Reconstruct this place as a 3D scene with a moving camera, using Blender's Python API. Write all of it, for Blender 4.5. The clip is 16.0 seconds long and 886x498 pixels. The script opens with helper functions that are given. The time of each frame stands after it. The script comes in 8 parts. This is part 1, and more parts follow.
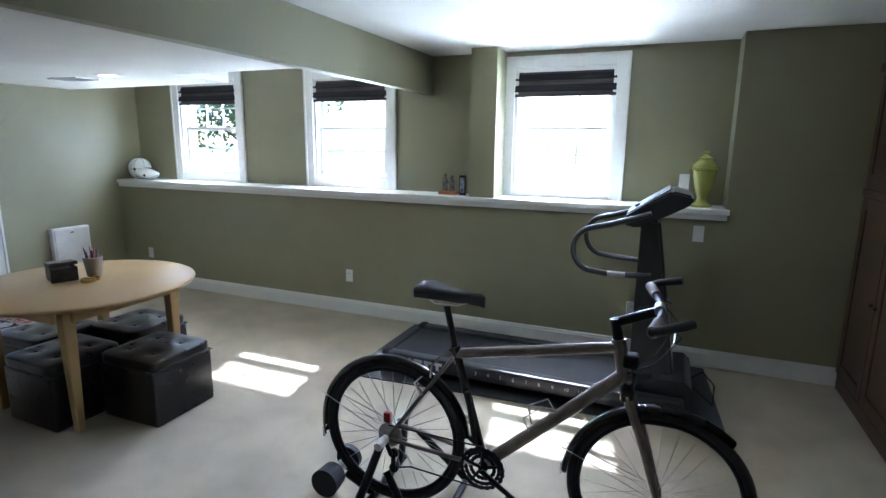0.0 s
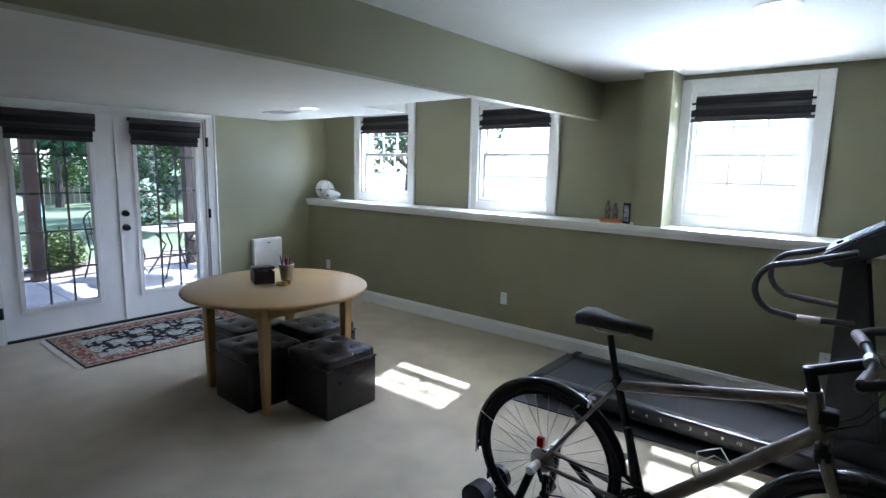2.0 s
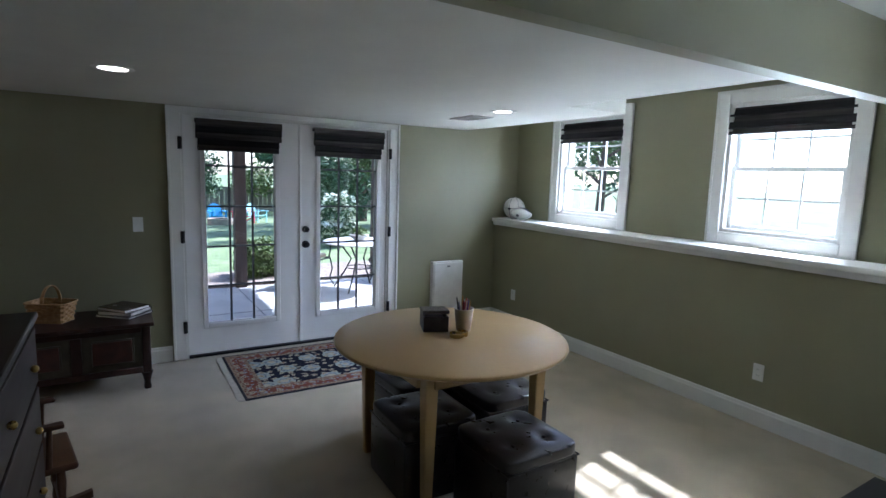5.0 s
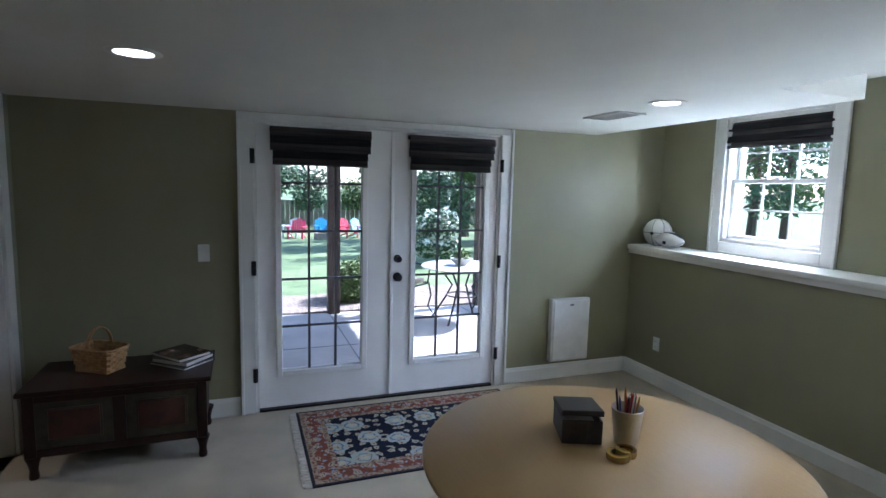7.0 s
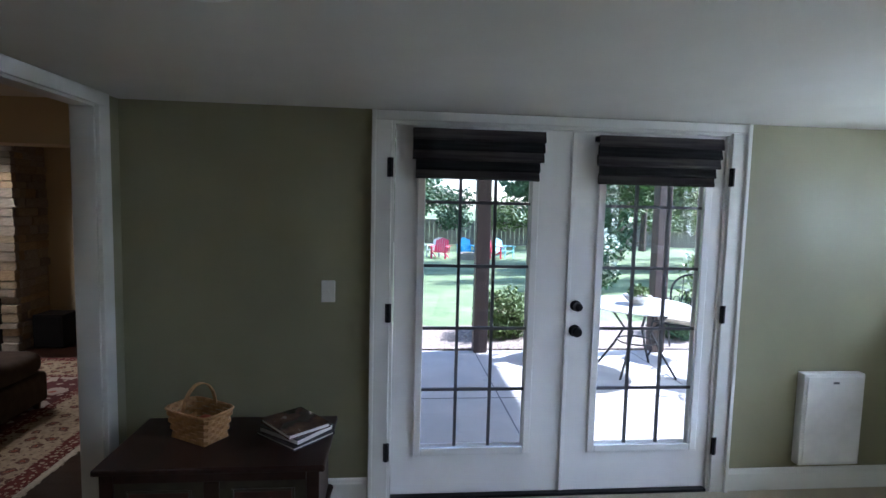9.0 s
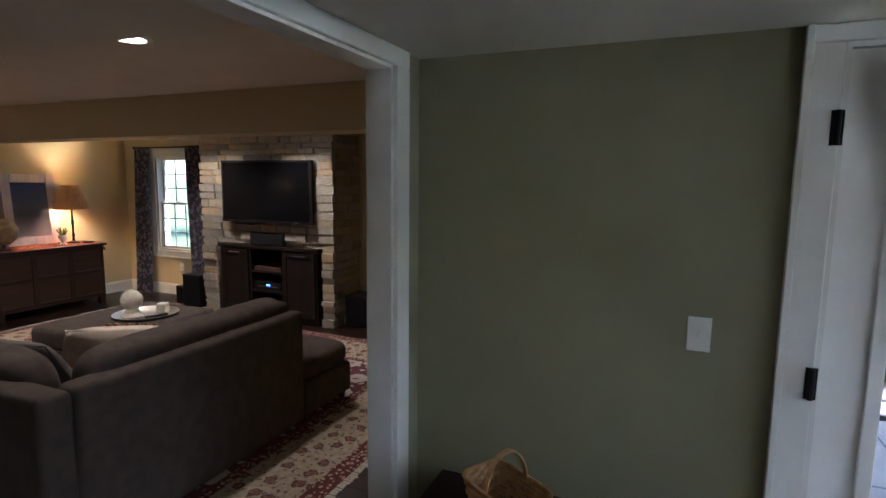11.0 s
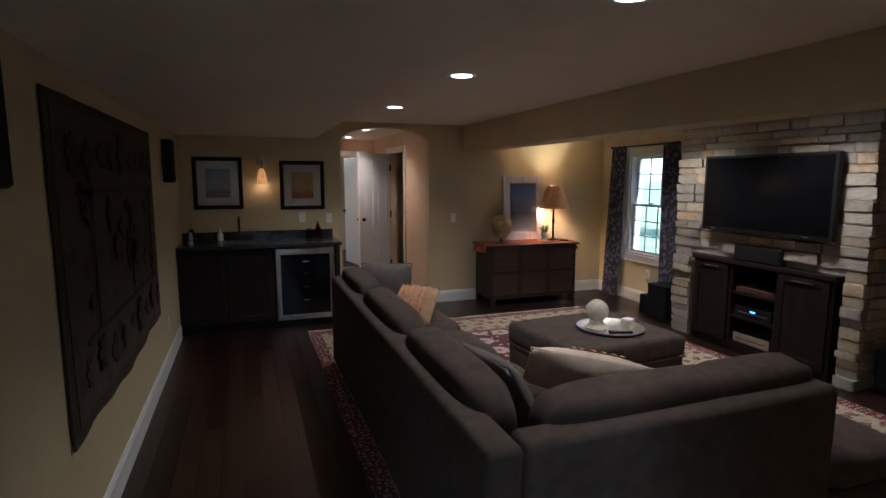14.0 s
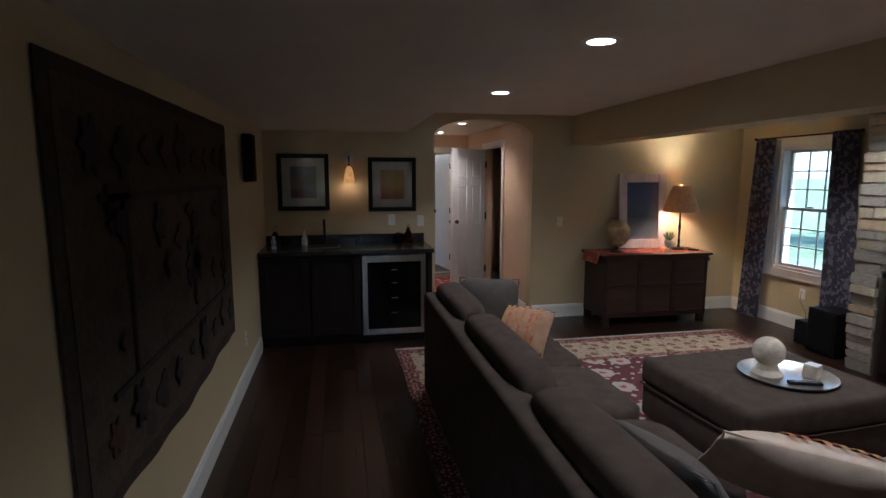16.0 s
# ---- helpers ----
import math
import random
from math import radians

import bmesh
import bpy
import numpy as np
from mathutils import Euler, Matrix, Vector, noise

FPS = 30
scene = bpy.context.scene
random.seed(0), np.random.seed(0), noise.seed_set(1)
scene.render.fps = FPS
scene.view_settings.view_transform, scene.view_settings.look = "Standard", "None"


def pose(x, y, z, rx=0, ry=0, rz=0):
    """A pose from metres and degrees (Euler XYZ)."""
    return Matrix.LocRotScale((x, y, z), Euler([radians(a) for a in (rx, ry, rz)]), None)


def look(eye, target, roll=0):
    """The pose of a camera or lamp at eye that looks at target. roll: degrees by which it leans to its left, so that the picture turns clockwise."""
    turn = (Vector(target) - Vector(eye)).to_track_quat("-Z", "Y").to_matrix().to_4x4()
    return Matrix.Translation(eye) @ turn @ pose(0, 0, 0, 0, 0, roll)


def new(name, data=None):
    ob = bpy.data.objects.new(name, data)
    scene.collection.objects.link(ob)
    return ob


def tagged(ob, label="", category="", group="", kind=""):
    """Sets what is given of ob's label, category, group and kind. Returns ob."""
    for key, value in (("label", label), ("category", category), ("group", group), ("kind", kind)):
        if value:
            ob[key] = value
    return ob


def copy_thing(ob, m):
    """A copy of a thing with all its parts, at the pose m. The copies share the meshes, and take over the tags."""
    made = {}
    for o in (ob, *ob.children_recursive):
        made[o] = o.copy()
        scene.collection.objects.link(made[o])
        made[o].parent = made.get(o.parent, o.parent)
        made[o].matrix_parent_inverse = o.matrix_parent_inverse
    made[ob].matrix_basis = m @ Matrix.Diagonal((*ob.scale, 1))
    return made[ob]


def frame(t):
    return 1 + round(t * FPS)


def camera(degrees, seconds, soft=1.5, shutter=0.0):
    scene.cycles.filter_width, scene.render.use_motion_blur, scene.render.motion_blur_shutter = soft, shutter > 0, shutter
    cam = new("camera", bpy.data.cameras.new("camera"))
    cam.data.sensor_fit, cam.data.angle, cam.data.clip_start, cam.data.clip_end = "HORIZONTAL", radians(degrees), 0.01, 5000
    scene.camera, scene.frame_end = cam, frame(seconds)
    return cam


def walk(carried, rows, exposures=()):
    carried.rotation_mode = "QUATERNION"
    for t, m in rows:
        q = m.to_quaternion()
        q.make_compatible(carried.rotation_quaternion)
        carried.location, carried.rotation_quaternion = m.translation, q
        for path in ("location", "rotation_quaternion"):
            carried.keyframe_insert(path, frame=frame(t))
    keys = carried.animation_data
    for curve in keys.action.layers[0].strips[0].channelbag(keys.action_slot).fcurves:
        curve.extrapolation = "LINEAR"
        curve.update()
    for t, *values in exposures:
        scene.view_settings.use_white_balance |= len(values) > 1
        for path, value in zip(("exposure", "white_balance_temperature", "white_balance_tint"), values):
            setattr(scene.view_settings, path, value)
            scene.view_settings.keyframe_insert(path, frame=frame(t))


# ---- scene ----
cam = camera(79.4, 16.0)
PATH = [
    (0, (0.014, 0.812, 1.603), (-0.745, 2.622, 1.214), 0.6),
    (0.5, (-0.008, 0.791, 1.589), (-0.922, 2.534, 1.23), 0.9),
    (1, (-0.018, 0.775, 1.596), (-1.045, 2.456, 1.25), 1.0),
    (1.5, (-0.029, 0.75, 1.587), (-1.153, 2.372, 1.265), 1.1),
    (2, (-0.011, 0.744, 1.592), (-1.257, 2.279, 1.291), 1.2),
    (2.5, (-0.05, 0.754, 1.615), (-1.397, 2.2, 1.307), 1.1),
    (3, (-0.171, 0.815, 1.607), (-1.599, 2.182, 1.303), 1.2),
    (3.5, (-0.35, 0.953, 1.601), (-1.871, 2.218, 1.304), 1.3),
    (4, (-0.52, 1.065, 1.601), (-2.097, 2.263, 1.322), 1.2),
    (4.2, (-0.573, 1.136, 1.589), (-2.177, 2.3, 1.318), 1.4),
    (6.5, (-1.606, 1.618, 1.633), (-3.422, 2.417, 1.379), 1.4),
    (7, (-1.841, 1.736, 1.628), (-3.701, 2.434, 1.4), 1.4),
    (7.5, (-2.098, 1.794, 1.636), (-3.989, 2.396, 1.388), 1.4),
    (8, (-2.369, 1.789, 1.642), (-4.283, 2.316, 1.397), 1.4),
    (8.5, (-2.623, 1.823, 1.629), (-4.572, 2.224, 1.425), 1.3),
    (9, (-2.898, 1.809, 1.628), (-4.882, 2.001, 1.459), 1.4),
    (9.5, (-3.147, 1.713, 1.618), (-5.14, 1.691, 1.454), 1.5),
    (11.8, (-4.047, 1.247, 1.657), (-5.662, 0.095, 1.404), 0.4),
    (12, (-4.086, 1.219, 1.656), (-5.641, -0.016, 1.416), 0.5),
    (12.5, (-4.205, 1.057, 1.645), (-5.568, -0.391, 1.43), 0.2),
    (13, (-4.3, 0.915, 1.647), (-5.388, -0.75, 1.438), 0.2),
    (13.5, (-4.35, 0.77, 1.634), (-5.18, -1.035, 1.399), 0.1),
    (14, (-4.324, 0.621, 1.642), (-5.007, -1.24, 1.377), 0.1),
    (14.5, (-4.316, 0.475, 1.631), (-4.896, -1.416, 1.339), 0.0),
    (15, (-4.36, 0.269, 1.638), (-4.838, -1.654, 1.361), 0.0),
    (15.5, (-4.42, 0.061, 1.64), (-4.825, -1.881, 1.382), -0.1),
    (16, (-4.387, -0.176, 1.646), (-4.765, -2.121, 1.373), -0.0),
]
walk(cam, [(t, look(eye, target, roll)) for t, eye, target, roll in PATH],
     [(0.0, 2.42, 5050, 16), (2.0, 2.12, 5100, 16), (3.5, 1.8, 5200, 16), (7.0, 1.85, 5100, 16), (9.5, 2.1, 5150, 16), (12.0, 2.5, 5200, 15), (12.5, 2.5, 5050, 14), (13.2, 2.3, 4900, 12), (14.5, 2.22, 4850, 12), (16.0, 2.1, 4680, 11)])

# ---- world and sun ----
world = bpy.data.worlds.new("world")
scene.world = world
world.use_nodes = True
wn = world.node_tree.nodes
sky = wn.new("ShaderNodeTexSky")
sky.sky_type = "NISHITA"
sky.sun_disc = False
sky.sun_elevation = radians(46)
sky.sun_rotation = radians(-8)
wn["Background"].inputs[1].default_value = 0.15
world.node_tree.links.new(sky.outputs[0], wn["Background"].inputs[0])

sun_data = bpy.data.lights.new("sun", "SUN")
sun_data.energy, sun_data.angle, sun_data.color = 5.0, radians(0.9), (1.0, 0.95, 0.87)
sun = new("sun", sun_data)
sun.matrix_world = look((-1.85, 10, 10.25), (0, 0, 0))


def area_lamp(name, m, sx, sy, watts, color=(1, 1, 1)):
    d = bpy.data.lights.new(name, "AREA")
    d.shape, d.size, d.size_y, d.energy, d.color = "RECTANGLE", sx, sy, watts, color
    ob = new(name, d)
    ob.matrix_world = m
    return ob


def spot_lamp(name, at, watts, color, size=0.05, angle=130):
    d = bpy.data.lights.new(name, "SPOT")
    d.energy, d.color, d.shadow_soft_size, d.spot_size, d.spot_blend = watts, color, size, radians(angle), 0.6
    ob = new(name, d)
    ob.location = at
    return ob


# added lamps aimed into the window openings, standing in for sky and lawn light
for wx, watts, low in ((-4.63, 42, 18), (-2.842, 36, 20), (-0.822, 66, 40)):
    area_lamp("window_daylight", look((wx + 0.10, 6.75, 2.62), (wx, 5.40, 1.68)), 1.3, 1.0, watts, (0.86, 0.93, 1.0))
    area_lamp("lawn_daylight", look((wx, 6.15, 1.05), (wx, 5.30, 1.68)), 1.0, 0.3, low, (0.95, 1.0, 0.93))

WARM = (1.0, 0.82, 0.60)
for lx, ly, lz in ((-4.19, 1.36, 2.09), (-4.15, 3.85, 2.09)):
    spot_lamp("downlight_lamp", (lx, ly, lz), 0.35, (1.0, 0.88, 0.72))
for lx, ly in ((-0.46, 3.66), ):
    spot_lamp("downlight_lamp", (lx, ly, 2.33), 1.2, (1.0, 0.88, 0.72))
for ly in (-1.08, -2.75, -4.44):
    spot_lamp("downlight_lamp", (-5.69, ly, 2.28), 11, WARM)
for ly in (-2.25, -3.55):
    spot_lamp("downlight_lamp", (-8.0, ly, 2.28), 16, WARM)
for ly in (-7.0, -8.45):
    spot_lamp("downlight_lamp", (-5.96, ly, 2.28), 9, (1.0, 0.74, 0.50))


# ---- materials ----
def material(name, color=(0.5, 0.5, 0.5), rough=0.6, metal=0.0, color2=None, scale=8.0, detail=6.0, bump=0.0, bump_scale=60.0,
             mix=(0.35, 0.65), stretch=(1, 1, 1), sheen=0.0, coat=0.0, emit=None, strength=0.0, spec=0.5):
    """A surface with a two-scale colour variation and fine relief, in metres of the object."""
    m = bpy.data.materials.new(name)
    m.use_nodes = True
    nt = m.node_tree
    b = nt.nodes["Principled BSDF"]
    b.inputs["Roughness"].default_value, b.inputs["Metallic"].default_value = rough, metal
    b.inputs["Specular IOR Level"].default_value = spec
    if sheen:
        b.inputs["Sheen Weight"].default_value = sheen
    if coat:
        b.inputs["Coat Weight"].default_value = coat
    if emit:
        b.inputs["Emission Color"].default_value, b.inputs["Emission Strength"].default_value = (*emit, 1), strength
    co = nt.nodes.new("ShaderNodeTexCoord")
    mp = nt.nodes.new("ShaderNodeMapping")
    mp.inputs["Scale"].default_value = stretch
    nt.links.new(co.outputs["Object"], mp.inputs[0])
    if color2 is None:
        color2 = tuple(c * 0.88 for c in color)
    n1 = nt.nodes.new("ShaderNodeTexNoise")
    n1.inputs["Scale"].default_value, n1.inputs["Detail"].default_value = scale, detail
    nt.links.new(mp.outputs[0], n1.inputs[0])
    ramp = nt.nodes.new("ShaderNodeValToRGB")
    ramp.color_ramp.elements[0].position, ramp.color_ramp.elements[0].color = mix[0], (*color2, 1)
    ramp.color_ramp.elements[1].position, ramp.color_ramp.elements[1].color = mix[1], (*color, 1)
    nt.links.new(n1.outputs[0], ramp.inputs[0])
    nt.links.new(ramp.outputs[0], b.inputs["Base Color"])
    n2 = nt.nodes.new("ShaderNodeTexNoise")
    n2.inputs["Scale"].default_value, n2.inputs["Detail"].default_value = bump_scale, 3.0
    nt.links.new(mp.outputs[0], n2.inputs[0])
    rr = nt.nodes.new("ShaderNodeMapRange")
    rr.inputs[3].default_value, rr.inputs[4].default_value = max(0.02, rough - 0.08), min(1.0, rough + 0.08)
    nt.links.new(n1.outputs[0], rr.inputs[0])
    nt.links.new(rr.outputs[0], b.inputs["Roughness"])
    if bump:
        bp = nt.nodes.new("ShaderNodeBump")
        bp.inputs["Strength"].default_value, bp.inputs["Distance"].default_value = bump, 0.004
        nt.links.new(n2.outputs[0], bp.inputs["Height"])
        nt.links.new(bp.outputs[0], b.inputs["Normal"])
    return m


def wood(name, light, dark, rough=0.4, along="x", coat=0.0, grain=6.0, spec=0.3):
    st = {"x": (0.12, 1, 1), "y": (1, 0.12, 1), "z": (1, 1, 0.12)}[along]
    return material(name, light, rough, 0, dark, grain * 3, 8, 0.15, 90, (0.3, 0.7), st, coat=coat, spec=spec)


def random_tint(m, amount=0.25):
    """Varies a material from piece to piece."""
    nt = m.node_tree
    b = nt.nodes["Principled BSDF"]
    src = b.inputs["Base Color"].links[0].from_socket
    info = nt.nodes.new("ShaderNodeObjectInfo")
    mr = nt.nodes.new("ShaderNodeMapRange")
    mr.inputs[3].default_value, mr.inputs[4].default_value = 1 - amount, 1 + amount
    nt.links.new(info.outputs["Random"], mr.inputs[0])
    hsv = nt.nodes.new("ShaderNodeHueSaturation")
    nt.links.new(src, hsv.inputs["Color"])
    nt.links.new(mr.outputs[0], hsv.inputs["Value"])
    nt.links.new(hsv.outputs[0], b.inputs["Base Color"])
    return m


def glass(name, tint=(1, 1, 1)):
    m = bpy.data.materials.new(name)
    m.use_nodes = True
    b = m.node_tree.nodes["Principled BSDF"]
    b.inputs["Base Color"].default_value = (*tint, 1)
    b.inputs["Roughness"].default_value, b.inputs["Transmission Weight"].default_value = 0.0, 1.0
    b.inputs["IOR"].default_value = 1.45
    return m


OLIVE = material("olive_wall_paint", (0.258, 0.247, 0.150), 0.45, 0, (0.246, 0.235, 0.143), 3, 4, 0.12, 260)
CREAM_WALL = material("tan_wall_paint", (0.53, 0.44, 0.26), 0.62, 0, (0.505, 0.415, 0.245), 3, 4, 0.12, 260)
CEIL = material("ceiling_paint", (0.64, 0.63, 0.58), 0.8, 0, (0.61, 0.60, 0.55), 4, 4, 0.15, 180)
DEN_CEIL = material("tan_ceiling_paint", (0.77, 0.71, 0.61), 0.75, 0, (0.73, 0.67, 0.575), 4, 4, 0.15, 180)
WHITE = material("white_trim_paint", (0.72, 0.72, 0.69), 0.35, 0, (0.69, 0.69, 0.66), 6, 4, 0.05, 120)
DOORWHITE = material("white_door_paint", (0.82, 0.82, 0.81), 0.38, 0, (0.79, 0.79, 0.78), 5, 4, 0.05, 140)
SHELFPAINT = material("ledge_paint", (0.78, 0.78, 0.74), 0.4, 0, (0.72, 0.72, 0.68), 5, 4, 0.05, 120)
CARPET = material("beige_carpet", (0.45, 0.385, 0.265), 0.95, 0, (0.32, 0.27, 0.18), 3.2, 12, 0.8, 420, (0.3, 0.7), sheen=0.3)
PLATE = material("white_plastic_plate", (0.78, 0.78, 0.76), 0.35)
BLACKMETAL = material("black_metal", (0.02, 0.02, 0.022), 0.4, 0.6, spec=0.3)
GLASS = glass("window_glass")


# ---- mesh helpers ----
def part(name, bm, mat, parent=None, label="", smooth=False):
    me = bpy.data.meshes.new(name)
    bmesh.ops.recalc_face_normals(bm, faces=bm.faces)
    if smooth:
        for f in bm.faces:
            f.smooth = True
        for e in bm.edges:
            if len(e.link_faces) == 2 and e.calc_face_angle(0) > 0.7:
                e.smooth = False
    bm.to_mesh(me)
    bm.free()
    me.materials.append(mat)
    ob = new(name, me)
    if parent is not None:
        ob.parent = parent
    if label:
        ob["label"] = label
    return ob


def thing(name, label, category, at=(0, 0, 0), rz=0.0, group="", kind=""):
    ob = new(name)
    ob.empty_display_size = 0.1
    ob.matrix_world = pose(*at, 0, 0, rz)
    return tagged(ob, label, category, group, kind)


def box(x0, x1, y0, y1, z0, z1, bevel=0.0, seg=2, bm=None):
    own = bm is None
    b2 = bmesh.new()
    bmesh.ops.create_cube(b2, size=1)
    for v in b2.verts:
        v.co = Vector(((x0 + x1) / 2 + v.co.x * (x1 - x0), (y0 + y1) / 2 + v.co.y * (y1 - y0), (z0 + z1) / 2 + v.co.z * (z1 - z0)))
    if bevel:
        bmesh.ops.bevel(b2, geom=b2.edges[:], offset=bevel, segments=seg, profile=0.5, affect="EDGES")
    if own:
        return b2
    return merge(bm, b2)


def merge(bm, other, m=None):
    if m is not None:
        bmesh.ops.transform(other, matrix=m, verts=other.verts)
    tmp = bpy.data.meshes.new("tmp")
    other.to_mesh(tmp)
    bm.from_mesh(tmp)
    bpy.data.meshes.remove(tmp)
    other.free()
    return bm


def rod(p0, p1, r0, r1=None, seg=12, bm=None):
    """A round bar from p0 to p1."""
    p0, p1 = Vector(p0), Vector(p1)
    d = p1 - p0
    b2 = bmesh.new()
    bmesh.ops.create_cone(b2, cap_ends=True, segments=seg, radius1=r0, radius2=r0 if r1 is None else r1, depth=d.length)
    m = Matrix.Translation((p0 + p1) / 2) @ d.to_track_quat("Z", "Y").to_matrix().to_4x4()
    bmesh.ops.transform(b2, matrix=m, verts=b2.verts)
    return b2 if bm is None else merge(bm, b2)


def ball(at, r, seg=20, rings=14, scale=(1, 1, 1), bm=None):
    b2 = bmesh.new()
    bmesh.ops.create_uvsphere(b2, u_segments=seg, v_segments=rings, radius=r)
    bmesh.ops.transform(b2, matrix=Matrix.Translation(at) @ Matrix.Diagonal((*scale, 1)), verts=b2.verts)
    return b2 if bm is None else merge(bm, b2)


def lathe(profile, seg=28, bm=None, at=(0, 0, 0), caps=True):
    """A turned shape from (radius, height) pairs."""
    b2 = bmesh.new()
    rings = []
    for r, z in profile:
        rings.append([b2.verts.new((at[0] + max(r, 0.0005) * math.cos(2 * math.pi * i / seg), at[1] + max(r, 0.0005) * math.sin(2 * math.pi * i / seg), at[2] + z)) for i in range(seg)])
    for a, b in zip(rings, rings[1:]):
        for i in range(seg):
            b2.faces.new((a[i], a[(i + 1) % seg], b[(i + 1) % seg], b[i]))
    if caps:
        b2.faces.new(rings[0][::-1])
        b2.faces.new(rings[-1])
    return b2 if bm is None else merge(bm, b2)


def tube(points, r, seg=8, bm=None, closed=False, r_end=None):
    """A round tube along a line of points."""
    pts = [Vector(p) for p in points]
    n = len(pts)
    b2 = bmesh.new()
    rings, ref = [], None
    for i, p in enumerate(pts):
        a, c = pts[(i - 1) % n if closed else max(i - 1, 0)], pts[(i + 1) % n if closed else min(i + 1, n - 1)]
        d = (c - a).normalized()
        if ref is None:
            ref = d.orthogonal().normalized()
        ref = (ref - d * ref.dot(d)).normalized()
        u = d.cross(ref)
        rad = r if r_end is None else r + (r_end - r) * i / (n - 1)
        rings.append([b2.verts.new(p + (ref * math.cos(2 * math.pi * k / seg) + u * math.sin(2 * math.pi * k / seg)) * rad) for k in range(seg)])
    for i in range(n if closed else n - 1):
        a, b = rings[i], rings[(i + 1) % n]
        for k in range(seg):
            b2.faces.new((a[k], a[(k + 1) % seg], b[(k + 1) % seg], b[k]))
    if not closed:
        b2.faces.new(rings[0][::-1])
        b2.faces.new(rings[-1])
    return b2 if bm is None else merge(bm, b2)


def arc(cx, cz, r, a0, a1, n, y=0.0):
    """Points on an upright arc in the x-z plane; degrees."""
    return [(cx + r * math.cos(radians(a0 + (a1 - a0) * i / n)), y, cz + r * math.sin(radians(a0 + (a1 - a0) * i / n))) for i in range(n + 1)]


def extrude(outline, h, axis="z", base=0.0, bm=None):
    """A flat outline of (u, v) pairs given a thickness h along an axis. x: (y, z); y: (x, z); z: (x, y)."""
    b2 = bmesh.new()
    put = {"x": lambda u, v, w: (w, u, v), "y": lambda u, v, w: (u, w, v), "z": lambda u, v, w: (u, v, w)}[axis]
    a = [b2.verts.new(put(u, v, base)) for u, v in outline]
    b = [b2.verts.new(put(u, v, base + h)) for u, v in outline]
    b2.faces.new(a)
    b2.faces.new(b[::-1])
    for i in range(len(a)):
        j = (i + 1) % len(a)
        b2.faces.new((a[i], b[i], b[j], a[j]))
    return b2 if bm is None else merge(bm, b2)


def cushion(sx, sy, sz, puff=0.6, n=8, jitter=0.0):
    """A soft padded block, centred on its base."""
    b2 = bmesh.new()
    bmesh.ops.create_cube(b2, size=2)
    bmesh.ops.subdivide_edges(b2, edges=b2.edges[:], cuts=n, use_grid_fill=True)
    for v in b2.verts:
        x, y, z = v.co
        e = 1.0 / 5
        l = (abs(x) ** 5 + abs(y) ** 5 + abs(z) ** 5) ** e
        w = Vector((x, y, z)) / l * (1 if puff else 1)
        bulge = 1 + puff * 0.12 * (1 - min(1, abs(x))) * (1 - min(1, abs(y)))
        k = 1 + jitter * noise.noise(Vector((x * 1.7 + sx * 9, y * 1.7, z * 1.7 + sy * 5)))
        v.co = Vector((w.x * sx / 2 * k, w.y * sy / 2 * k, (w.z * bulge + 1) * sz / 2))
    return b2


def wall(name, axis, at, thick, u0, u1, z0, z1, openings, mat, label):
    """A wall across x ('x': it stands at x = at) or y, with rectangular openings (u0, u1, z0, z1) cut right through."""
    bm = bmesh.new()
    cuts = sorted({u0, u1, *[o[0] for o in openings], *[o[1] for o in openings]})
    for a, b in zip(cuts, cuts[1:]):
        if b <= u0 or a >= u1:
            continue
        solid = [(z0, z1)]
        for o in openings:
            if o[0] <= a + 1e-6 and o[1] >= b - 1e-6:
                solid = [s for lo, hi in solid for s in ((lo, min(hi, o[2])), (max(lo, o[3]), hi)) if s[1] - s[0] > 1e-4]
        for lo, hi in solid:
            if axis == "x":
                box(at, at + thick, a, b, lo, hi, bm=bm)
            else:
                box(a, b, at, at + thick, lo, hi, bm=bm)
    bmesh.ops.remove_doubles(bm, verts=bm.verts, dist=0.0005)
    inner = [f for f in bm.faces if sum(1 for g in bm.faces if g is not f and (g.calc_center_median() - f.calc_center_median()).length < 1e-4)]
    if inner:
        bmesh.ops.delete(bm, geom=inner, context="FACES")
    return tagged(part(name, bm, mat), label, "wall", kind="structure")


# ---- the games room: floor, walls, ceilings ----
HI, LO = 2.345, 2.105
tagged(part("floor_carpet", box(-5.72, 2.6, 0.39, 5.0, -0.08, 0.0), CARPET), "beige cut-pile wall-to-wall carpet, worn and uneven", "carpet", kind="structure")
WIN = [(-5.125, -4.135), (-3.34, -2.345), (-1.315, -0.33)]
GL = [(a + 0.085, b - 0.085, 1.255, 2.21) for a, b in WIN]
wall("wall_north_lower", "y", 5.0, 0.62, -5.72, 2.6, -0.08, 1.13, [], OLIVE, "olive green painted knee wall under the window ledge")
wall("wall_north_upper", "y", 5.29, 0.22, -5.72, 0.40, 1.13, 2.5, GL, OLIVE, "olive green painted wall with three sash windows")
wall("wall_north_bump", "y", 5.0, 0.6, 0.40, 2.6, 1.13, 2.5, [], OLIVE, "olive green painted wall beside the ledge")
tagged(part("wall_pilaster", box(-1.515, -1.30, 5.005, 5.29, 1.168, HI), OLIVE), "olive green painted pilaster standing on the ledge", "pilaster", kind="structure")
tagged(part("window_ledge", box(-5.72, 0.42, 4.955, 5.288, 1.13, 1.168, 0.006), SHELFPAINT), "white painted ledge along the window wall", "ledge", kind="structure")
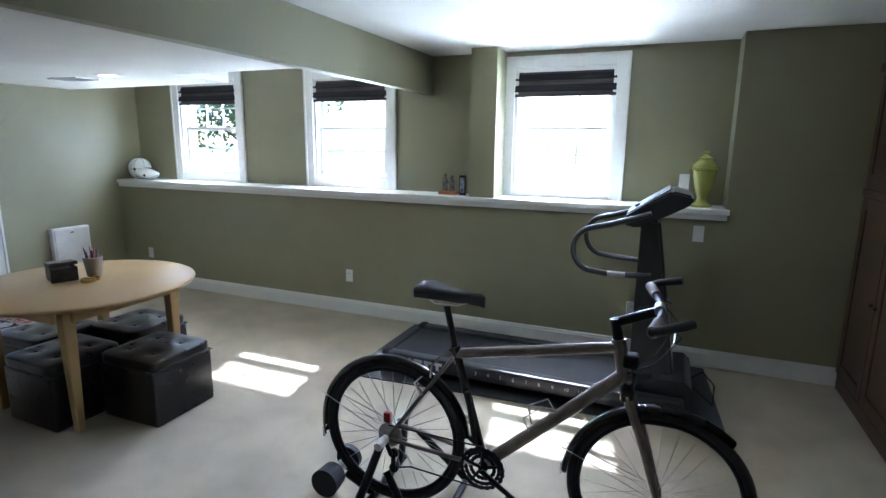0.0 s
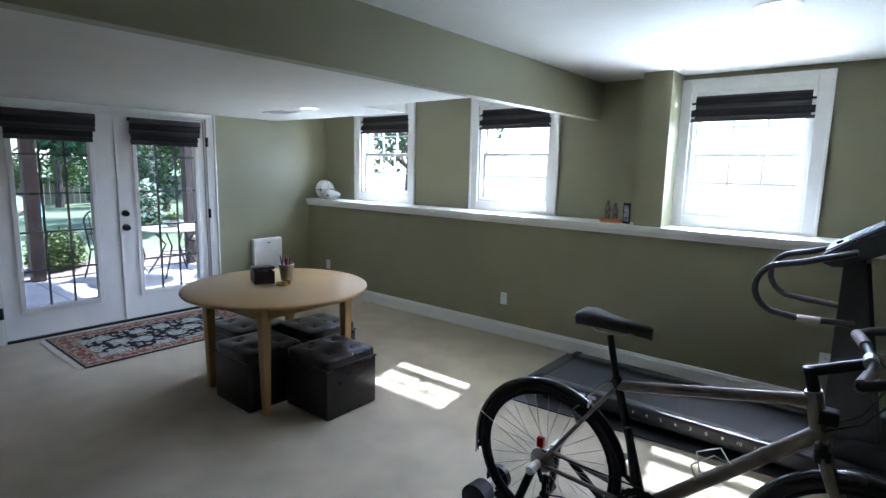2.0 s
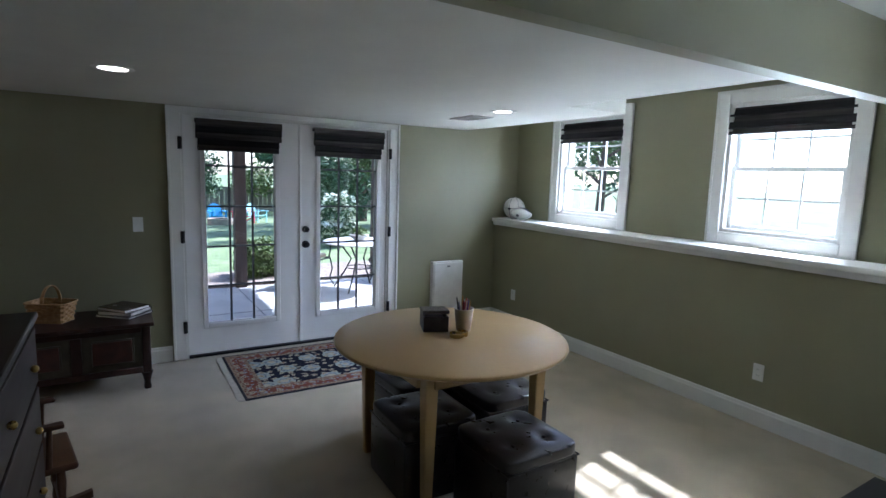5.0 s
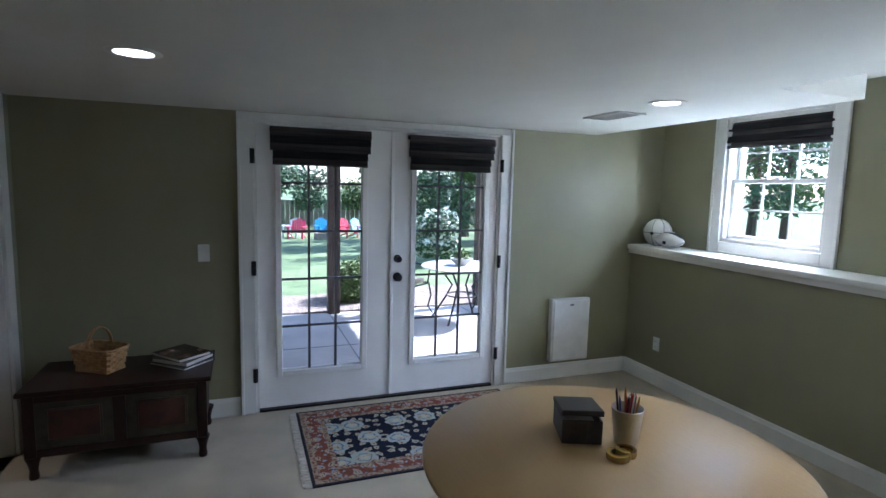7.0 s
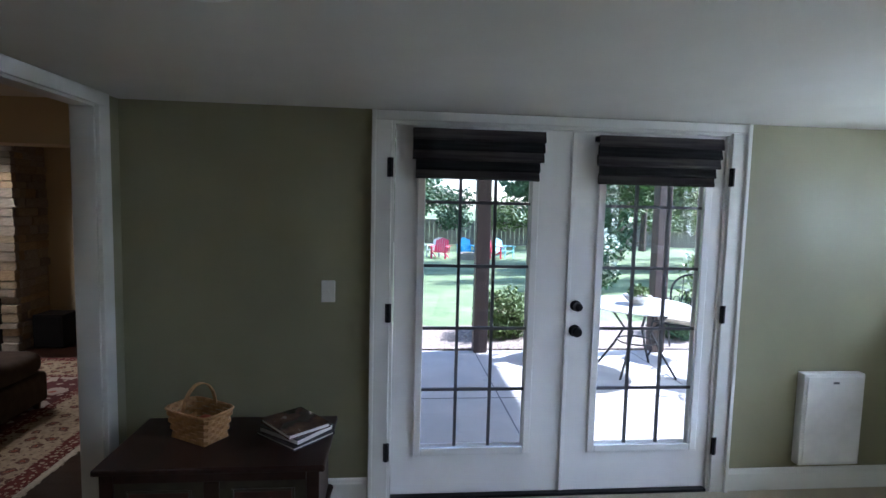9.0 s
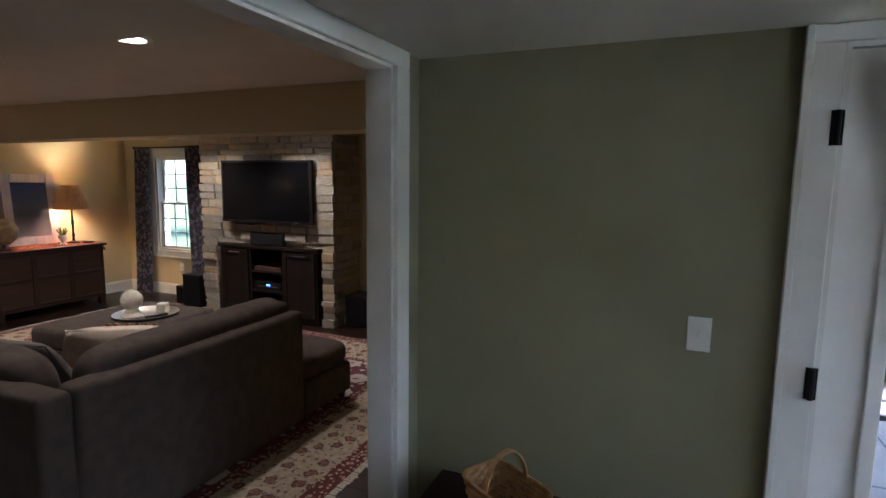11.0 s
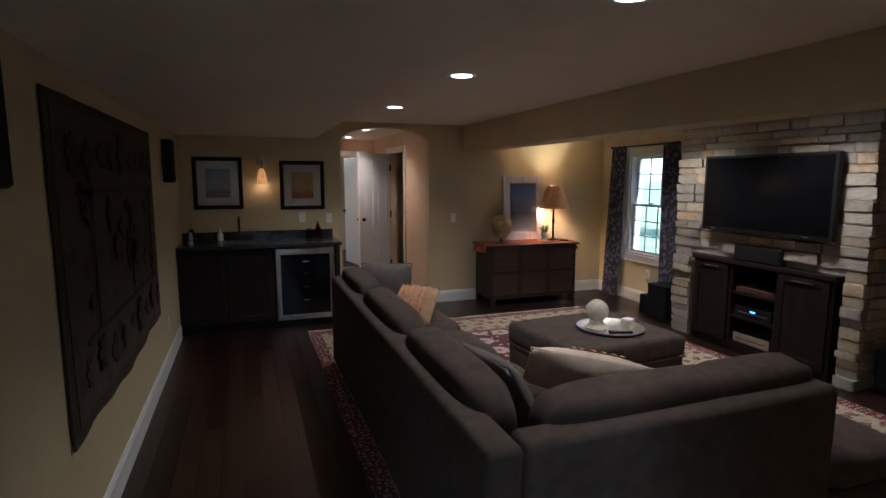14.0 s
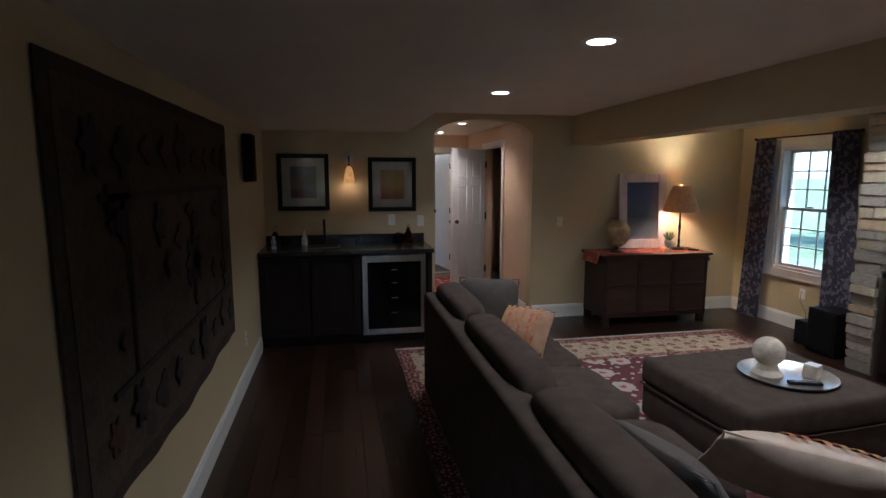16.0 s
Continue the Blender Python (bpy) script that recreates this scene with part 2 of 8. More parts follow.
tagged(part("ledge_apron", box(-5.72, 0.41, 4.975, 4.9995, 1.09, 1.128, 0.004), WHITE), "white painted moulding under the ledge", "trim", kind="structure")
DOOR = (1.80, 3.665, 0.0, 2.055)
wall("wall_west", "x", -5.92, 0.2, 0.32, 5.62, -0.2, 2.5, [DOOR], OLIVE, "olive green painted wall with french doors")
OPEN = (-5.51, -3.60, 0.0, 2.045)
wall("wall_south", "y", 0.365, 0.09, -5.72, 2.6, -0.08, 2.5, [OPEN], OLIVE, "olive green painted wall with a wide cased opening")
wall("wall_east", "x", 2.6, 0.2, 0.32, 5.62, -0.2, 2.5, [], OLIVE, "olive green painted wall")
tagged(part("ceiling_high", box(-5.72, 2.6, 0.455, 5.29, HI, HI + 0.1), CEIL), "white painted ceiling", "ceiling", kind="structure")
lowc = box(-5.72, -3.62, 0.455, 4.57, LO, HI - 0.001)
box(-3.6195, -2.05, 0.455, 4.0, LO, HI - 0.001, bm=lowc)
tagged(part("ceiling_low", lowc, CEIL), "white painted dropped ceiling", "ceiling", kind="structure")
tagged(part("ceiling_beam", box(-2.049, -1.97, 0.455, 5.29, 2.025, HI - 0.001), OLIVE), "olive green painted dropped beam", "beam", kind="structure")


def baseboard(name, pts, h=0.13, t=0.016, mat=WHITE, label="white painted baseboard"):
    """Skirting along wall runs ((x0, y0), (x1, y1), inward normal)."""
    bm = bmesh.new()
    for (ax, ay), (bx, by), (nx, ny) in pts:
        d = Vector((bx - ax, by - ay, 0))
        prof = [(0.0005, 0.0), (t, 0.0), (t, h - 0.03), (t * 0.75, h - 0.02), (t * 0.6, h - 0.008), (t * 0.3, h), (0.0005, h)]
        b2 = bmesh.new()
        a = [b2.verts.new((ax + nx * u, ay + ny * u, v)) for u, v in prof]
        b = [b2.verts.new((bx + nx * u, by + ny * u, v)) for u, v in prof]
        b2.faces.new(a)
        b2.faces.new(b[::-1])
        for i in range(len(a)):
            j = (i + 1) % len(a)
            b2.faces.new((a[i], b[i], b[j], a[j]))
        merge(bm, b2)
    return tagged(part(name, bm, mat), label, "baseboard", kind="structure")


baseboard("baseboard", [((-5.72, 5.0), (2.6, 5.0), (0, -1)), ((-5.72, 3.77), (-5.72, 4.98), (1, 0)), ((-5.72, 0.57), (-5.72, 1.695), (1, 0)),
                        ((-3.49, 0.455), (2.6, 0.455), (0, 1))])


# ---- windows ----
def sash_window(name, at, m, w, h, z0, label, rows=(2, 2), cols=3, storm=0.09):
    """A double-hung window with casing, two sashes and muntins. It stands in the x-z plane facing -y, centred on x = 0; w, h: the clear opening."""
    win = thing(name, label, "window", kind="structure")
    c = storm
    cas = bmesh.new()
    for x0, x1, za, zb in ((-w / 2 - c, -w / 2 + 0.004, z0 - c, z0 + h + c), (w / 2 - 0.004, w / 2 + c, z0 - c, z0 + h + c),
                           (-w / 2 + 0.0045, w / 2 - 0.0045, z0 + h - 0.004, z0 + h + c), (-w / 2 + 0.0045, w / 2 - 0.0045, z0 - c, z0 + 0.004)):
        box(x0, x1, -0.022, -0.0005, za, zb, 0.005, bm=cas)
    for x0, x1, za, zb in ((-w / 2 - c - 0.004, -w / 2 - c + 0.018, z0 - c - 0.004, z0 + h + c + 0.004), (w / 2 + c - 0.018, w / 2 + c + 0.004, z0 - c - 0.004, z0 + h + c + 0.004),
                           (-w / 2 - c + 0.019, w / 2 + c - 0.019, z0 + h + c - 0.018, z0 + h + c + 0.004), (-w / 2 - c + 0.019, w / 2 + c - 0.019, z0 - c - 0.004, z0 - c + 0.018)):
        box(x0, x1, -0.032, -0.0225, za, zb, 0.004, bm=cas)
    part("casing", cas, WHITE, win)
    jam = bmesh.new()
    for x0, x1, za, zb in ((-w / 2, -w / 2 + 0.03, z0, z0 + h), (w / 2 - 0.03, w / 2, z0, z0 + h), (-w / 2 + 0.031, w / 2 - 0.031, z0 + h - 0.03, z0 + h), (-w / 2 + 0.031, w / 2 - 0.031, z0, z0 + 0.03)):
        box(x0, x1, 0.0, 0.13, za, zb, bm=jam)
    part("jamb", jam, WHITE, win)
    mid = z0 + h * 0.5
    for k, (za, zb, y) in enumerate(((z0 + 0.03, mid + 0.016, 0.045), (mid - 0.016, z0 + h - 0.03, 0.085))):
        s = bmesh.new()
        f = 0.032
        x0, x1 = -w / 2 + 0.032, w / 2 - 0.032
        box(x0, x0 + f, y, y + 0.035, za, zb, 0.003, bm=s)
        box(x1 - f, x1, y, y + 0.035, za, zb, 0.003, bm=s)
        box(x0 + f, x1 - f, y, y + 0.035, za, za + f, 0.003, bm=s)
        box(x0 + f, x1 - f, y, y + 0.035, zb - f, zb, 0.003, bm=s)
        sash = part("sash", s, WHITE, win)
        for i in range(1, cols):
            xm = x0 + f + (x1 - x0 - 2 * f) * i / cols
            part("muntin", box(xm - 0.007, xm + 0.007, y + 0.008, y + 0.024, za + f, zb - f), WHITE, sash)
        for i in range(1, rows[k]):
            zm = za + f + (zb - za - 2 * f) * i / rows[k]
            part("muntin", box(x0 + f, x1 - f, y + 0.009, y + 0.023, zm - 0.007, zm + 0.007), WHITE, sash)
        pane = part("pane", box(x0 + f - 0.005, x1 - f + 0.005, y + 0.014, y + 0.018, za + f - 0.005, zb - f + 0.005), GLASS, sash)
        pane.visible_shadow = False
    lk = box(-0.03, 0.03, 0.03, 0.06, mid + 0.021, mid + 0.035, 0.004)
    part("lock", lk, PLATE, win)
    win.matrix_world = m
    return win


for i, (a, b) in enumerate(WIN):
    sash_window(f"window_{i + 1}", None, pose((a + b) / 2, 5.2895, 0), b - a - 0.17, 0.955, 1.255, "white painted double-hung sash window with grilles")


# ---- french doors ----
def french_doors():
    cas = bmesh.new()
    y0, y1, zt = 1.80, 3.665, 2.055
    for a, b, za, zb in ((y0 - 0.098, y0 + 0.004, 0, zt - 0.004), (y1 - 0.004, y1 + 0.098, 0, zt - 0.004)):
        box(-5.7195, -5.697, a, b, za, zb, 0.005, bm=cas)
    box(-5.7195, -5.697, y0 - 0.098, y1 + 0.098, zt - 0.0035, LO - 0.004, 0.005, bm=cas)
    for a, b in ((y0 - 0.100, y0 - 0.078), (y1 + 0.078, y1 + 0.100)):
        box(-5.6965, -5.682, a, b, 0, LO - 0.005, 0.004, bm=cas)
    tagged(part("door_casing", cas, WHITE), "white painted door casing", "trim", kind="structure")
    jb = bmesh.new()
    box(-5.92, -5.715, y0, y0 + 0.02, 0, zt - 0.02, bm=jb)
    box(-5.92, -5.715, y1 - 0.02, y1, 0, zt - 0.02, bm=jb)
    box(-5.92, -5.715, y0, y1, zt - 0.0195, zt - 0.0005, bm=jb)
    tagged(part("door_jamb", jb, WHITE), "white painted door frame", "trim", kind="structure")
    tagged(part("threshold", box(-5.93, -5.70, y0 + 0.02, y1 - 0.02, 0.001, 0.018, 0.004), BLACKMETAL), "dark metal door threshold", "threshold", kind="structure")
    for k, (a, b, ga, gb) in enumerate(((1.822, 2.772, 1.96, 2.575), (2.784, 3.643, 2.945, 3.555))):
        d = thing(f"door_{k + 1}", "closed white french door with a divided glass light", "door", kind="structure")
        leaf = bmesh.new()
        g0, g1 = 0.265, 1.93
        x0, x1 = -5.775, -5.731
        box(x0, x1, a, ga, 0.022, 2.032, bm=leaf)
        box(x0, x1, gb, b, 0.022, 2.032, bm=leaf)
        box(x0, x1, ga, gb, 0.022, g0, bm=leaf)
        box(x0, x1, ga, gb, g1, 2.032, bm=leaf)
        part("leaf", leaf, DOORWHITE, d)
        fr = bmesh.new()
        for xa, xb in ((x1 + 0.0005, x1 + 0.014), (x0 - 0.014, x0 - 0.0005)):
            box(xa, xb, ga - 0.02, ga + 0.022, g0 - 0.02, g1 + 0.02, 0.005, bm=fr)
            box(xa, xb, gb - 0.022, gb + 0.02, g0 - 0.02, g1 + 0.02, 0.005, bm=fr)
            box(xa, xb, ga + 0.022, gb - 0.022, g0 - 0.02, g0 + 0.022, 0.005, bm=fr)
            box(xa, xb, ga + 0.022, gb - 0.022, g1 - 0.022, g1 + 0.02, 0.005, bm=fr)
        part("glazing_frame", fr, DOORWHITE, d)
        for i in (1, 2):
            ym = ga + 0.022 + (gb - ga - 0.044) * i / 3
            part("muntin", box(-5.762, -5.744, ym - 0.008, ym + 0.008, g0 + 0.02, g1 - 0.02), MUNTIN, d)
        for i in range(1, 5):
            zm = g0 + 0.343 * i
            part("muntin", box(-5.761, -5.745, ga + 0.02, gb - 0.02, zm - 0.008, zm + 0.008), MUNTIN, d)
        pane = part("pane", box(-5.755, -5.751, ga + 0.01, gb - 0.01, g0 + 0.01, g1 - 0.01), GLASS, d)
        pane.visible_shadow = False
        hy = a - 0.026 if k == 0 else b + 0.024
        for hz in (0.28, 1.045, 1.81):
            h = rod((-5.690, hy, hz - 0.05), (-5.690, hy, hz + 0.05), 0.009, seg=10)
            box(-5.6965, -5.693, hy - 0.016, hy + 0.016, hz - 0.05, hz + 0.05, bm=h)
            part("hinge", h, BLACKMETAL, d)
        if k == 1:
            for kz, r in ((1.085, 0.026), (0.945, 0.029)):
                kn = lathe([(0.001, 0), (r * 1.15, 0), (r * 1.15, 0.008), (0.012, 0.010), (0.012, 0.028), (r * 0.9, 0.034), (r, 0.048), (r * 0.8, 0.062), (0.001, 0.066)], 20)
                bmesh.ops.transform(kn, matrix=pose(-5.7305, 2.826, kz, 0, 90, 0), verts=kn.verts)
                part("door_knob", kn, BLACKMETAL, d, "round black door knob", True)
    part("astragal", box(-5.7305, -5.716, 2.768, 2.790, 0.025, 2.03, 0.003), DOORWHITE, bpy.data.objects["door_1"])


MUNTIN = material("grey_muntin", (0.11, 0.11, 0.12), 0.5)
french_doors()

# cased opening to the den
oc = thing("opening_casing", "white painted casing round the wide opening", "trim", kind="structure")
for ya, yb in ((0.4555, 0.476), (0.344, 0.3645)):
    part("side_casing", box(-5.60, -5.505, ya, yb, 0, 2.04, 0.004), WHITE, oc)
    part("side_casing", box(-3.605, -3.51, ya, yb, 0, 2.04, 0.004), WHITE, oc)
    part("head_casing", box(-5.60, -3.51, ya, yb, 2.0405, LO - 0.003 if ya > 0.4 else 2.10, 0.004), WHITE, oc)
oj = bmesh.new()
box(-5.5095, -5.495, 0.365, 0.455, 0, 2.03, bm=oj)
box(-3.615, -3.6005, 0.365, 0.455, 0, 2.03, bm=oj)
box(-5.5095, -3.6005, 0.365, 0.455, 2.0305, 2.0445, bm=oj)
tagged(part("opening_jamb", oj, WHITE), "white painted lining of the wide opening", "trim", kind="structure")

# ---- the den: floor, walls, ceilings ----
DARKFLOOR = wood("dark_floor_board", (0.026, 0.012, 0.007), (0.017, 0.008, 0.005), 0.30, "y", 0.0, 2.5, 0.5)
random_tint(DARKFLOOR, 0.45)
SUBFLOOR = material("floor_joint", (0.008, 0.005, 0.004), 0.7)
tagged(part("floor_den", box(-9.2, -3.63, -5.93, 0.388, -0.09, -0.010), SUBFLOOR), "dark stained hardwood plank floor", "wood floor", kind="structure")
tagged(part("floor_hall", box(-6.66, -5.28, -11.6, -5.93, -0.09, -0.002), DARKFLOOR), "dark stained hardwood hall floor", "wood floor", kind="structure")
wall("wall_den_east", "x", -3.63, 0.14, -5.93, 0.365, -0.09, 2.5, [], CREAM_WALL, "tan painted wall with a large wall hanging")
ARCH = (-6.53, -5.41)
wall("wall_den_west", "x", -9.4, 0.2, -6.06, 0.365, -0.3, 2.5, [(-5.33, -4.57, 0.62, 1.95)], CREAM_WALL, "tan painted wall with a tall window")
wall("wall_den_north", "y", 0.3220 - 0.13, 0.13, -9.2, -5.92, -0.09, 2.5, [], CREAM_WALL, "tan painted wall")
aw = bmesh.new()
box(-9.2, ARCH[0], -6.06, -5.93, -0.09, 2.5, bm=aw)
box(ARCH[1], -3.49, -6.06, -5.93, -0.09, 2.5, bm=aw)
acx, ahw = (ARCH[0] + ARCH[1]) / 2, (ARCH[1] - ARCH[0]) / 2
crown = [(ARCH[0], 2.5), (ARCH[1], 2.5)] + [(acx + ahw * math.cos(radians(180 * i / 24)), 2.07 + 0.185 * math.sin(radians(180 * i / 24))) for i in range(25)]
extrude(crown, 0.13, "y", -6.06, bm=aw)
tagged(part("wall_den_south", aw, CREAM_WALL), "tan painted wall with an arched hall opening", "wall", kind="structure")
DHI, DLO = 2.31, 2.10
tagged(part("ceiling_den", box(-9.2, -3.63, -5.93, 0.365, DHI, DHI + 0.1), DEN_CEIL), "tan painted ceiling", "ceiling", kind="structure")
tagged(part("ceiling_den_low", box(-5.1, -3.63, -5.93, 0.36, DLO, DHI - 0.001), DEN_CEIL), "tan painted dropped ceiling", "ceiling", kind="structure")
tagged(part("ceiling_den_beam", box(-7.28, -7.0, -5.93, 0.192, 1.985, DHI - 0.001), CREAM_WALL), "tan painted dropped beam", "beam", kind="structure")
# hall
HALL = material("peach_wall_paint", (0.62, 0.46, 0.30), 0.62, 0, (0.60, 0.44, 0.29), 3, 4, 0.1, 260)
wall("wall_hall_west", "x", -6.65, 0.12, -9.0, -6.06, -0.09, 2.5, [(-7.95, -7.06, 0, 2.03)], HALL, "peach painted hall wall with a door opening")
wall("wall_hall_east", "x", -5.41, 0.12, -9.0, -6.06, -0.09, 2.5, [], HALL, "peach painted hall wall")
wall("wall_hall_end", "y", -9.12, 0.12, -8.3, -5.29, -0.09, 2.5, [(-6.30, -5.50, 0, 2.03)], HALL, "peach painted hall end wall with a doorway")
wall("wall_far_room", "y", -11.7, 0.1, -8.3, -4.2, -0.09, 2.5, [], HALL, "peach painted wall of the far room")
wall("wall_far_room_west", "x", -8.3, 0.1, -11.6, -6.06, -0.09, 2.5, [], HALL, "peach painted wall of the side rooms")
wall("wall_far_room_east", "x", -4.2, 0.1, -11.6, -9.12, -0.09, 2.5, [], HALL, "peach painted wall of the far room")
tagged(part("ceiling_hall", box(-8.3, -4.2, -11.7, -6.06, DHI, DHI + 0.1), CEIL), "white painted hall ceiling", "ceiling", kind="structure")
tagged(part("floor_side_room", box(-8.3, -6.66, -11.6, -6.06, -0.09, -0.004), CARPET), "beige carpet in the side room", "carpet", kind="structure")
tagged(part("floor_far_room", box(-5.28, -4.2, -11.6, -9.0, -0.09, -0.004), CARPET), "beige carpet in the far room", "carpet", kind="structure")
baseboard("baseboard_den", [((-3.63, 0.30), (-3.63, -5.27), (-1, 0)), ((-6.55, -5.93), (-9.2, -5.93), (0, 1)), ((-9.2, -5.93), (-9.2, -3.86), (1, 0)), ((-9.2, -2.0), (-9.2, 0.19), (1, 0))], 0.15)
baseboard("baseboard_hall", [((-6.53, -6.06), (-6.53, -6.96), (1, 0)), ((-5.41, -6.06), (-5.41, -9.0), (-1, 0))], 0.14)

# ---- outside ----
GRASS = material("lawn", (0.18, 0.235, 0.105), 0.9, 0, (0.085, 0.13, 0.05), 1.2, 10, 0.9, 40)
CONCRETE = material("patio_concrete", (0.50, 0.49, 0.46), 0.85, 0, (0.42, 0.41, 0.39), 2.5, 8, 0.3, 90)
MULCH = material("gravel_mulch", (0.33, 0.28, 0.24), 0.95, 0, (0.12, 0.09, 0.07), 30, 6, 0.9, 60)
BRICKEXT = material("house_siding", (0.45, 0.42, 0.36), 0.8)
POSTWOOD = wood("brown_stained_post", (0.105, 0.075, 0.065), (0.06, 0.042, 0.038), 0.6, "z")


def ground_height(x, y):
    """Lawn: at door level by the patio, risen along the window side."""
    up = 0.0
    if y > 5.3:
        k = min(1.0, max(0.0, (x + 7.6) / 1.6))
        k = k * k * (3 - 2 * k)
        up = 1.05 * k + 0.04 * min(30.0, max(0, y - 7)) * k
    far = max(0.0, -x - 9.5)
    roll = -min(far, 32) * 0.036 + 0.06 * math.sin(y * 0.35 + x * 0.12) * min(1, far / 8)
    return -0.13 + up + roll


def build_ground():
    bm = bmesh.new()
    xs = [-400, -160, -70, -45] + [-34 + 1.2 * i for i in range(21)] + [-9.6, -9.2, -8.6, -8.0, -7.6, -7.2, -6.8, -6.4, -6.0, -5.0, -2, 2, 6, 12, 30, 90, 400]
    ys = [-400, -120, -40, -20, -12] + [-7 + 1.0 * i for i in range(13)] + [5.62, 6.2, 7, 8, 9.5, 11, 13, 16, 20, 26, 40, 120, 400]
    grid = {}
    for i, x in enumerate(xs):
        for j, y in enumerate(ys):
            z = ground_height(x, y)
            if -9.45 < x < 2.9 and -11.9 < y < 5.60:
                z = -0.35 if x > -5.95 else -0.13
            if -9.2 < x < -5.5 and y <= 0.4:
                z = -0.5
            grid[i, j] = bm.verts.new((x, y, z))
    for i in range(len(xs) - 1):
        for j in range(len(ys) - 1):
            bm.faces.new((grid[i, j], grid[i + 1, j], grid[i + 1, j + 1], grid[i, j + 1]))
    return tagged(part("ground", bm, GRASS, smooth=True), "sunlit mown green lawn falling gently away from the house", "lawn", kind="structure")


build_ground()


# ---- large furniture of the games room ----
MAPLE = wood("maple_table_top", (0.435, 0.285, 0.118), (0.405, 0.262, 0.107), 0.31, "x", 0.0, 1.3, 0.5)
LEATHER = material("black_brown_leather", (0.011, 0.009, 0.009), 0.30, 0, (0.010, 0.008, 0.008), 24, 3, 0.06, 60, spec=0.55)


def round_table(at, r=0.63, h=0.75):
    t = thing("round_table", "round light maple table with square tapered legs", "table", at)
    prof = [(0.001, h - 0.028), (r - 0.015, h - 0.028), (r - 0.004, h - 0.022), (r, h - 0.014), (r - 0.003, h - 0.006), (r - 0.014, h), (0.001, h)]
    part("tabletop", lathe(prof, 72), MAPLE, t, smooth=True)
    ap = bmesh.new()
    for i in range(4):
        b2 = box(-0.34, 0.34, 0.385, 0.405, h - 0.105, h - 0.0285)
        merge(ap, b2, pose(0, 0, 0, 0, 0, 45 + 90 * i + TABLE_TURN))
    part("apron", ap, MAPLE, t)
    for i in range(4):
        a = radians(TABLE_TURN + 90 * i)
        cx, cy = 0.475 * math.cos(a), 0.475 * math.sin(a)
        leg = bmesh.new()
        top, bot = 0.034, 0.021
        vs = []
        for zz, s in ((0.0, bot), (h - 0.0285, top)):
            vs.append([leg.verts.new((cx + sx * s, cy + sy * s, zz)) for sx, sy in ((-1, -1), (1, -1), (1, 1), (-1, 1))])
        for k in range(4):
            leg.faces.new((vs[0][k], vs[0][(k + 1) % 4], vs[1][(k + 1) % 4], vs[1][k]))
        leg.faces.new(vs[0][::-1])
        leg.faces.new(vs[1])
        bmesh.ops.bevel(leg, geom=leg.edges[:], offset=0.004, segments=2, affect="EDGES")
        part("leg", leg, MAPLE, t)
    return t


TABLE_TURN = 46.0
round_table((-3.25, 2.88, 0))


def ottoman():
    o = thing("storage_ottoman", "black leather cube ottoman with a tufted lid, pushed under the table", "ottoman", group="ottomans under the table")
    w = 0.43
    body = box(-w / 2 + 0.004, w / 2 - 0.004, -w / 2 + 0.004, w / 2 - 0.004, 0.0, 0.325, 0.012, 3)
    part("body", body, LEATHER, o, smooth=True)
    lid = bmesh.new()
    bmesh.ops.create_cube(lid, size=2)
    bmesh.ops.subdivide_edges(lid, edges=lid.edges[:], cuts=15, use_grid_fill=True)
    tufts = [(-0.095, -0.095), (0.095, -0.095), (-0.095, 0.095), (0.095, 0.095)]
    for v in lid.verts:
        x, y, z = v.co
        l = (abs(x) ** 9 + abs(y) ** 9 + abs(z) ** 9) ** (1 / 9)
        p = Vector((x / l * w / 2, y / l * w / 2, 0.36 + z / l * 0.034))
        if z > 0.5:
            p.z += 0.014 * (1 - x * x) * (1 - y * y)
            for tx, ty in tufts:
                d2 = (p.x - tx) ** 2 + (p.y - ty) ** 2
                p.z -= 0.017 * math.exp(-d2 / 0.0009) + 0.006 * math.exp(-d2 / 0.006)
        v.co = p
    part("lid", lid, LEATHER, o, smooth=True)
    part("seam", tube([(sx * (w / 2 - 0.003), sy * (w / 2 - 0.003), 0.3285) for sx, sy in ((-1, -1), (1, -1), (1, 1), (-1, 1))], 0.005, 6, closed=True), LEATHER, o)
    for tx, ty in tufts:
        part("button", ball((tx, ty, 0.392), 0.011, 10, 6, (1, 1, 0.6)), LEATHER, o, smooth=True)
    return o


ot = ottoman()
ot.matrix_world = pose(-2.745, 2.945, 0, 0, 0, 1)
for ox, oy, orz in ((-3.20, 2.69, -1), (-3.285, 3.245, 0), (-3.665, 2.89, 2)):
    copy_thing(ot, pose(ox, oy, 0, 0, 0, orz))

# ---- large furniture of the den ----
SOFA = material("grey_brown_upholstery", (0.078, 0.060, 0.049), 0.92, 0, (0.058, 0.045, 0.037), 14, 8, 0.6, 380, spec=0.1)


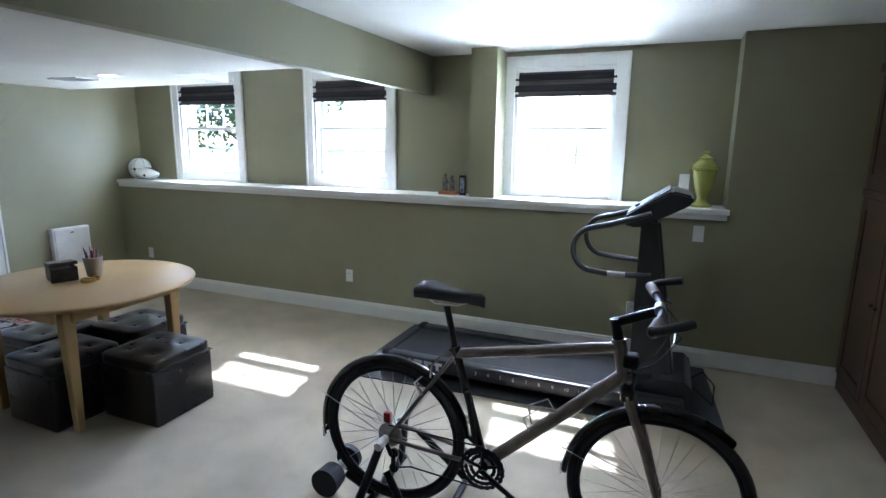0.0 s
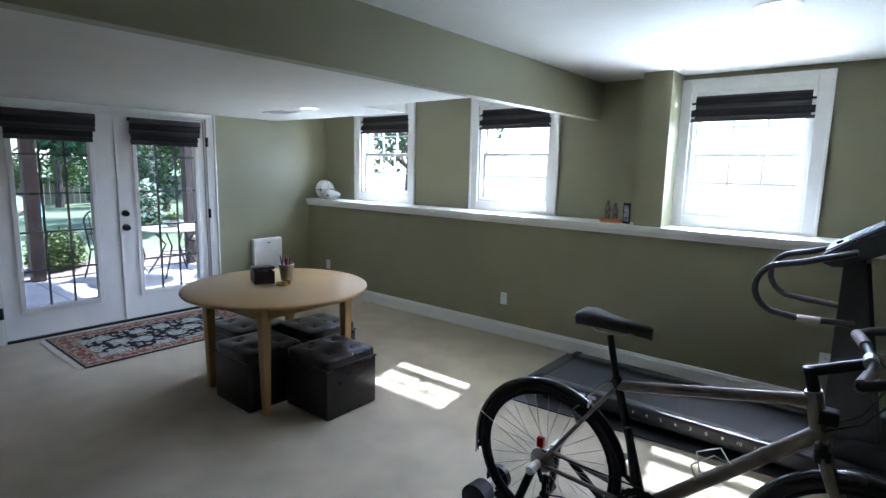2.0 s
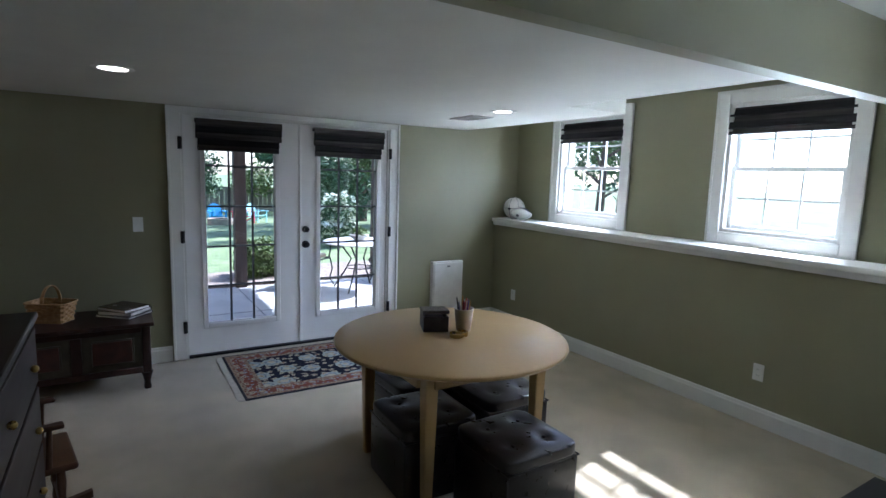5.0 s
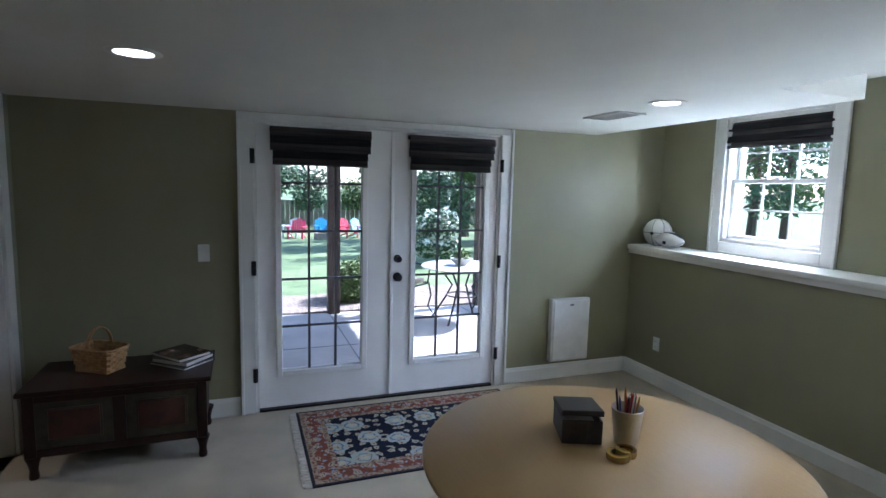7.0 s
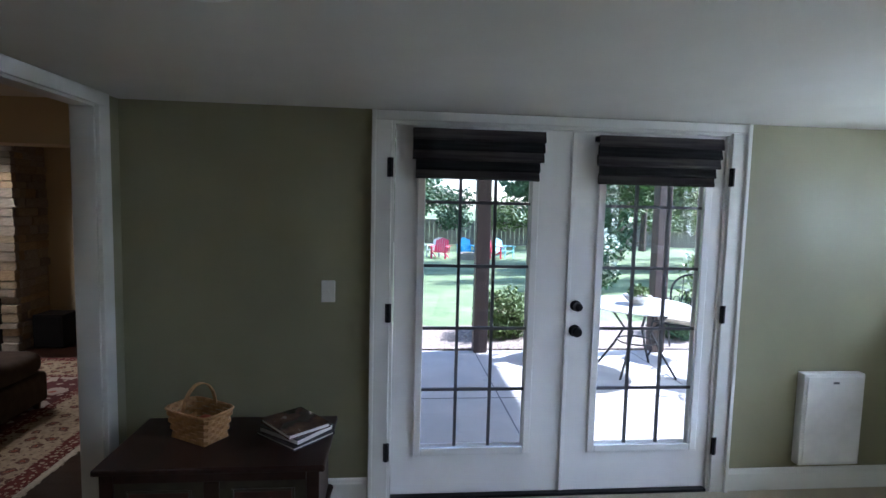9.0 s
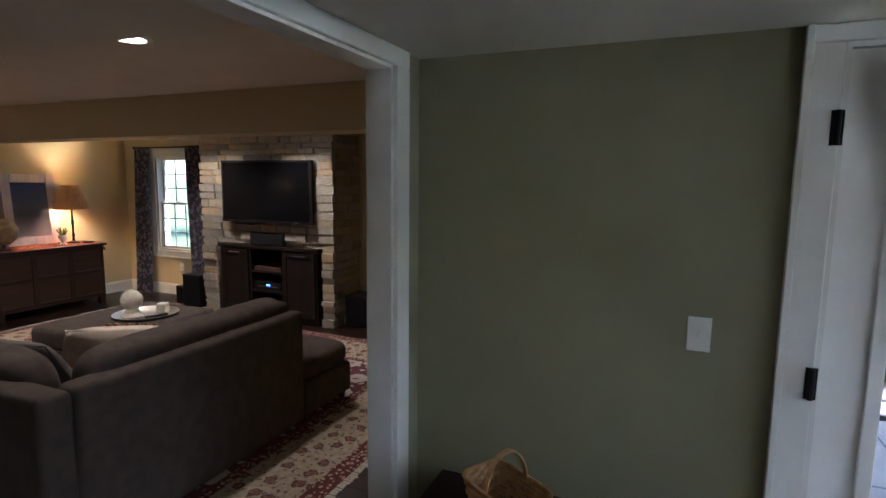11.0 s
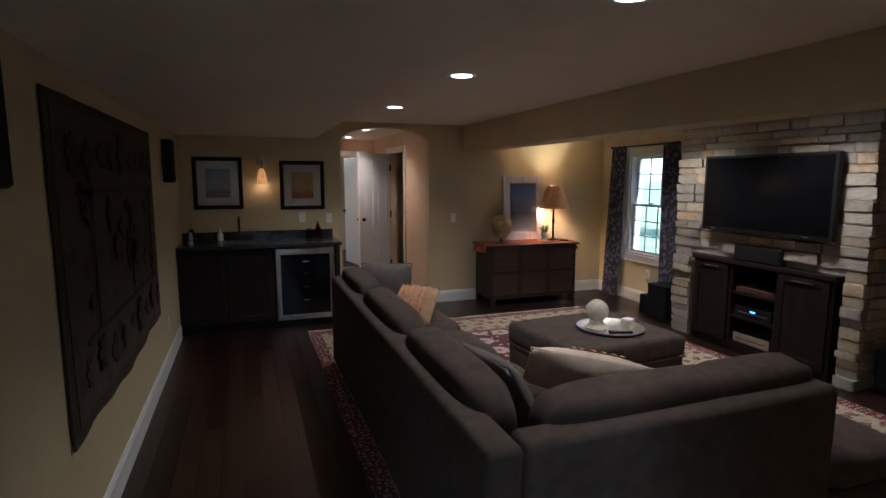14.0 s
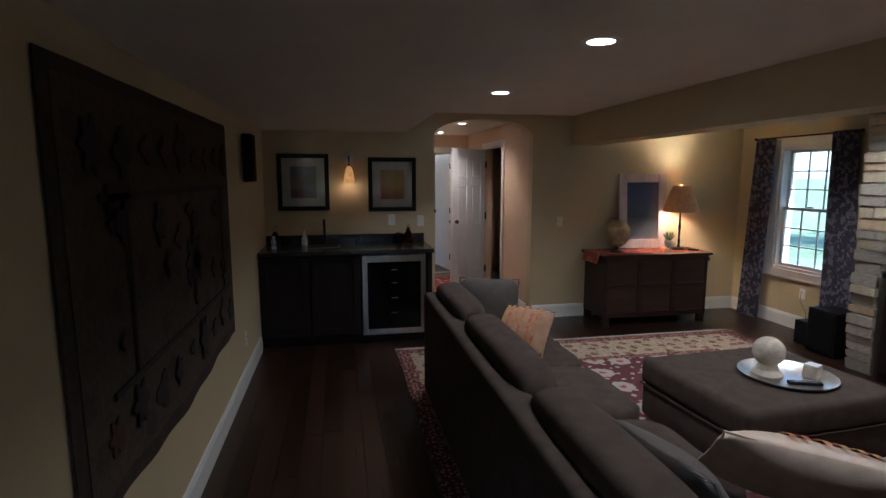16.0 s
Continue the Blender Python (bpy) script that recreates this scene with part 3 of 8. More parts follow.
def sectional_sofa():
    s = thing("sectional_sofa", "grey-brown upholstered L-shaped sectional sofa with loose back cushions", "sofa", (-4.98, -0.78, 0))
    def blk(name, x0, x1, y0, y1, z0, z1, bev=0.03):
        return part(name, box(x0, x1, y0, y1, z0, z1, bev, 3), SOFA, s, smooth=True)
    blk("base", -0.92, -0.14, -3.15, 0.0 - 0.14, 0.06, 0.30)
    blk("base", -1.56, -0.925, -0.92, -0.14, 0.06, 0.30)
    blk("back_frame", -0.14, 0.0, -3.20, 0.0, 0.05, 0.80)
    blk("back_frame", -1.60, -0.145, -0.14, 0.0, 0.05, 0.80)
    blk("arm", -0.93, -0.145, -3.33, -3.205, 0.06, 0.60, 0.04)
    def pad(name, sx, sy, sz, m, j=0.02):
        bm = cushion(sx, sy, sz, 0.7, 8, j)
        bmesh.ops.transform(bm, matrix=m, verts=bm.verts)
        return part(name, bm, SOFA, s, smooth=True)
    for y in (-1.36, -2.12, -2.83):
        pad("seat_cushion", 0.80, 0.73, 0.17, pose(-0.57, y, 0.29))
    pad("seat_cushion", 0.80, 0.80, 0.17, pose(-0.57, -0.58, 0.29))
    pad("seat_cushion", 0.62, 0.78, 0.17, pose(-1.26, -0.58, 0.29))
    for y, ln in ((-0.75, 1.0), (-1.80, 1.05), (-2.78, 0.88)):
        pad("back_cushion", 0.44, ln, 0.20, pose(-0.28, y, 0.45, 0, 0, 0) @ pose(0.09, 0, 0.22, 0, 98, 0) @ pose(0, 0, -0.1))
    for x, ln in ((-0.72, 0.90), (-1.28, 0.62)):
        pad("back_cushion", ln, 0.44, 0.20, pose(x, -0.28, 0.45) @ pose(0, 0.09, 0.22, -98, 0, 0) @ pose(0, 0, -0.1))
    for x, y in ((-0.08, -0.08), (-0.08, -3.1), (-1.5, -0.08), (-0.85, -3.1), (-1.5, -0.85), (-0.85, -0.9)):
        part("foot", rod((x, y, 0.0), (x, y, 0.065), 0.022, 0.03), DARKWOOD, s)
    return s


DARKWOOD = wood("dark_stained_wood", (0.050, 0.024, 0.014), (0.025, 0.012, 0.008), 0.32, "x", 0.1, 5)
sectional_sofa()


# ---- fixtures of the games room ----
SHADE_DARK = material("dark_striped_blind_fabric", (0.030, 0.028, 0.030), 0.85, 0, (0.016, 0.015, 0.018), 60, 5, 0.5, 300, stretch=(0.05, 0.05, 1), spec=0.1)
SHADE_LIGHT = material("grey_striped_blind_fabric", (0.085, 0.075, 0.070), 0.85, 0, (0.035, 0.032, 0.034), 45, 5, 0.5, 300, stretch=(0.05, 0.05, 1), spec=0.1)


def roman_shade(at, w, h, rz=0.0, folds=5, label="raised dark striped woven roman shade", outside=False):
    """A roman shade pulled up into folds; it hangs from z = 0 down to -h and faces -y."""
    s = thing("roman_shade", label, "window shade", at, rz)
    fh = h / (folds - 0.2)
    for i in range(folds):
        zt = -i * fh * 0.94
        zb = max(-h, zt - fh * 1.12)
        y = -0.012 - 0.011 * (folds - i if outside else (i % 2) + 0.4 * i)
        ww = w - (0.05 * w if outside and i >= folds - 2 else 0.0)
        prof = [(y + 0.006, zt), (y, zt), (y - 0.006, (zt + zb) / 2), (y - 0.012, zb + 0.008), (y - 0.006, zb), (y + 0.004, zb + 0.006), (y + 0.006, (zt + zb) / 2)]
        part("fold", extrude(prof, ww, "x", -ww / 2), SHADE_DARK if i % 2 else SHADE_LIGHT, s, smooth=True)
    part("headrail", box(-w / 2, w / 2, -0.012, -0.001, -0.03, 0.0), SHADE_DARK, s)
    return s


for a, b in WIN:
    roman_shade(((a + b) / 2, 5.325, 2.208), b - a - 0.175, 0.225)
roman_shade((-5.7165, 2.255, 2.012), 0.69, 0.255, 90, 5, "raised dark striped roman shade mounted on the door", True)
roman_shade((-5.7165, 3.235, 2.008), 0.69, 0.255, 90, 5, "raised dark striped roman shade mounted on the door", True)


def wall_plate(name, m, label, kind_of="outlet"):
    """A cover plate in the x-z plane facing -y."""
    p = thing(name, label, "outlet" if kind_of == "outlet" else "light switch")
    part("plate", box(-0.036, 0.036, -0.006, -0.0005, -0.058, 0.058, 0.003), PLATE, p)
    if kind_of == "outlet":
        for z in (-0.021, 0.021):
            o = lathe([(0.017, 0), (0.017, 0.003), (0.001, 0.003)], 16)
            bmesh.ops.transform(o, matrix=pose(0, -0.006, z, 90, 0, 0), verts=o.verts)
            soc = part("socket", o, PLATE, p)
            for x in (-0.006, 0.006):
                part("slot", box(x - 0.0012, x + 0.0012, -0.0097, -0.0091, z - 0.004, z + 0.006), BLACKMETAL, soc)
    else:
        part("toggle", box(-0.005, 0.005, -0.016, -0.0062, -0.010, 0.012, 0.002), PLATE, p)
    p.matrix_world = m
    return p


wall_plate("wall_outlet", pose(-5.33, 5.0, 0.355), "white electrical outlet on the olive wall")
wall_plate("wall_outlet", pose(-2.70, 5.0, 0.365), "white electrical outlet on the olive wall")
wall_plate("wall_outlet", pose(-0.17, 5.0, 0.37), "white electrical outlet behind the treadmill")
wall_plate("light_switch", pose(0.24, 5.0, 0.985), "white switch plate under the ledge", "switch")
wall_plate("light_switch", pose(0.12, 5.29, 1.335), "white switch plate above the ledge", "switch")
wall_plate("light_switch", pose(-5.72, 1.482, 1.155, 0, 0, 90), "white light switch beside the french doors", "switch")

LENS = material("downlight_lens", (0.9, 0.9, 0.88), 0.4, emit=(1.0, 0.90, 0.76), strength=4.0)
LENSWARM = material("warm_downlight_lens", (0.9, 0.88, 0.82), 0.4, emit=(1.0, 0.86, 0.66), strength=4.0)


def downlight(at, lens, r=0.085):
    d = thing("recessed_downlight", "lit round recessed ceiling downlight with a white trim", "ceiling light", at, group="recessed downlights")
    part("trim_ring", lathe([(r * 0.80, -0.001), (r * 0.82, -0.006), (r * 1.05, -0.007), (r * 1.16, -0.003), (r * 1.16, -0.0005)], 32), WHITE, d, smooth=True)
    part("lens", lathe([(0.001, -0.0035), (r * 0.79, -0.0035), (r * 0.79, -0.0012), (0.001, -0.0012)], 28), lens, d)
    return d


for p in ((-4.19, 1.36, LO), (-4.15, 3.85, LO), (-0.46, 3.66, HI)):
    downlight(p, LENS)

vt = thing("ceiling_vent", "white louvred ceiling air vent", "air vent", (-4.68, 3.92, LO))
vf = bmesh.new()
for x0, x1, y0, y1 in ((-0.18, 0.18, -0.10, -0.082), (-0.18, 0.18, 0.082, 0.10), (-0.18, -0.162, -0.0815, 0.0815), (0.162, 0.18, -0.0815, 0.0815)):
    box(x0, x1, y0, y1, -0.011, -0.0005, 0.002, bm=vf)
part("frame", vf, PLATE, vt)
part("backing", box(-0.16, 0.16, -0.08, 0.08, -0.002, -0.0008), BLACKMETAL, vt)
for i in range(9):
    sl = box(-0.16, 0.16, -0.007, 0.007, -0.001, 0.001)
    bmesh.ops.transform(sl, matrix=pose(0, -0.07 + 0.0175 * i, -0.006, 35, 0, 0), verts=sl.verts)
    part("slat", sl, PLATE, vt)

pb = thing("access_panel", "white metal access panel box mounted low on the wall", "panel box", (-5.72, 4.36, 0.165))
part("body", box(0.0005, 0.058, -0.19, 0.19, 0.0, 0.545, 0.008), PLATE, pb, smooth=True)
part("cover", box(0.0585, 0.066, -0.172, 0.172, 0.016, 0.53, 0.005), PLATE, pb)
part("latch", box(0.0665, 0.072, -0.018, 0.018, 0.487, 0.50, 0.002), MUNTIN, pb)

# ---- on the ledge ----
PORCELAIN = material("white_leather_ball", (0.76, 0.75, 0.70), 0.5, 0, (0.70, 0.69, 0.64), 10, 4, 0.5, 300)
INK = material("navy_ink", (0.012, 0.016, 0.035), 0.5)
bb = thing("basketball", "white signed basketball with dark seams on the ledge", "basketball", (-5.55, 5.13, 1.168), 25)
part("ball_body", ball((0, 0, 0.119), 0.119, 32, 20), PORCELAIN, bb, smooth=True)
for tilt in ((0, 0, 0), (90, 0, 0), (90, 0, 90)):
    m = pose(0, 0, 0.119, *tilt)
    part("seam", tube([m @ Vector((0.1192 * math.cos(a), 0.1192 * math.sin(a), 0)) for a in [2 * math.pi * i / 40 for i in range(40)]], 0.0022, 5, closed=True), INK, bb)
for k in (-1, 1):
    part("seam", tube([Vector((0.1192 * math.cos(a), k * 0.062 + k * 0.038 * math.cos(2 * a), 0.119 + 0.0)).normalized() * 0 + Vector((0.0, 0.0, 0.119)) + Vector((math.cos(a), k * (0.55 + 0.35 * math.cos(2 * a)), math.sin(a))).normalized() * 0.1192 for a in [2 * math.pi * i / 48 for i in range(48)]], 0.0022, 5, closed=True), INK, bb)
part("printed_mark", ball((0.0, -0.1175, 0.115), 0.017, 12, 8, (1, 0.15, 0.8)), INK, bb)

fb = thing("football", "white leather football with a navy back panel on the ledge", "football", (-5.33, 5.06, 1.168), 8)
BALLPROF = [(0.001, -0.145), (0.012, -0.138), (0.030, -0.115), (0.050, -0.078), (0.064, -0.038), (0.069, 0.0), (0.064, 0.038), (0.050, 0.078), (0.030, 0.115), (0.012, 0.138), (0.001, 0.145)]
part("ball_body", lathe(BALLPROF, 28), PORCELAIN, fb, smooth=True)
shell = lathe([(r + 0.0012, z) for r, z in BALLPROF], 28, caps=False)
bmesh.ops.delete(shell, geom=[f for f in shell.faces if f.calc_center_median().y * 0.75 - f.calc_center_median().x * 0.66 < 0.012], context="FACES")
part("dark_panel", shell, INK, fb, "navy panel", True)
part("seam", tube([(r * 0.75 + 0.001, -r * 0.66 - 0.001, z) for r, z in BALLPROF], 0.0015, 5), INK, fb)
part("printed_mark", ball((0.012, -0.063, 0.0), 0.022, 12, 8, (0.8, 0.3, 0.9)), INK, fb)
part("lacing", box(-0.073, -0.067, -0.008, 0.008, -0.04, 0.04), PORCELAIN, fb)
for o in fb.children:
    o.matrix_local = pose(0, 0, 0.069, 0, 90, 0)

GREEN_GLAZE = material("yellow_green_glaze", (0.42, 0.42, 0.115), 0.18, 0, (0.36, 0.37, 0.09), 6, 4, 0.05, 60, coat=0.4)
va = thing("ginger_jar", "tall yellow-green glazed urn with a lid on the ledge", "urn", (0.245, 5.12, 1.168))
part("urn_body", lathe([(0.001, 0), (0.068, 0), (0.070, 0.012), (0.064, 0.020), (0.044, 0.032), (0.034, 0.056), (0.034, 0.066), (0.045, 0.095), (0.060, 0.14), (0.072, 0.19), (0.078, 0.24), (0.080, 0.262), (0.092, 0.266), (0.093, 0.284), (0.086, 0.288), (0.001, 0.288)], 36), GREEN_GLAZE, va, smooth=True)
part("lid", lathe([(0.084, 0.2885), (0.082, 0.300), (0.066, 0.318), (0.046, 0.336), (0.044, 0.341), (0.051, 0.345), (0.050, 0.352), (0.032, 0.361), (0.015, 0.371), (0.012, 0.378), (0.024, 0.387), (0.024, 0.397), (0.012, 0.404), (0.001, 0.405)], 36), GREEN_GLAZE, va, smooth=True)

ORANGE = wood("orange_wood_block", (0.55, 0.19, 0.06), (0.42, 0.13, 0.04), 0.5, "x")
GREYSTAT = material("grey_brown_figure", (0.22, 0.18, 0.15), 0.7, 0, (0.06, 0.05, 0.05), 25, 5, 0.5, 120)
fg = thing("figurine", "small grey figurine group on an orange wooden block", "figurine", (-1.74, 5.11, 1.168))
st = box(-0.085, 0.085, -0.04, 0.04, 0.0, 0.03, 0.004)
part("plinth", st, ORANGE, fg)
fig = bmesh.new()
for fx, hh in ((-0.035, 0.16), (0.03, 0.14)):
    rod((fx - 0.014, 0, 0.03), (fx - 0.008, 0, 0.085), 0.010, 0.013, 8, bm=fig)
    rod((fx + 0.016, 0, 0.03), (fx + 0.008, 0, 0.085), 0.010, 0.013, 8, bm=fig)
    ball((fx, 0, 0.03 + hh * 0.5), 0.026, 12, 8, (1, 0.7, 1.5), bm=fig)
    ball((fx, 0, 0.03 + hh * 0.85), 0.014, 10, 8, (1, 1, 1.15), bm=fig)
    rod((fx, 0, 0.115), (fx + 0.035, -0.012, 0.10), 0.007, 0.006, 8, bm=fig)
    rod((fx, 0, 0.12), (fx - 0.03, 0.008, 0.145), 0.007, 0.005, 8, bm=fig)
part("statuette", fig, GREYSTAT, fg, smooth=True)
fr2 = thing("photo_frame", "small dark standing photo frame beside the figurine", "photo frame", (-1.60, 5.08, 1.168), -12)
pf = box(-0.032, 0.032, -0.008, 0.004, 0.0, 0.17, 0.003)
part("frame", pf, BLACKMETAL, fr2)
part("picture", box(-0.022, 0.022, -0.0095, -0.0082, 0.02, 0.15), material("faded_photo", (0.35, 0.36, 0.42), 0.4, 0, (0.05, 0.05, 0.07), 30, 4), fr2)
part("strut", rod((0, 0.005, 0.10), (0, 0.05, 0.0), 0.003), BLACKMETAL, fr2)

# ---- on the table ----
DKLEATHER = material("dark_brown_box_leather", (0.045, 0.035, 0.032), 0.5, 0, (0.025, 0.02, 0.018), 20, 5, 0.4, 200)
STEEL = material("brushed_steel", (0.55, 0.53, 0.50), 0.32, 1.0, (0.45, 0.43, 0.41), 30, 4, 0.1, 200, stretch=(1, 1, 0.1))
bx = thing("desk_box", "dark brown leather box with a strap on the table", "box", (-3.405, 2.86, 0.75), 68)
bo = bmesh.new()
for x0, x1, y0, y1 in ((-0.07, 0.07, -0.085, -0.077), (-0.07, 0.07, 0.077, 0.085), (-0.07, -0.062, -0.0765, 0.0765), (0.062, 0.07, -0.0765, 0.0765)):
    box(x0, x1, y0, y1, 0.0, 0.085, 0.002, bm=bo)
box(-0.0615, 0.0615, -0.0765, 0.0765, 0.001, 0.006, bm=bo)
part("box_body", bo, DKLEATHER, bx)
ld = box(-0.073, 0.073, -0.175, 0.0, -0.002, 0.018, 0.003)
bmesh.ops.transform(ld, matrix=pose(0, 0.087, 0.086, 0, 0, 0) @ pose(0, 0, 0, -6, 0, 0), verts=ld.verts)
part("lid", ld, DKLEATHER, bx)
part("strap", box(-0.018, 0.018, -0.0885, -0.0855, 0.01, 0.08, 0.001), DKLEATHER, bx)
part("papers", box(-0.05, 0.05, -0.06, 0.06, 0.007, 0.07), PLATE, bx)
cup = thing("pencil_bucket", "small steel bucket full of pens and pencils on the table", "pencil cup", (-3.29, 2.985, 0.75))
part("bucket", lathe([(0.001, 0.0), (0.038, 0.0), (0.040, 0.004), (0.0545, 0.125), (0.057, 0.128), (0.055, 0.131), (0.052, 0.127), (0.037, 0.006), (0.001, 0.006)], 28), STEEL, cup, smooth=True)
part("handle", tube([(0.0, 0.056 + 0.004 * math.sin(a), 0.115 - 0.04 * math.sin(a / 1)) for a in [math.pi * i / 12 for i in range(13)]] , 0.003, 6), STEEL, cup)
PENS = [((0.5, 0.05, 0.04), 0), ((0.02, 0.02, 0.03), 1), ((0.75, 0.75, 0.72), 2), ((0.10, 0.12, 0.35), 3), ((0.55, 0.30, 0.08), 4), ((0.30, 0.05, 0.10), 5)]
rnd = random.Random(4)
PENMATS = [material(f"pen_lacquer", c, 0.35) for c, _ in PENS]
for i in range(17):
    a, rr = rnd.uniform(0, 6.28), rnd.uniform(0.006, 0.032)
    ln = rnd.uniform(0.155, 0.19)
    p0 = Vector((rr * 0.7 * math.cos(a), rr * 0.7 * math.sin(a), 0.008))
    p1 = Vector((rr * 1.65 * math.cos(a + 0.3), rr * 1.65 * math.sin(a + 0.3), ln))
    pen = rod(p0, p1, 0.0038, seg=7)
    rod(p1, p1 + (p1 - p0).normalized() * 0.012, 0.0036, 0.0008, 7, bm=pen)
    part("pencil" if i % 2 else "pen", pen, PENMATS[i % len(PENMATS)], cup)
BRASS = material("brass", (0.55, 0.38, 0.12), 0.28, 1.0)
bell = thing("tape_dispenser", "small round brass and clear tape roll on the table", "tape roll", (-3.215, 2.925, 0.75))
part("ring", lathe([(0.022, 0.0), (0.034, 0.0), (0.036, 0.012), (0.034, 0.024), (0.022, 0.024), (0.021, 0.012), (0.022, 0.0)], 24), BRASS, bell, smooth=True)

tape = thing("tape_roll", "roll of clear amber sticky tape lying on the table", "tape roll", (-3.205, 2.885, 0.75))
part("tape", lathe([(0.026, 0.0005), (0.038, 0.0005), (0.0385, 0.002), (0.0385, 0.020), (0.038, 0.0215), (0.026, 0.0215), (0.026, 0.0005)], 32, caps=False), material("amber_tape", (0.42, 0.27, 0.05), 0.2, 0, (0.34, 0.21, 0.04), 12, 3, coat=0.4), tape, smooth=True)
part("core", lathe([(0.0225, 0.0005), (0.0258, 0.0005), (0.0258, 0.022), (0.0225, 0.022), (0.0225, 0.0005)], 28, caps=False), material("brown_card_core", (0.16, 0.10, 0.05), 0.8), tape)

# ---- rug by the door ----
def woven(name, field, motifs, ground_scale=7.0, detail=None, seed=0.0):
    """A floral carpet pile: petalled blossoms, leaf sprays and stems on a plain ground."""
    m = material(name, field, 0.95, 0, tuple(c * 0.7 for c in field), 40, 6, 0.6, 500, spec=0.1)
    nt = m.node_tree
    b = nt.nodes["Principled BSDF"]
    src = b.inputs["Base Color"].links[0].from_socket
    co = nt.nodes.new("ShaderNodeTexCoord")
    mp = nt.nodes.new("ShaderNodeMapping")
    mp.inputs["Location"].default_value = (seed, seed * 0.7, 0)
    nt.links.new(co.outputs["Object"], mp.inputs[0])
    warp = nt.nodes.new("ShaderNodeTexNoise")
    warp.inputs["Scale"].default_value, warp.inputs["Detail"].default_value = 26, 4
    nt.links.new(mp.outputs[0], warp.inputs[0])
    add = nt.nodes.new("ShaderNodeMixRGB")
    add.blend_type, add.inputs[0].default_value = "LINEAR_LIGHT", 0.035
    nt.links.new(mp.outputs[0], add.inputs[1])
    nt.links.new(warp.outputs["Color"], add.inputs[2])
    for k, (col, sc, lo, hi) in enumerate(motifs):
        v = nt.nodes.new("ShaderNodeTexVoronoi")
        v.voronoi_dimensions = "2D"
        v.inputs["Scale"].default_value, v.inputs["Randomness"].default_value = sc, 0.55
        nt.links.new(add.outputs[0], v.inputs["Vector"])
        r = nt.nodes.new("ShaderNodeValToRGB")
        e = r.color_ramp
        e.interpolation = "CONSTANT"
        e.elements[0].position, e.elements[0].color = 0.0, (0, 0, 0, 1)
        e.elements[1].position, e.elements[1].color = lo, (1, 1, 1, 1)
        x = e.elements.new(hi)
        x.color = (0, 0, 0, 1)
        nt.links.new(v.outputs["Distance"], r.inputs[0])
        mx = nt.nodes.new("ShaderNodeMixRGB")
        nt.links.new(r.outputs[0], mx.inputs[0])
        nt.links.new(src, mx.inputs[1])
        mx.inputs[2].default_value = (*col, 1)
        src = mx.outputs[0]
    nt.links.new(src, b.inputs["Base Color"])
    return m


NAVY_FIELD = woven("navy_floral_pile", (0.012, 0.014, 0.032), [((0.34, 0.38, 0.36), 4.2, 0.08, 0.33), ((0.46, 0.42, 0.32), 4.2, 0.0, 0.10), ((0.10, 0.13, 0.20), 4.2, 0.17, 0.21), ((0.36, 0.34, 0.26), 13, 0.0, 0.26), ((0.20, 0.05, 0.04), 13, 0.0, 0.08)])
RUST_BORDER = woven("rust_floral_pile", (0.22, 0.075, 0.05), [((0.40, 0.33, 0.24), 11, 0.0, 0.30), ((0.10, 0.05, 0.06), 11, 0.14, 0.20), ((0.28, 0.30, 0.34), 19, 0.0, 0.20)], seed=2.0)
STRIPE = woven("beige_stripe_pile", (0.36, 0.28, 0.20), [((0.15, 0.06, 0.05), 34, 0.0, 0.30)], seed=4.0)
NAVY = material("navy_pile", (0.012, 0.013, 0.028), 0.95, 0, (0.008, 0.009, 0.02), 50, 5, 0.5, 500)
FRINGE = material("cotton_fringe", (0.62, 0.58, 0.50), 0.95, 0, (0.45, 0.42, 0.36), 80, 4, 0.5, 300)


def rug(name, label, at, sx, sy, rz, bands, field_mat, fringe_mat, fringe_axis="y", fringe_len=0.05, n_fringe=90):
    """A flat rug: bands (width, material) from the rim inwards, then the field; fringes on two ends."""
    r = thing(name, label, "rug", at, rz)
    x, y, z = sx / 2, sy / 2, 0.009
    for w, mt in bands:
        b = bmesh.new()
        for x0, x1, y0, y1 in ((-x, x, -y, -y + w), (-x, x, y - w, y), (-x, -x + w, -y + w, y - w), (x - w, x, -y + w, y - w)):
            box(x0, x1, y0, y1, 0.0005, z, bm=b)
        part("border", b, mt, r)
        x, y = x - w, y - w
    part("field", box(-x, x, -y, y, 0.0005, z), field_mat, r)
    rn = random.Random(7)
    for s in (-1, 1):
        f = bmesh.new()
        L = sx if fringe_axis == "y" else sy
        for i in range(n_fringe):
            u = -L / 2 + L * (i + 0.5) / n_fringe + rn.uniform(-0.003, 0.003)
            ln = fringe_len * rn.uniform(0.75, 1.1)
            w = L / n_fringe * 0.40
            if fringe_axis == "y":
                e0, e1 = sorted((s * sy / 2, s * (sy / 2 + ln)))
                box(u - w, u + w, e0, e1, 0.001, 0.006, bm=f)
            else:
                e0, e1 = sorted((s * sx / 2, s * (sx / 2 + ln)))
                box(e0, e1, u - w, u + w, 0.001, 0.006, bm=f)
        part("fringe", f, fringe_mat, r)
    return r


rug("door_mat_rug", "navy floral wool rug with rust border and white fringe", (-5.11, 2.86, 0.0), 1.0, 1.60, 0,
    [(0.018, NAVY), (0.035, STRIPE), (0.09, RUST_BORDER), (0.03, STRIPE)], NAVY_FIELD, FRINGE)

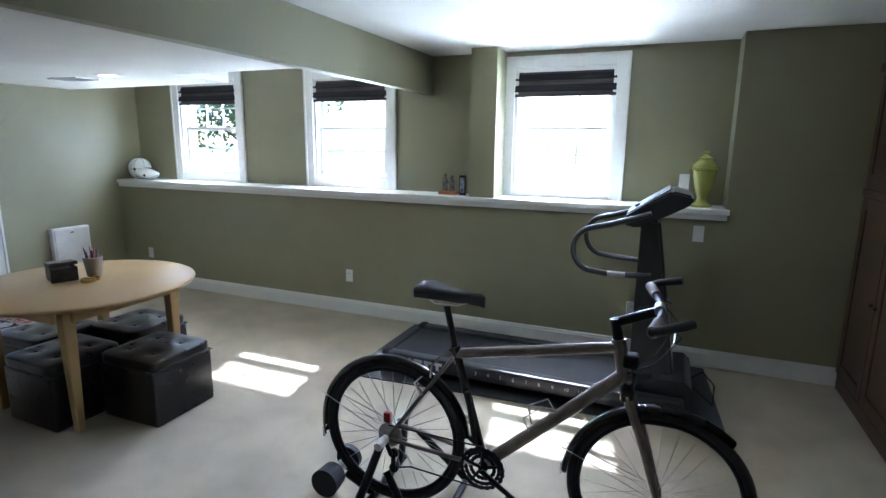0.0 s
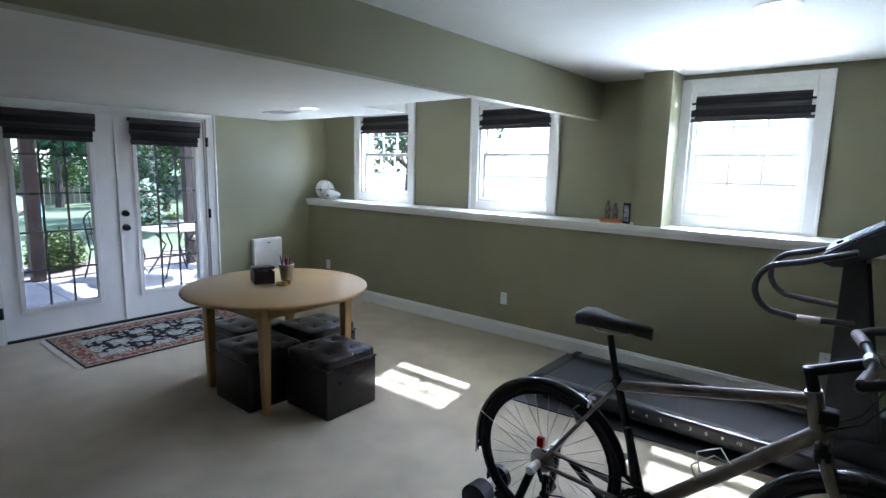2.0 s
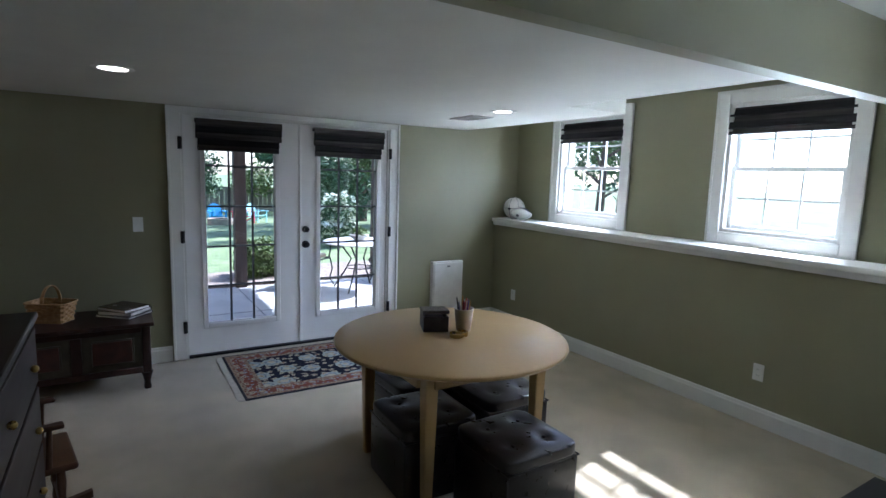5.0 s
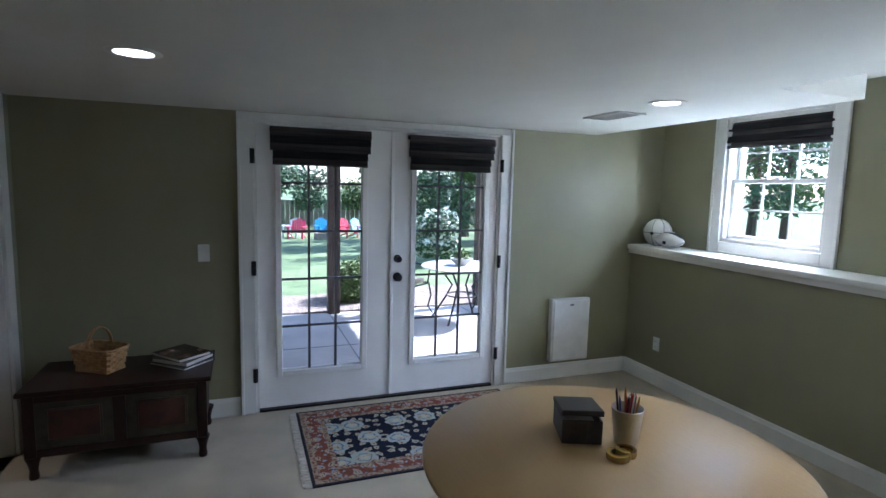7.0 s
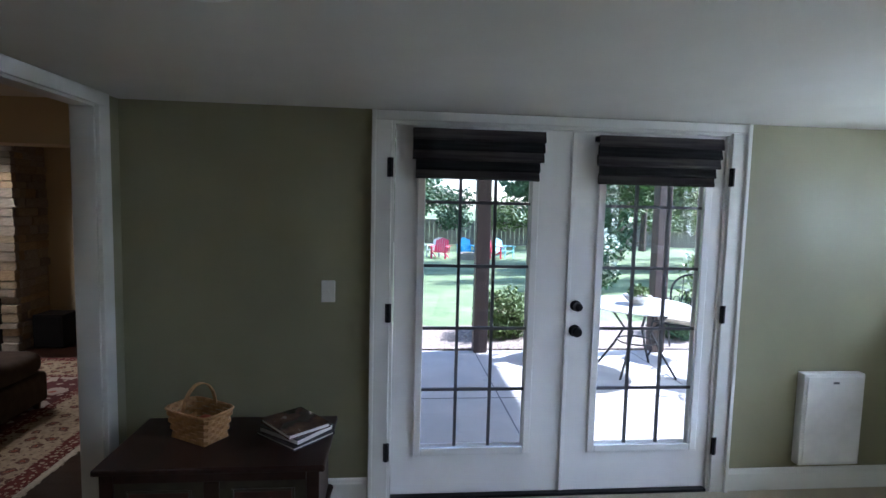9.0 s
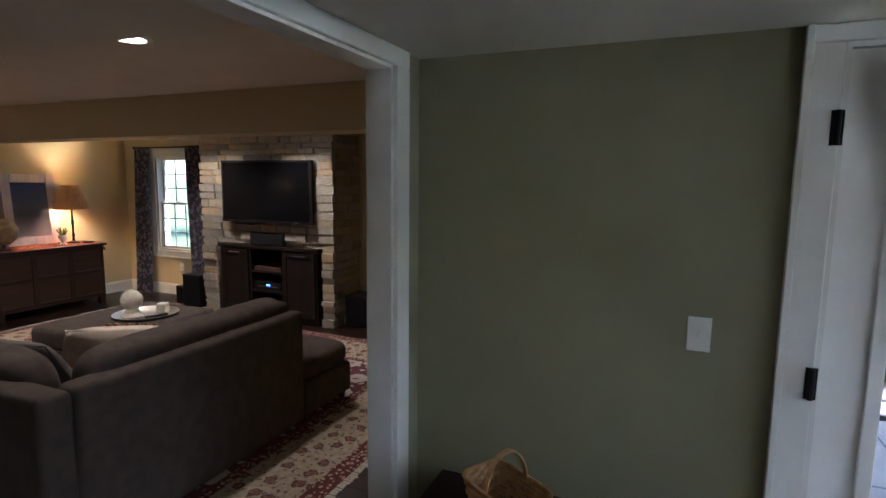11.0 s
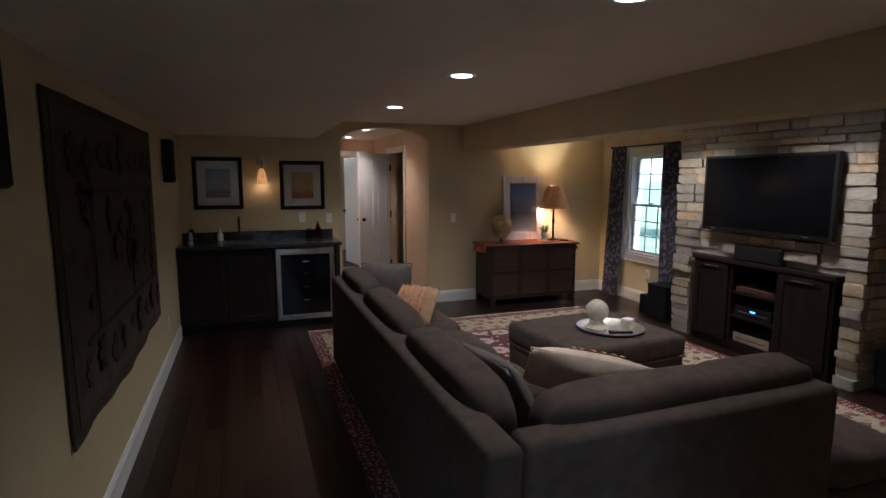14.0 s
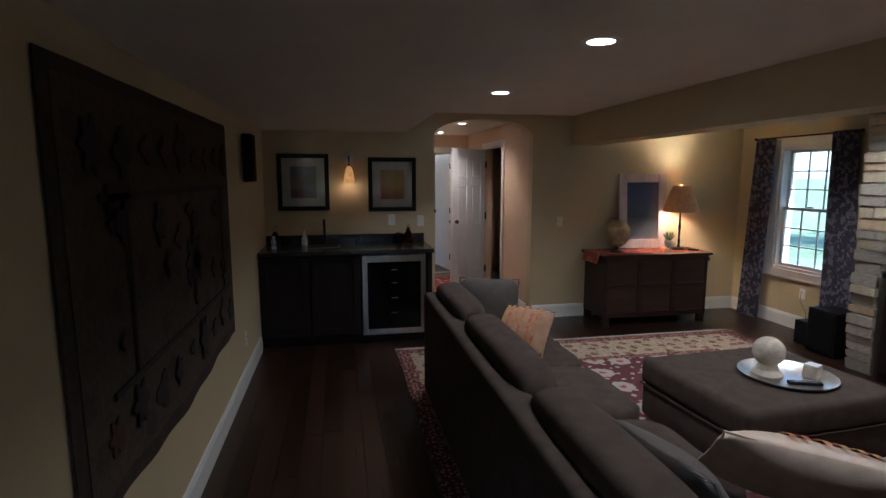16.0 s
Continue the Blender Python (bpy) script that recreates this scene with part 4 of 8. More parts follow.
# ---- painted chest with basket and books ----
CHESTWOOD = wood("old_dark_chest_wood", (0.036, 0.015, 0.010), (0.015, 0.007, 0.006), 0.42, "x", 0.1, 5)
CHESTGREEN = material("worn_green_paint", (0.050, 0.043, 0.026), 0.5, 0, (0.026, 0.019, 0.013), 14, 6, 0.3, 80)
CHESTRED = material("worn_red_paint", (0.075, 0.022, 0.014), 0.5, 0, (0.035, 0.012, 0.008), 10, 6, 0.3, 80)


def painted_chest():
    c = thing("painted_chest", "old dark wooden chest with red and green painted panels", "chest", (-5.40, 1.065, 0))
    L, dp, h, z0 = 0.90, 0.51, 0.50, 0.13
    part("top", box(-dp / 2 - 0.02, dp / 2 + 0.02, -L / 2 - 0.025, L / 2 + 0.025, h - 0.028, h, 0.008), CHESTWOOD, c)
    part("carcass", box(-dp / 2, dp / 2 - 0.02, -L / 2 + 0.02, L / 2 - 0.02, z0, h - 0.0285), CHESTWOOD, c)
    fr = bmesh.new()
    for y0, y1, za, zb in ((-L / 2, -L / 2 + 0.055, z0, h - 0.029), (L / 2 - 0.055, L / 2, z0, h - 0.029), (-0.032, 0.032, z0 + 0.045, h - 0.069),
                           (-L / 2 + 0.056, L / 2 - 0.056, h - 0.068, h - 0.029), (-L / 2 + 0.056, L / 2 - 0.056, z0, z0 + 0.044)):
        box(dp / 2 - 0.0195, dp / 2 + 0.004, y0, y1, za, zb, 0.004, bm=fr)
    part("front_frame", fr, CHESTWOOD, c)
    for s in (-1, 1):
        y0, y1 = sorted((s * 0.033, s * (L / 2 - 0.056)))
        p = part("front_panel", box(dp / 2 - 0.0195, dp / 2 - 0.008, y0, y1, z0 + 0.045, h - 0.07), CHESTGREEN, c, "worn green painted panel")
        part("raised_field", box(dp / 2 - 0.0075, dp / 2 + 0.002, y0 + 0.06, y1 - 0.06, z0 + 0.095, h - 0.115, 0.006), CHESTRED, p)
        fm = bmesh.new()
        for ya, yb, za, zb in ((y0 + 0.048, y0 + 0.059, z0 + 0.084, h - 0.104), (y1 - 0.059, y1 - 0.048, z0 + 0.084, h - 0.104), (y0 + 0.0595, y1 - 0.0595, h - 0.1145, h - 0.104), (y0 + 0.0595, y1 - 0.0595, z0 + 0.084, z0 + 0.0945)):
            box(dp / 2 - 0.0075, dp / 2 + 0.003, ya, yb, za, zb, 0.003, bm=fm)
        part("moulding", fm, CHESTGREEN, p)
    for sy in (-1, 1):
        for sx in (-1, 1):
            leg = lathe([(0.022, 0.0), (0.026, 0.015), (0.020, 0.05), (0.028, 0.09), (0.040, 0.125), (0.040, 0.1295)], 12)
            bmesh.ops.transform(leg, matrix=pose(sx * (dp / 2 - 0.03), sy * (L / 2 - 0.03), 0), verts=leg.verts)
            part("foot", leg, CHESTWOOD, c, smooth=True)
    return c


painted_chest()
WICKER = material("woven_ash_splint", (0.46, 0.27, 0.11), 0.6, 0, (0.30, 0.16, 0.06), 26, 5, 0.3, 150)


def basket(at, rz):
    b = thing("splint_basket", "woven ash splint market basket with a bentwood handle on the chest", "basket", at, rz)
    rows = 8
    for i in range(rows):
        k = (i + 0.5) / rows
        x, y = 0.085 + 0.022 * k, 0.135 + 0.03 * k
        z = 0.008 + 0.15 * i / rows
        n = 40
        pts = []
        for j in range(n):
            a = 2 * math.pi * j / n
            ca, sa = math.cos(a), math.sin(a)
            l = (abs(ca) ** 6 + abs(sa) ** 6) ** (1 / 6)
            w = 0.003 * (1 if (j // 2 + i) % 2 else -1)
            pts.append(((x + w) * ca / l, (y + w) * sa / l))
        bm = bmesh.new()
        lo = [bm.verts.new((px, py, z)) for px, py in pts]
        hi = [bm.verts.new((px * 1.012, py * 1.012, z + 0.0178)) for px, py in pts]
        li = [bm.verts.new((px * 0.965, py * 0.965, z)) for px, py in pts]
        hj = [bm.verts.new((px * 0.977, py * 0.977, z + 0.0178)) for px, py in pts]
        for j in range(n):
            k2 = (j + 1) % n
            for q in ((lo[j], lo[k2], hi[k2], hi[j]), (li[k2], li[j], hj[j], hj[k2]), (hi[j], hi[k2], hj[k2], hj[j]), (lo[k2], lo[j], li[j], li[k2])):
                bm.faces.new(q)
        part("weaver", bm, WICKER, b)
    part("bottom", box(-0.08, 0.08, -0.13, 0.13, 0.001, 0.008), WICKER, b)
    rim = []
    for j in range(40):
        a = 2 * math.pi * j / 40
        ca, sa = math.cos(a), math.sin(a)
        l = (abs(ca) ** 6 + abs(sa) ** 6) ** (1 / 6)
        rim.append((0.109 * ca / l, 0.167 * sa / l, 0.157))
    part("rim", tube(rim, 0.007, 6, closed=True), WICKER, b)
    hd = bmesh.new()
    pts = [(0.108 * math.cos(math.pi * i / 20), 0.14 + 0.15 * math.sin(math.pi * i / 20)) for i in range(21)]
    out = [(px * 1.0, pz) for px, pz in pts] + [(px * 0.94, pz - 0.006) for px, pz in pts[::-1]]
    extrude(out, 0.024, "y", -0.012, bm=hd)
    part("handle", hd, WICKER, b)
    cl = ball((0.03, 0.08, 0.11), 0.045, 12, 8, (1, 1.1, 0.7))
    part("cloth", cl, material("orange_cloth", (0.40, 0.10, 0.05), 0.9, 0, (0.25, 0.06, 0.03), 20, 4), b, smooth=True)
    return b


basket((-5.44, 0.92, 0.50), -32).scale = (0.86, 0.86, 0.9)
PAPER = material("page_paper", (0.72, 0.71, 0.68), 0.8, 0, (0.62, 0.61, 0.58), 90, 3, stretch=(0.1, 0.1, 3))


def book(at, w, d, h, rz, cover, label):
    b = thing("book", label, "book", at, rz, group="books on the chest")
    cv = bmesh.new()
    box(-w / 2, w / 2, -d / 2, d / 2, 0, 0.003, bm=cv)
    box(-w / 2, w / 2, -d / 2, d / 2, h - 0.003, h, bm=cv)
    box(-w / 2, -w / 2 + 0.004, -d / 2, d / 2, 0.0031, h - 0.0031, bm=cv)
    part("cover", cv, cover, b)
    part("pages", box(-w / 2 + 0.005, w / 2 - 0.006, -d / 2 + 0.006, d / 2 - 0.006, 0.0031, h - 0.0031), PAPER, b)
    return b


COVER_A = material("glossy_picture_cover", (0.16, 0.10, 0.07), 0.25, 0, (0.02, 0.02, 0.03), 9, 5)
COVER_B = material("black_book_cover", (0.015, 0.015, 0.018), 0.3)
book((-5.45, 1.36, 0.50), 0.24, 0.29, 0.016, -42, COVER_B, "large dark softcover book at the bottom of the stack")
book((-5.455, 1.365, 0.5165), 0.23, 0.27, 0.028, -38, COVER_B, "thick dark hardcover book in the stack")
book((-5.455, 1.36, 0.545), 0.22, 0.27, 0.022, -50, COVER_A, "glossy picture book with a dark brown cover on the stack")

# ---- dark desk, rocking chair, tall cabinet ----
ESPRESSO = wood("espresso_wood", (0.022, 0.011, 0.007), (0.012, 0.006, 0.004), 0.5, "x", 0.2, 5)
dk = thing("chest_of_drawers", "tall dark wooden chest of drawers against the wall", "chest of drawers", (-2.88, 0.765, 0))
part("carcass", box(-0.44, 0.44, -0.295, 0.285, 0.09, 1.02), ESPRESSO, dk)
part("plinth", box(-0.45, 0.45, -0.295, 0.295, 0.0, 0.0895, 0.006), ESPRESSO, dk)
part("top", box(-0.465, 0.465, -0.30, 0.31, 1.0205, 1.05, 0.008), ESPRESSO, dk)
for i in range(4):
    za = 0.105 + 0.228 * i
    d = part("drawer", box(-0.42, 0.42, 0.2855, 0.303, za, za + 0.212, 0.006), ESPRESSO, dk)
    for kx in (-0.24, 0.24):
        part("drawer_pull", ball((kx, 0.316, za + 0.106), 0.013, 12, 8), BRASS, d, "brass pull", True)

ROCKWOOD = wood("dark_honey_oak", (0.10, 0.05, 0.026), (0.06, 0.03, 0.016), 0.4, "z")


def rocking_chair():
    c = thing("rocking_chair", "turned wooden rocking chair beside the desk", "rocking chair", (-3.56, 0.90, 0), 10)
    for s in (-1, 1):
        pts = [(s * 0.20 * 0.7, y, 0.018 + 0.26 * y * y) for y in [-0.40 + 0.08 * i for i in range(10)]]
        b = bmesh.new()
        out = [(y, z + 0.02) for _, y, z in pts] + [(y, z - 0.012) for _, y, z in pts[::-1]]
        extrude(out, 0.032, "x", s * 0.14 - 0.016, bm=b)
        part("rocker", b, ROCKWOOD, c)
        for y in (-0.2, 0.18):
            prof = [(0.012, 0.0), (0.016, 0.05), (0.011, 0.09), (0.019, 0.13), (0.013, 0.17), (0.018, 0.24), (0.015, 0.30)]
            l = lathe(prof, 12)
            bmesh.ops.transform(l, matrix=pose(s * 0.14, y, 0.045), verts=l.verts)
            part("leg", l, ROCKWOOD, c, smooth=True)
        part("back_post", rod((s * 0.14, -0.2, 0.37), (s * 0.15, -0.32, 0.92), 0.015, 0.012), ROCKWOOD, c)
        part("arm", box(s * 0.16 - 0.022, s * 0.16 + 0.022, -0.25, 0.20, 0.535, 0.555, 0.006), ROCKWOOD, c)
        part("arm_post", rod((s * 0.16, 0.14, 0.37), (s * 0.16, 0.15, 0.535), 0.012, 0.010), ROCKWOOD, c)
    part("seat", box(-0.18, 0.18, -0.24, 0.24, 0.345, 0.372, 0.01), ROCKWOOD, c)
    for i in range(5):
        x = -0.09 + 0.045 * i
        part("spindle", rod((x, -0.205, 0.372), (x * 1.05, -0.30, 0.84), 0.006), ROCKWOOD, c)
    part("crest_rail", box(-0.17, 0.17, -0.335, -0.308, 0.83, 0.92, 0.008), ROCKWOOD, c)
    for y in (-0.2, 0.18):
        part("stretcher", rod((-0.14, y, 0.16), (0.14, y, 0.16), 0.009), ROCKWOOD, c)
    return c


rocking_chair()

CABWOOD = wood("brown_cabinet_wood", (0.085, 0.042, 0.026), (0.045, 0.022, 0.014), 0.4, "z", 0.1, 5)
ar = thing("tall_cabinet", "tall dark brown wooden cabinet with panelled doors", "cabinet", (1.42, 4.455, 0))
part("carcass", box(-0.24, 0.25, -0.50, 0.50, 0.10, 2.05), CABWOOD, ar)
part("plinth", box(-0.25, 0.25, -0.51, 0.51, 0.0, 0.0995, 0.006), CABWOOD, ar)
part("cornice", box(-0.275, 0.255, -0.53, 0.53, 2.0505, 2.11, 0.012), CABWOOD, ar)
for s in (-1, 1):
    for za, zb in ((0.12, 1.30), (1.36, 2.03)):
        y0, y1 = sorted((s * 0.004, s * 0.49))
        d = bmesh.new()
        for a, b, c0, c1 in ((y0, y0 + 0.07, za, zb), (y1 - 0.07, y1, za, zb), (y0 + 0.0705, y1 - 0.0705, za, za + 0.08), (y0 + 0.0705, y1 - 0.0705, zb - 0.08, zb)):
            box(-0.265, -0.2405, a, b, c0, c1, 0.004, bm=d)
        dr = part("cabinet_door", d, CABWOOD, ar)
        part("door_panel", box(-0.256, -0.2405, y0 + 0.071, y1 - 0.071, za + 0.081, zb - 0.081, 0.003), CABWOOD, dr)
        part("knob", ball((-0.275, s * 0.035, (za + zb) / 2), 0.012, 10, 8), BLACKMETAL, dr, smooth=True)
part("moulding", box(-0.272, -0.2405, -0.50, 0.50, 1.305, 1.355, 0.008), CABWOOD, ar)

# ---- treadmill on its mat ----
RUBBER = material("black_rubber", (0.018, 0.018, 0.02), 0.75, 0, (0.012, 0.012, 0.014), 30, 5, 0.4, 150)
MATBLUE = material("dark_grey_floor_mat", (0.030, 0.032, 0.038), 0.55, 0, (0.024, 0.026, 0.031), 12, 5, 0.3, 200)
BELT = material("treadmill_belt", (0.026, 0.028, 0.034), 0.5, 0, (0.020, 0.022, 0.027), 15, 5, 0.4, 260)
TMPLASTIC = material("dark_grey_plastic", (0.030, 0.031, 0.034), 0.35, 0, (0.024, 0.025, 0.028), 12, 4, 0.15, 200)
TMBLUE = material("blue_grey_console_face", (0.20, 0.24, 0.30), 0.3)
LETTER = material("pale_lettering", (0.62, 0.62, 0.62), 0.5)
tm_mat = thing("floor_mat", "dark grey rubber equipment mat under the treadmill", "mat", (0, 0, 0))
part("sheet", extrude([(-1.975, 3.79), (0.435, 3.955), (0.36, 4.93), (-1.98, 4.93)], 0.007, "z", 0.0005), MATBLUE, tm_mat)


def text_part(body, m, size, mat, parent, name="numeral"):
    c = bpy.data.curves.new(name, "FONT")
    c.body, c.size, c.extrude, c.align_x, c.align_y = body, size, 0.0004, "CENTER", "CENTER"
    c.materials.append(mat)
    o = new(name, c)
    o.parent = parent
    o.matrix_local = m
    return o


def treadmill():
    t = thing("treadmill", "dark grey folding treadmill with looped handrails on a mat", "treadmill", (-0.78, 4.30, 0.008))
    part("deck", box(-0.98, 0.92, -0.27, 0.27, 0.085, 0.115), TMPLASTIC, t)
    part("belt", box(-0.975, 0.75, -0.245, 0.245, 0.1155, 0.120, 0.002), BELT, t)
    for s in (-1, 1):
        y0, y1 = sorted((s * 0.262, s * 0.345))
        part("side_rail", box(-0.985, 0.98, y0, y1, 0.045, 0.142, 0.014, 3), TMPLASTIC, t, smooth=True)
        part("rail_cap", box(-0.99, -0.93, y0 - 0.004, y1 + 0.004, 0.038, 0.150, 0.016, 3), RUBBER, t, smooth=True)
        part("rear_foot", rod((-0.90, s * 0.30, 0.0), (-0.90, s * 0.30, 0.05), 0.03, 0.025), RUBBER, t)
        part("front_wheel", rod((0.88, s * 0.29 - 0.02, 0.035), (0.88, s * 0.29 + 0.02, 0.035), 0.035, seg=20), RUBBER, t)
    part("rear_roller", rod((-0.965, -0.25, 0.10), (-0.965, 0.25, 0.10), 0.026, seg=16), RUBBER, t)
    hood = [(0.70, 0.116), (0.72, 0.18), (0.80, 0.225), (0.98, 0.235), (1.02, 0.20), (1.02, 0.03), (0.70, 0.03)]
    part("motor_hood", extrude(hood, 0.50, "y", -0.25), TMPLASTIC, t)
    # pale mark and printed scale on the rail that faces the room
    part("printed_mark", extrude([(-0.925, 0.062), (-0.835, 0.062), (-0.850, 0.128), (-0.915, 0.128)], 0.001, "y", -0.3462), LETTER, t)
    for i, w in enumerate((0.062, 0.066, 0.062, 0.058)):
        part("printed_mark", box(-0.815 + 0.078 * i, -0.815 + 0.078 * i + w, -0.3462, -0.3453, 0.100, 0.122), LETTER, t)
        part("printed_mark", box(-0.815 + 0.078 * i + 0.012, -0.815 + 0.078 * i + 0.034, -0.3462, -0.3453, 0.064, 0.0995), LETTER, t)
    for i in range(10):
        text_part(str(3 + i), pose(-0.28 + 0.085 * i, -0.3455, 0.098, 90, 0, 0), 0.032, LETTER, t)
    # mast, console and handrails
    mast = bmesh.new()
    lo = [(0.66, -0.17), (0.92, -0.17), (0.92, 0.17), (0.66, 0.17)]
    hi = [(0.66, -0.08), (0.77, -0.08), (0.77, 0.08), (0.66, 0.08)]
    a = [mast.verts.new((x, y, 0.20)) for x, y in lo]
    b = [mast.verts.new((x, y, 1.16)) for x, y in hi]
    for k in range(4):
        mast.faces.new((a[k], a[(k + 1) % 4], b[(k + 1) % 4], b[k]))
    mast.faces.new(a[::-1])
    mast.faces.new(b)
    bmesh.ops.bevel(mast, geom=mast.edges[:], offset=0.02, segments=2, affect="EDGES")
    part("mast", mast, TMPLASTIC, t, smooth=True)
    con = bmesh.new()
    prof = [(0.57, 1.14), (0.64, 1.12), (0.82, 1.21), (0.93, 1.275), (0.93, 1.32), (0.82, 1.345), (0.70, 1.275), (0.57, 1.18)]
    extrude(prof, 0.46, "y", -0.23, bm=con)
    bmesh.ops.bevel(con, geom=con.edges[:], offset=0.012, segments=2, affect="EDGES")
    part("console", con, TMPLASTIC, t, smooth=True)
    face = box(-0.135, 0.135, -0.19, 0.19, 0.0, 0.006, 0.003)
    bmesh.ops.transform(face, matrix=pose(0.695, 0, 1.272, 0, -34, 0), verts=face.verts)
    fo = part("console_face", face, TMBLUE, t)
    dsp = box(-0.05, 0.05, -0.15, 0.15, 0.0065, 0.009)
    bmesh.ops.transform(dsp, matrix=pose(0.715, 0, 1.286, 0, -34, 0), verts=dsp.verts)
    part("display", dsp, MUNTIN, fo)
    part("safety_key", rod((0.64, -0.1, 1.235), (0.632, -0.1, 1.25), 0.016), RUBBER, fo)
    for s in (-1, 1):
        y = s * 0.27
        rail = [(0.72, y, 1.215), (0.50, y, 1.14)] + [(0.43 + 0.135 * math.cos(radians(a)), y, 0.985 + 0.135 * math.sin(radians(a))) for a in range(100, 265, 15)] + [(0.50, y, 0.845), (0.74, y * 0.75, 0.84)]
        part("handrail", tube(rail, 0.017, 10), TMPLASTIC, t, smooth=True)
        part("grip_label", rod((0.50, y, 0.8455), (0.60, y * 0.93, 0.8435), 0.0185, seg=12), STEEL if s < 0 else TMPLASTIC, t)
    part("power_cord", tube([(1.0, 0.1, 0.10), (1.10, 0.15, 0.16), (1.17, 0.1, 0.10), (1.16, 0.0, 0.01), (1.05, 0.25, 0.006), (0.7, 0.48, 0.006)], 0.005, 6), RUBBER, t)
    return t


treadmill()

# ---- bicycle on a trainer ----
FRAMEGREY = material("worn_grey_frame_paint", (0.26, 0.215, 0.185), 0.34, 0.1, (0.18, 0.15, 0.13), 14, 5, 0.05, 80, coat=0.3)
FRAMEBLACK = material("black_frame_paint", (0.014, 0.014, 0.016), 0.25, 0.2, coat=0.3)
CHROME = material("polished_alloy", (0.62, 0.62, 0.62), 0.18, 1.0)
SADDLE = material("black_saddle_vinyl", (0.016, 0.016, 0.018), 0.35, 0, (0.012, 0.012, 0.013), 20, 4, 0.2, 200)
GRIP = material("grey_brown_grip", (0.20, 0.155, 0.13), 0.6)


def circle_pts(cx, cz, r, n=48, y=0.0):
    return [(cx + r * math.cos(2 * math.pi * i / n), y, cz + r * math.sin(2 * math.pi * i / n)) for i in range(n)]


def bike_wheel(parent, cx, cz, r=0.330, rear=False):
    w = part("tyre", tube(circle_pts(cx, cz, r - 0.017, 56), 0.0175, 10, closed=True), RUBBER, parent, smooth=True)
    part("rim", tube(circle_pts(cx, cz, r - 0.042, 56), 0.0095, 8, closed=True), BLACKMETAL, w, smooth=True)
    part("hub", rod((cx, -0.045, cz), (cx, 0.045, cz), 0.018, seg=16), CHROME, w)
    sp = bmesh.new()
    for i in range(28):
        a = 2 * math.pi * i / 28
        s = 1 if i % 2 else -1
        b = a + (0.42 if (i // 2) % 2 else -0.42)
        rod((cx + 0.019 * math.cos(b), s * 0.032, cz + 0.019 * math.sin(b)), (cx + (r - 0.05) * math.cos(a), 0, cz + (r - 0.05) * math.sin(a)), 0.0013, seg=5, bm=sp)
    part("spokes", sp, STEEL, w)
    if rear:
        for k, rr in enumerate((0.055, 0.048, 0.042, 0.036, 0.030)):
            part("cog", rod((cx, -0.03 - 0.005 * k, cz), (cx, -0.033 - 0.005 * k, cz), rr, seg=26), STEEL, w)
    return w


def fender(parent, cx, cz, r, a0, a1):
    bm = bmesh.new()
    n, sec = 26, [(-0.027, -0.016), (-0.021, -0.003), (-0.010, 0.003), (0.0, 0.005), (0.010, 0.003), (0.021, -0.003), (0.027, -0.016)]
    rings = []
    for i in range(n + 1):
        a = radians(a0 + (a1 - a0) * i / n)
        row = [bm.verts.new((cx + (r + dr) * math.cos(a), y, cz + (r + dr) * math.sin(a))) for y, dr in sec]
        row += [bm.verts.new((cx + (r + dr - 0.003) * math.cos(a), y * 0.93, cz + (r + dr - 0.003) * math.sin(a))) for y, dr in sec[::-1]]
        rings.append(row)
    for p, q in zip(rings, rings[1:]):
        for k in range(len(p)):
            k2 = (k + 1) % len(p)
            bm.faces.new((p[k], p[k2], q[k2], q[k]))
    bm.faces.new(rings[0][::-1])
    bm.faces.new(rings[-1])
    return part("fender", bm, FRAMEBLACK, parent, smooth=True)


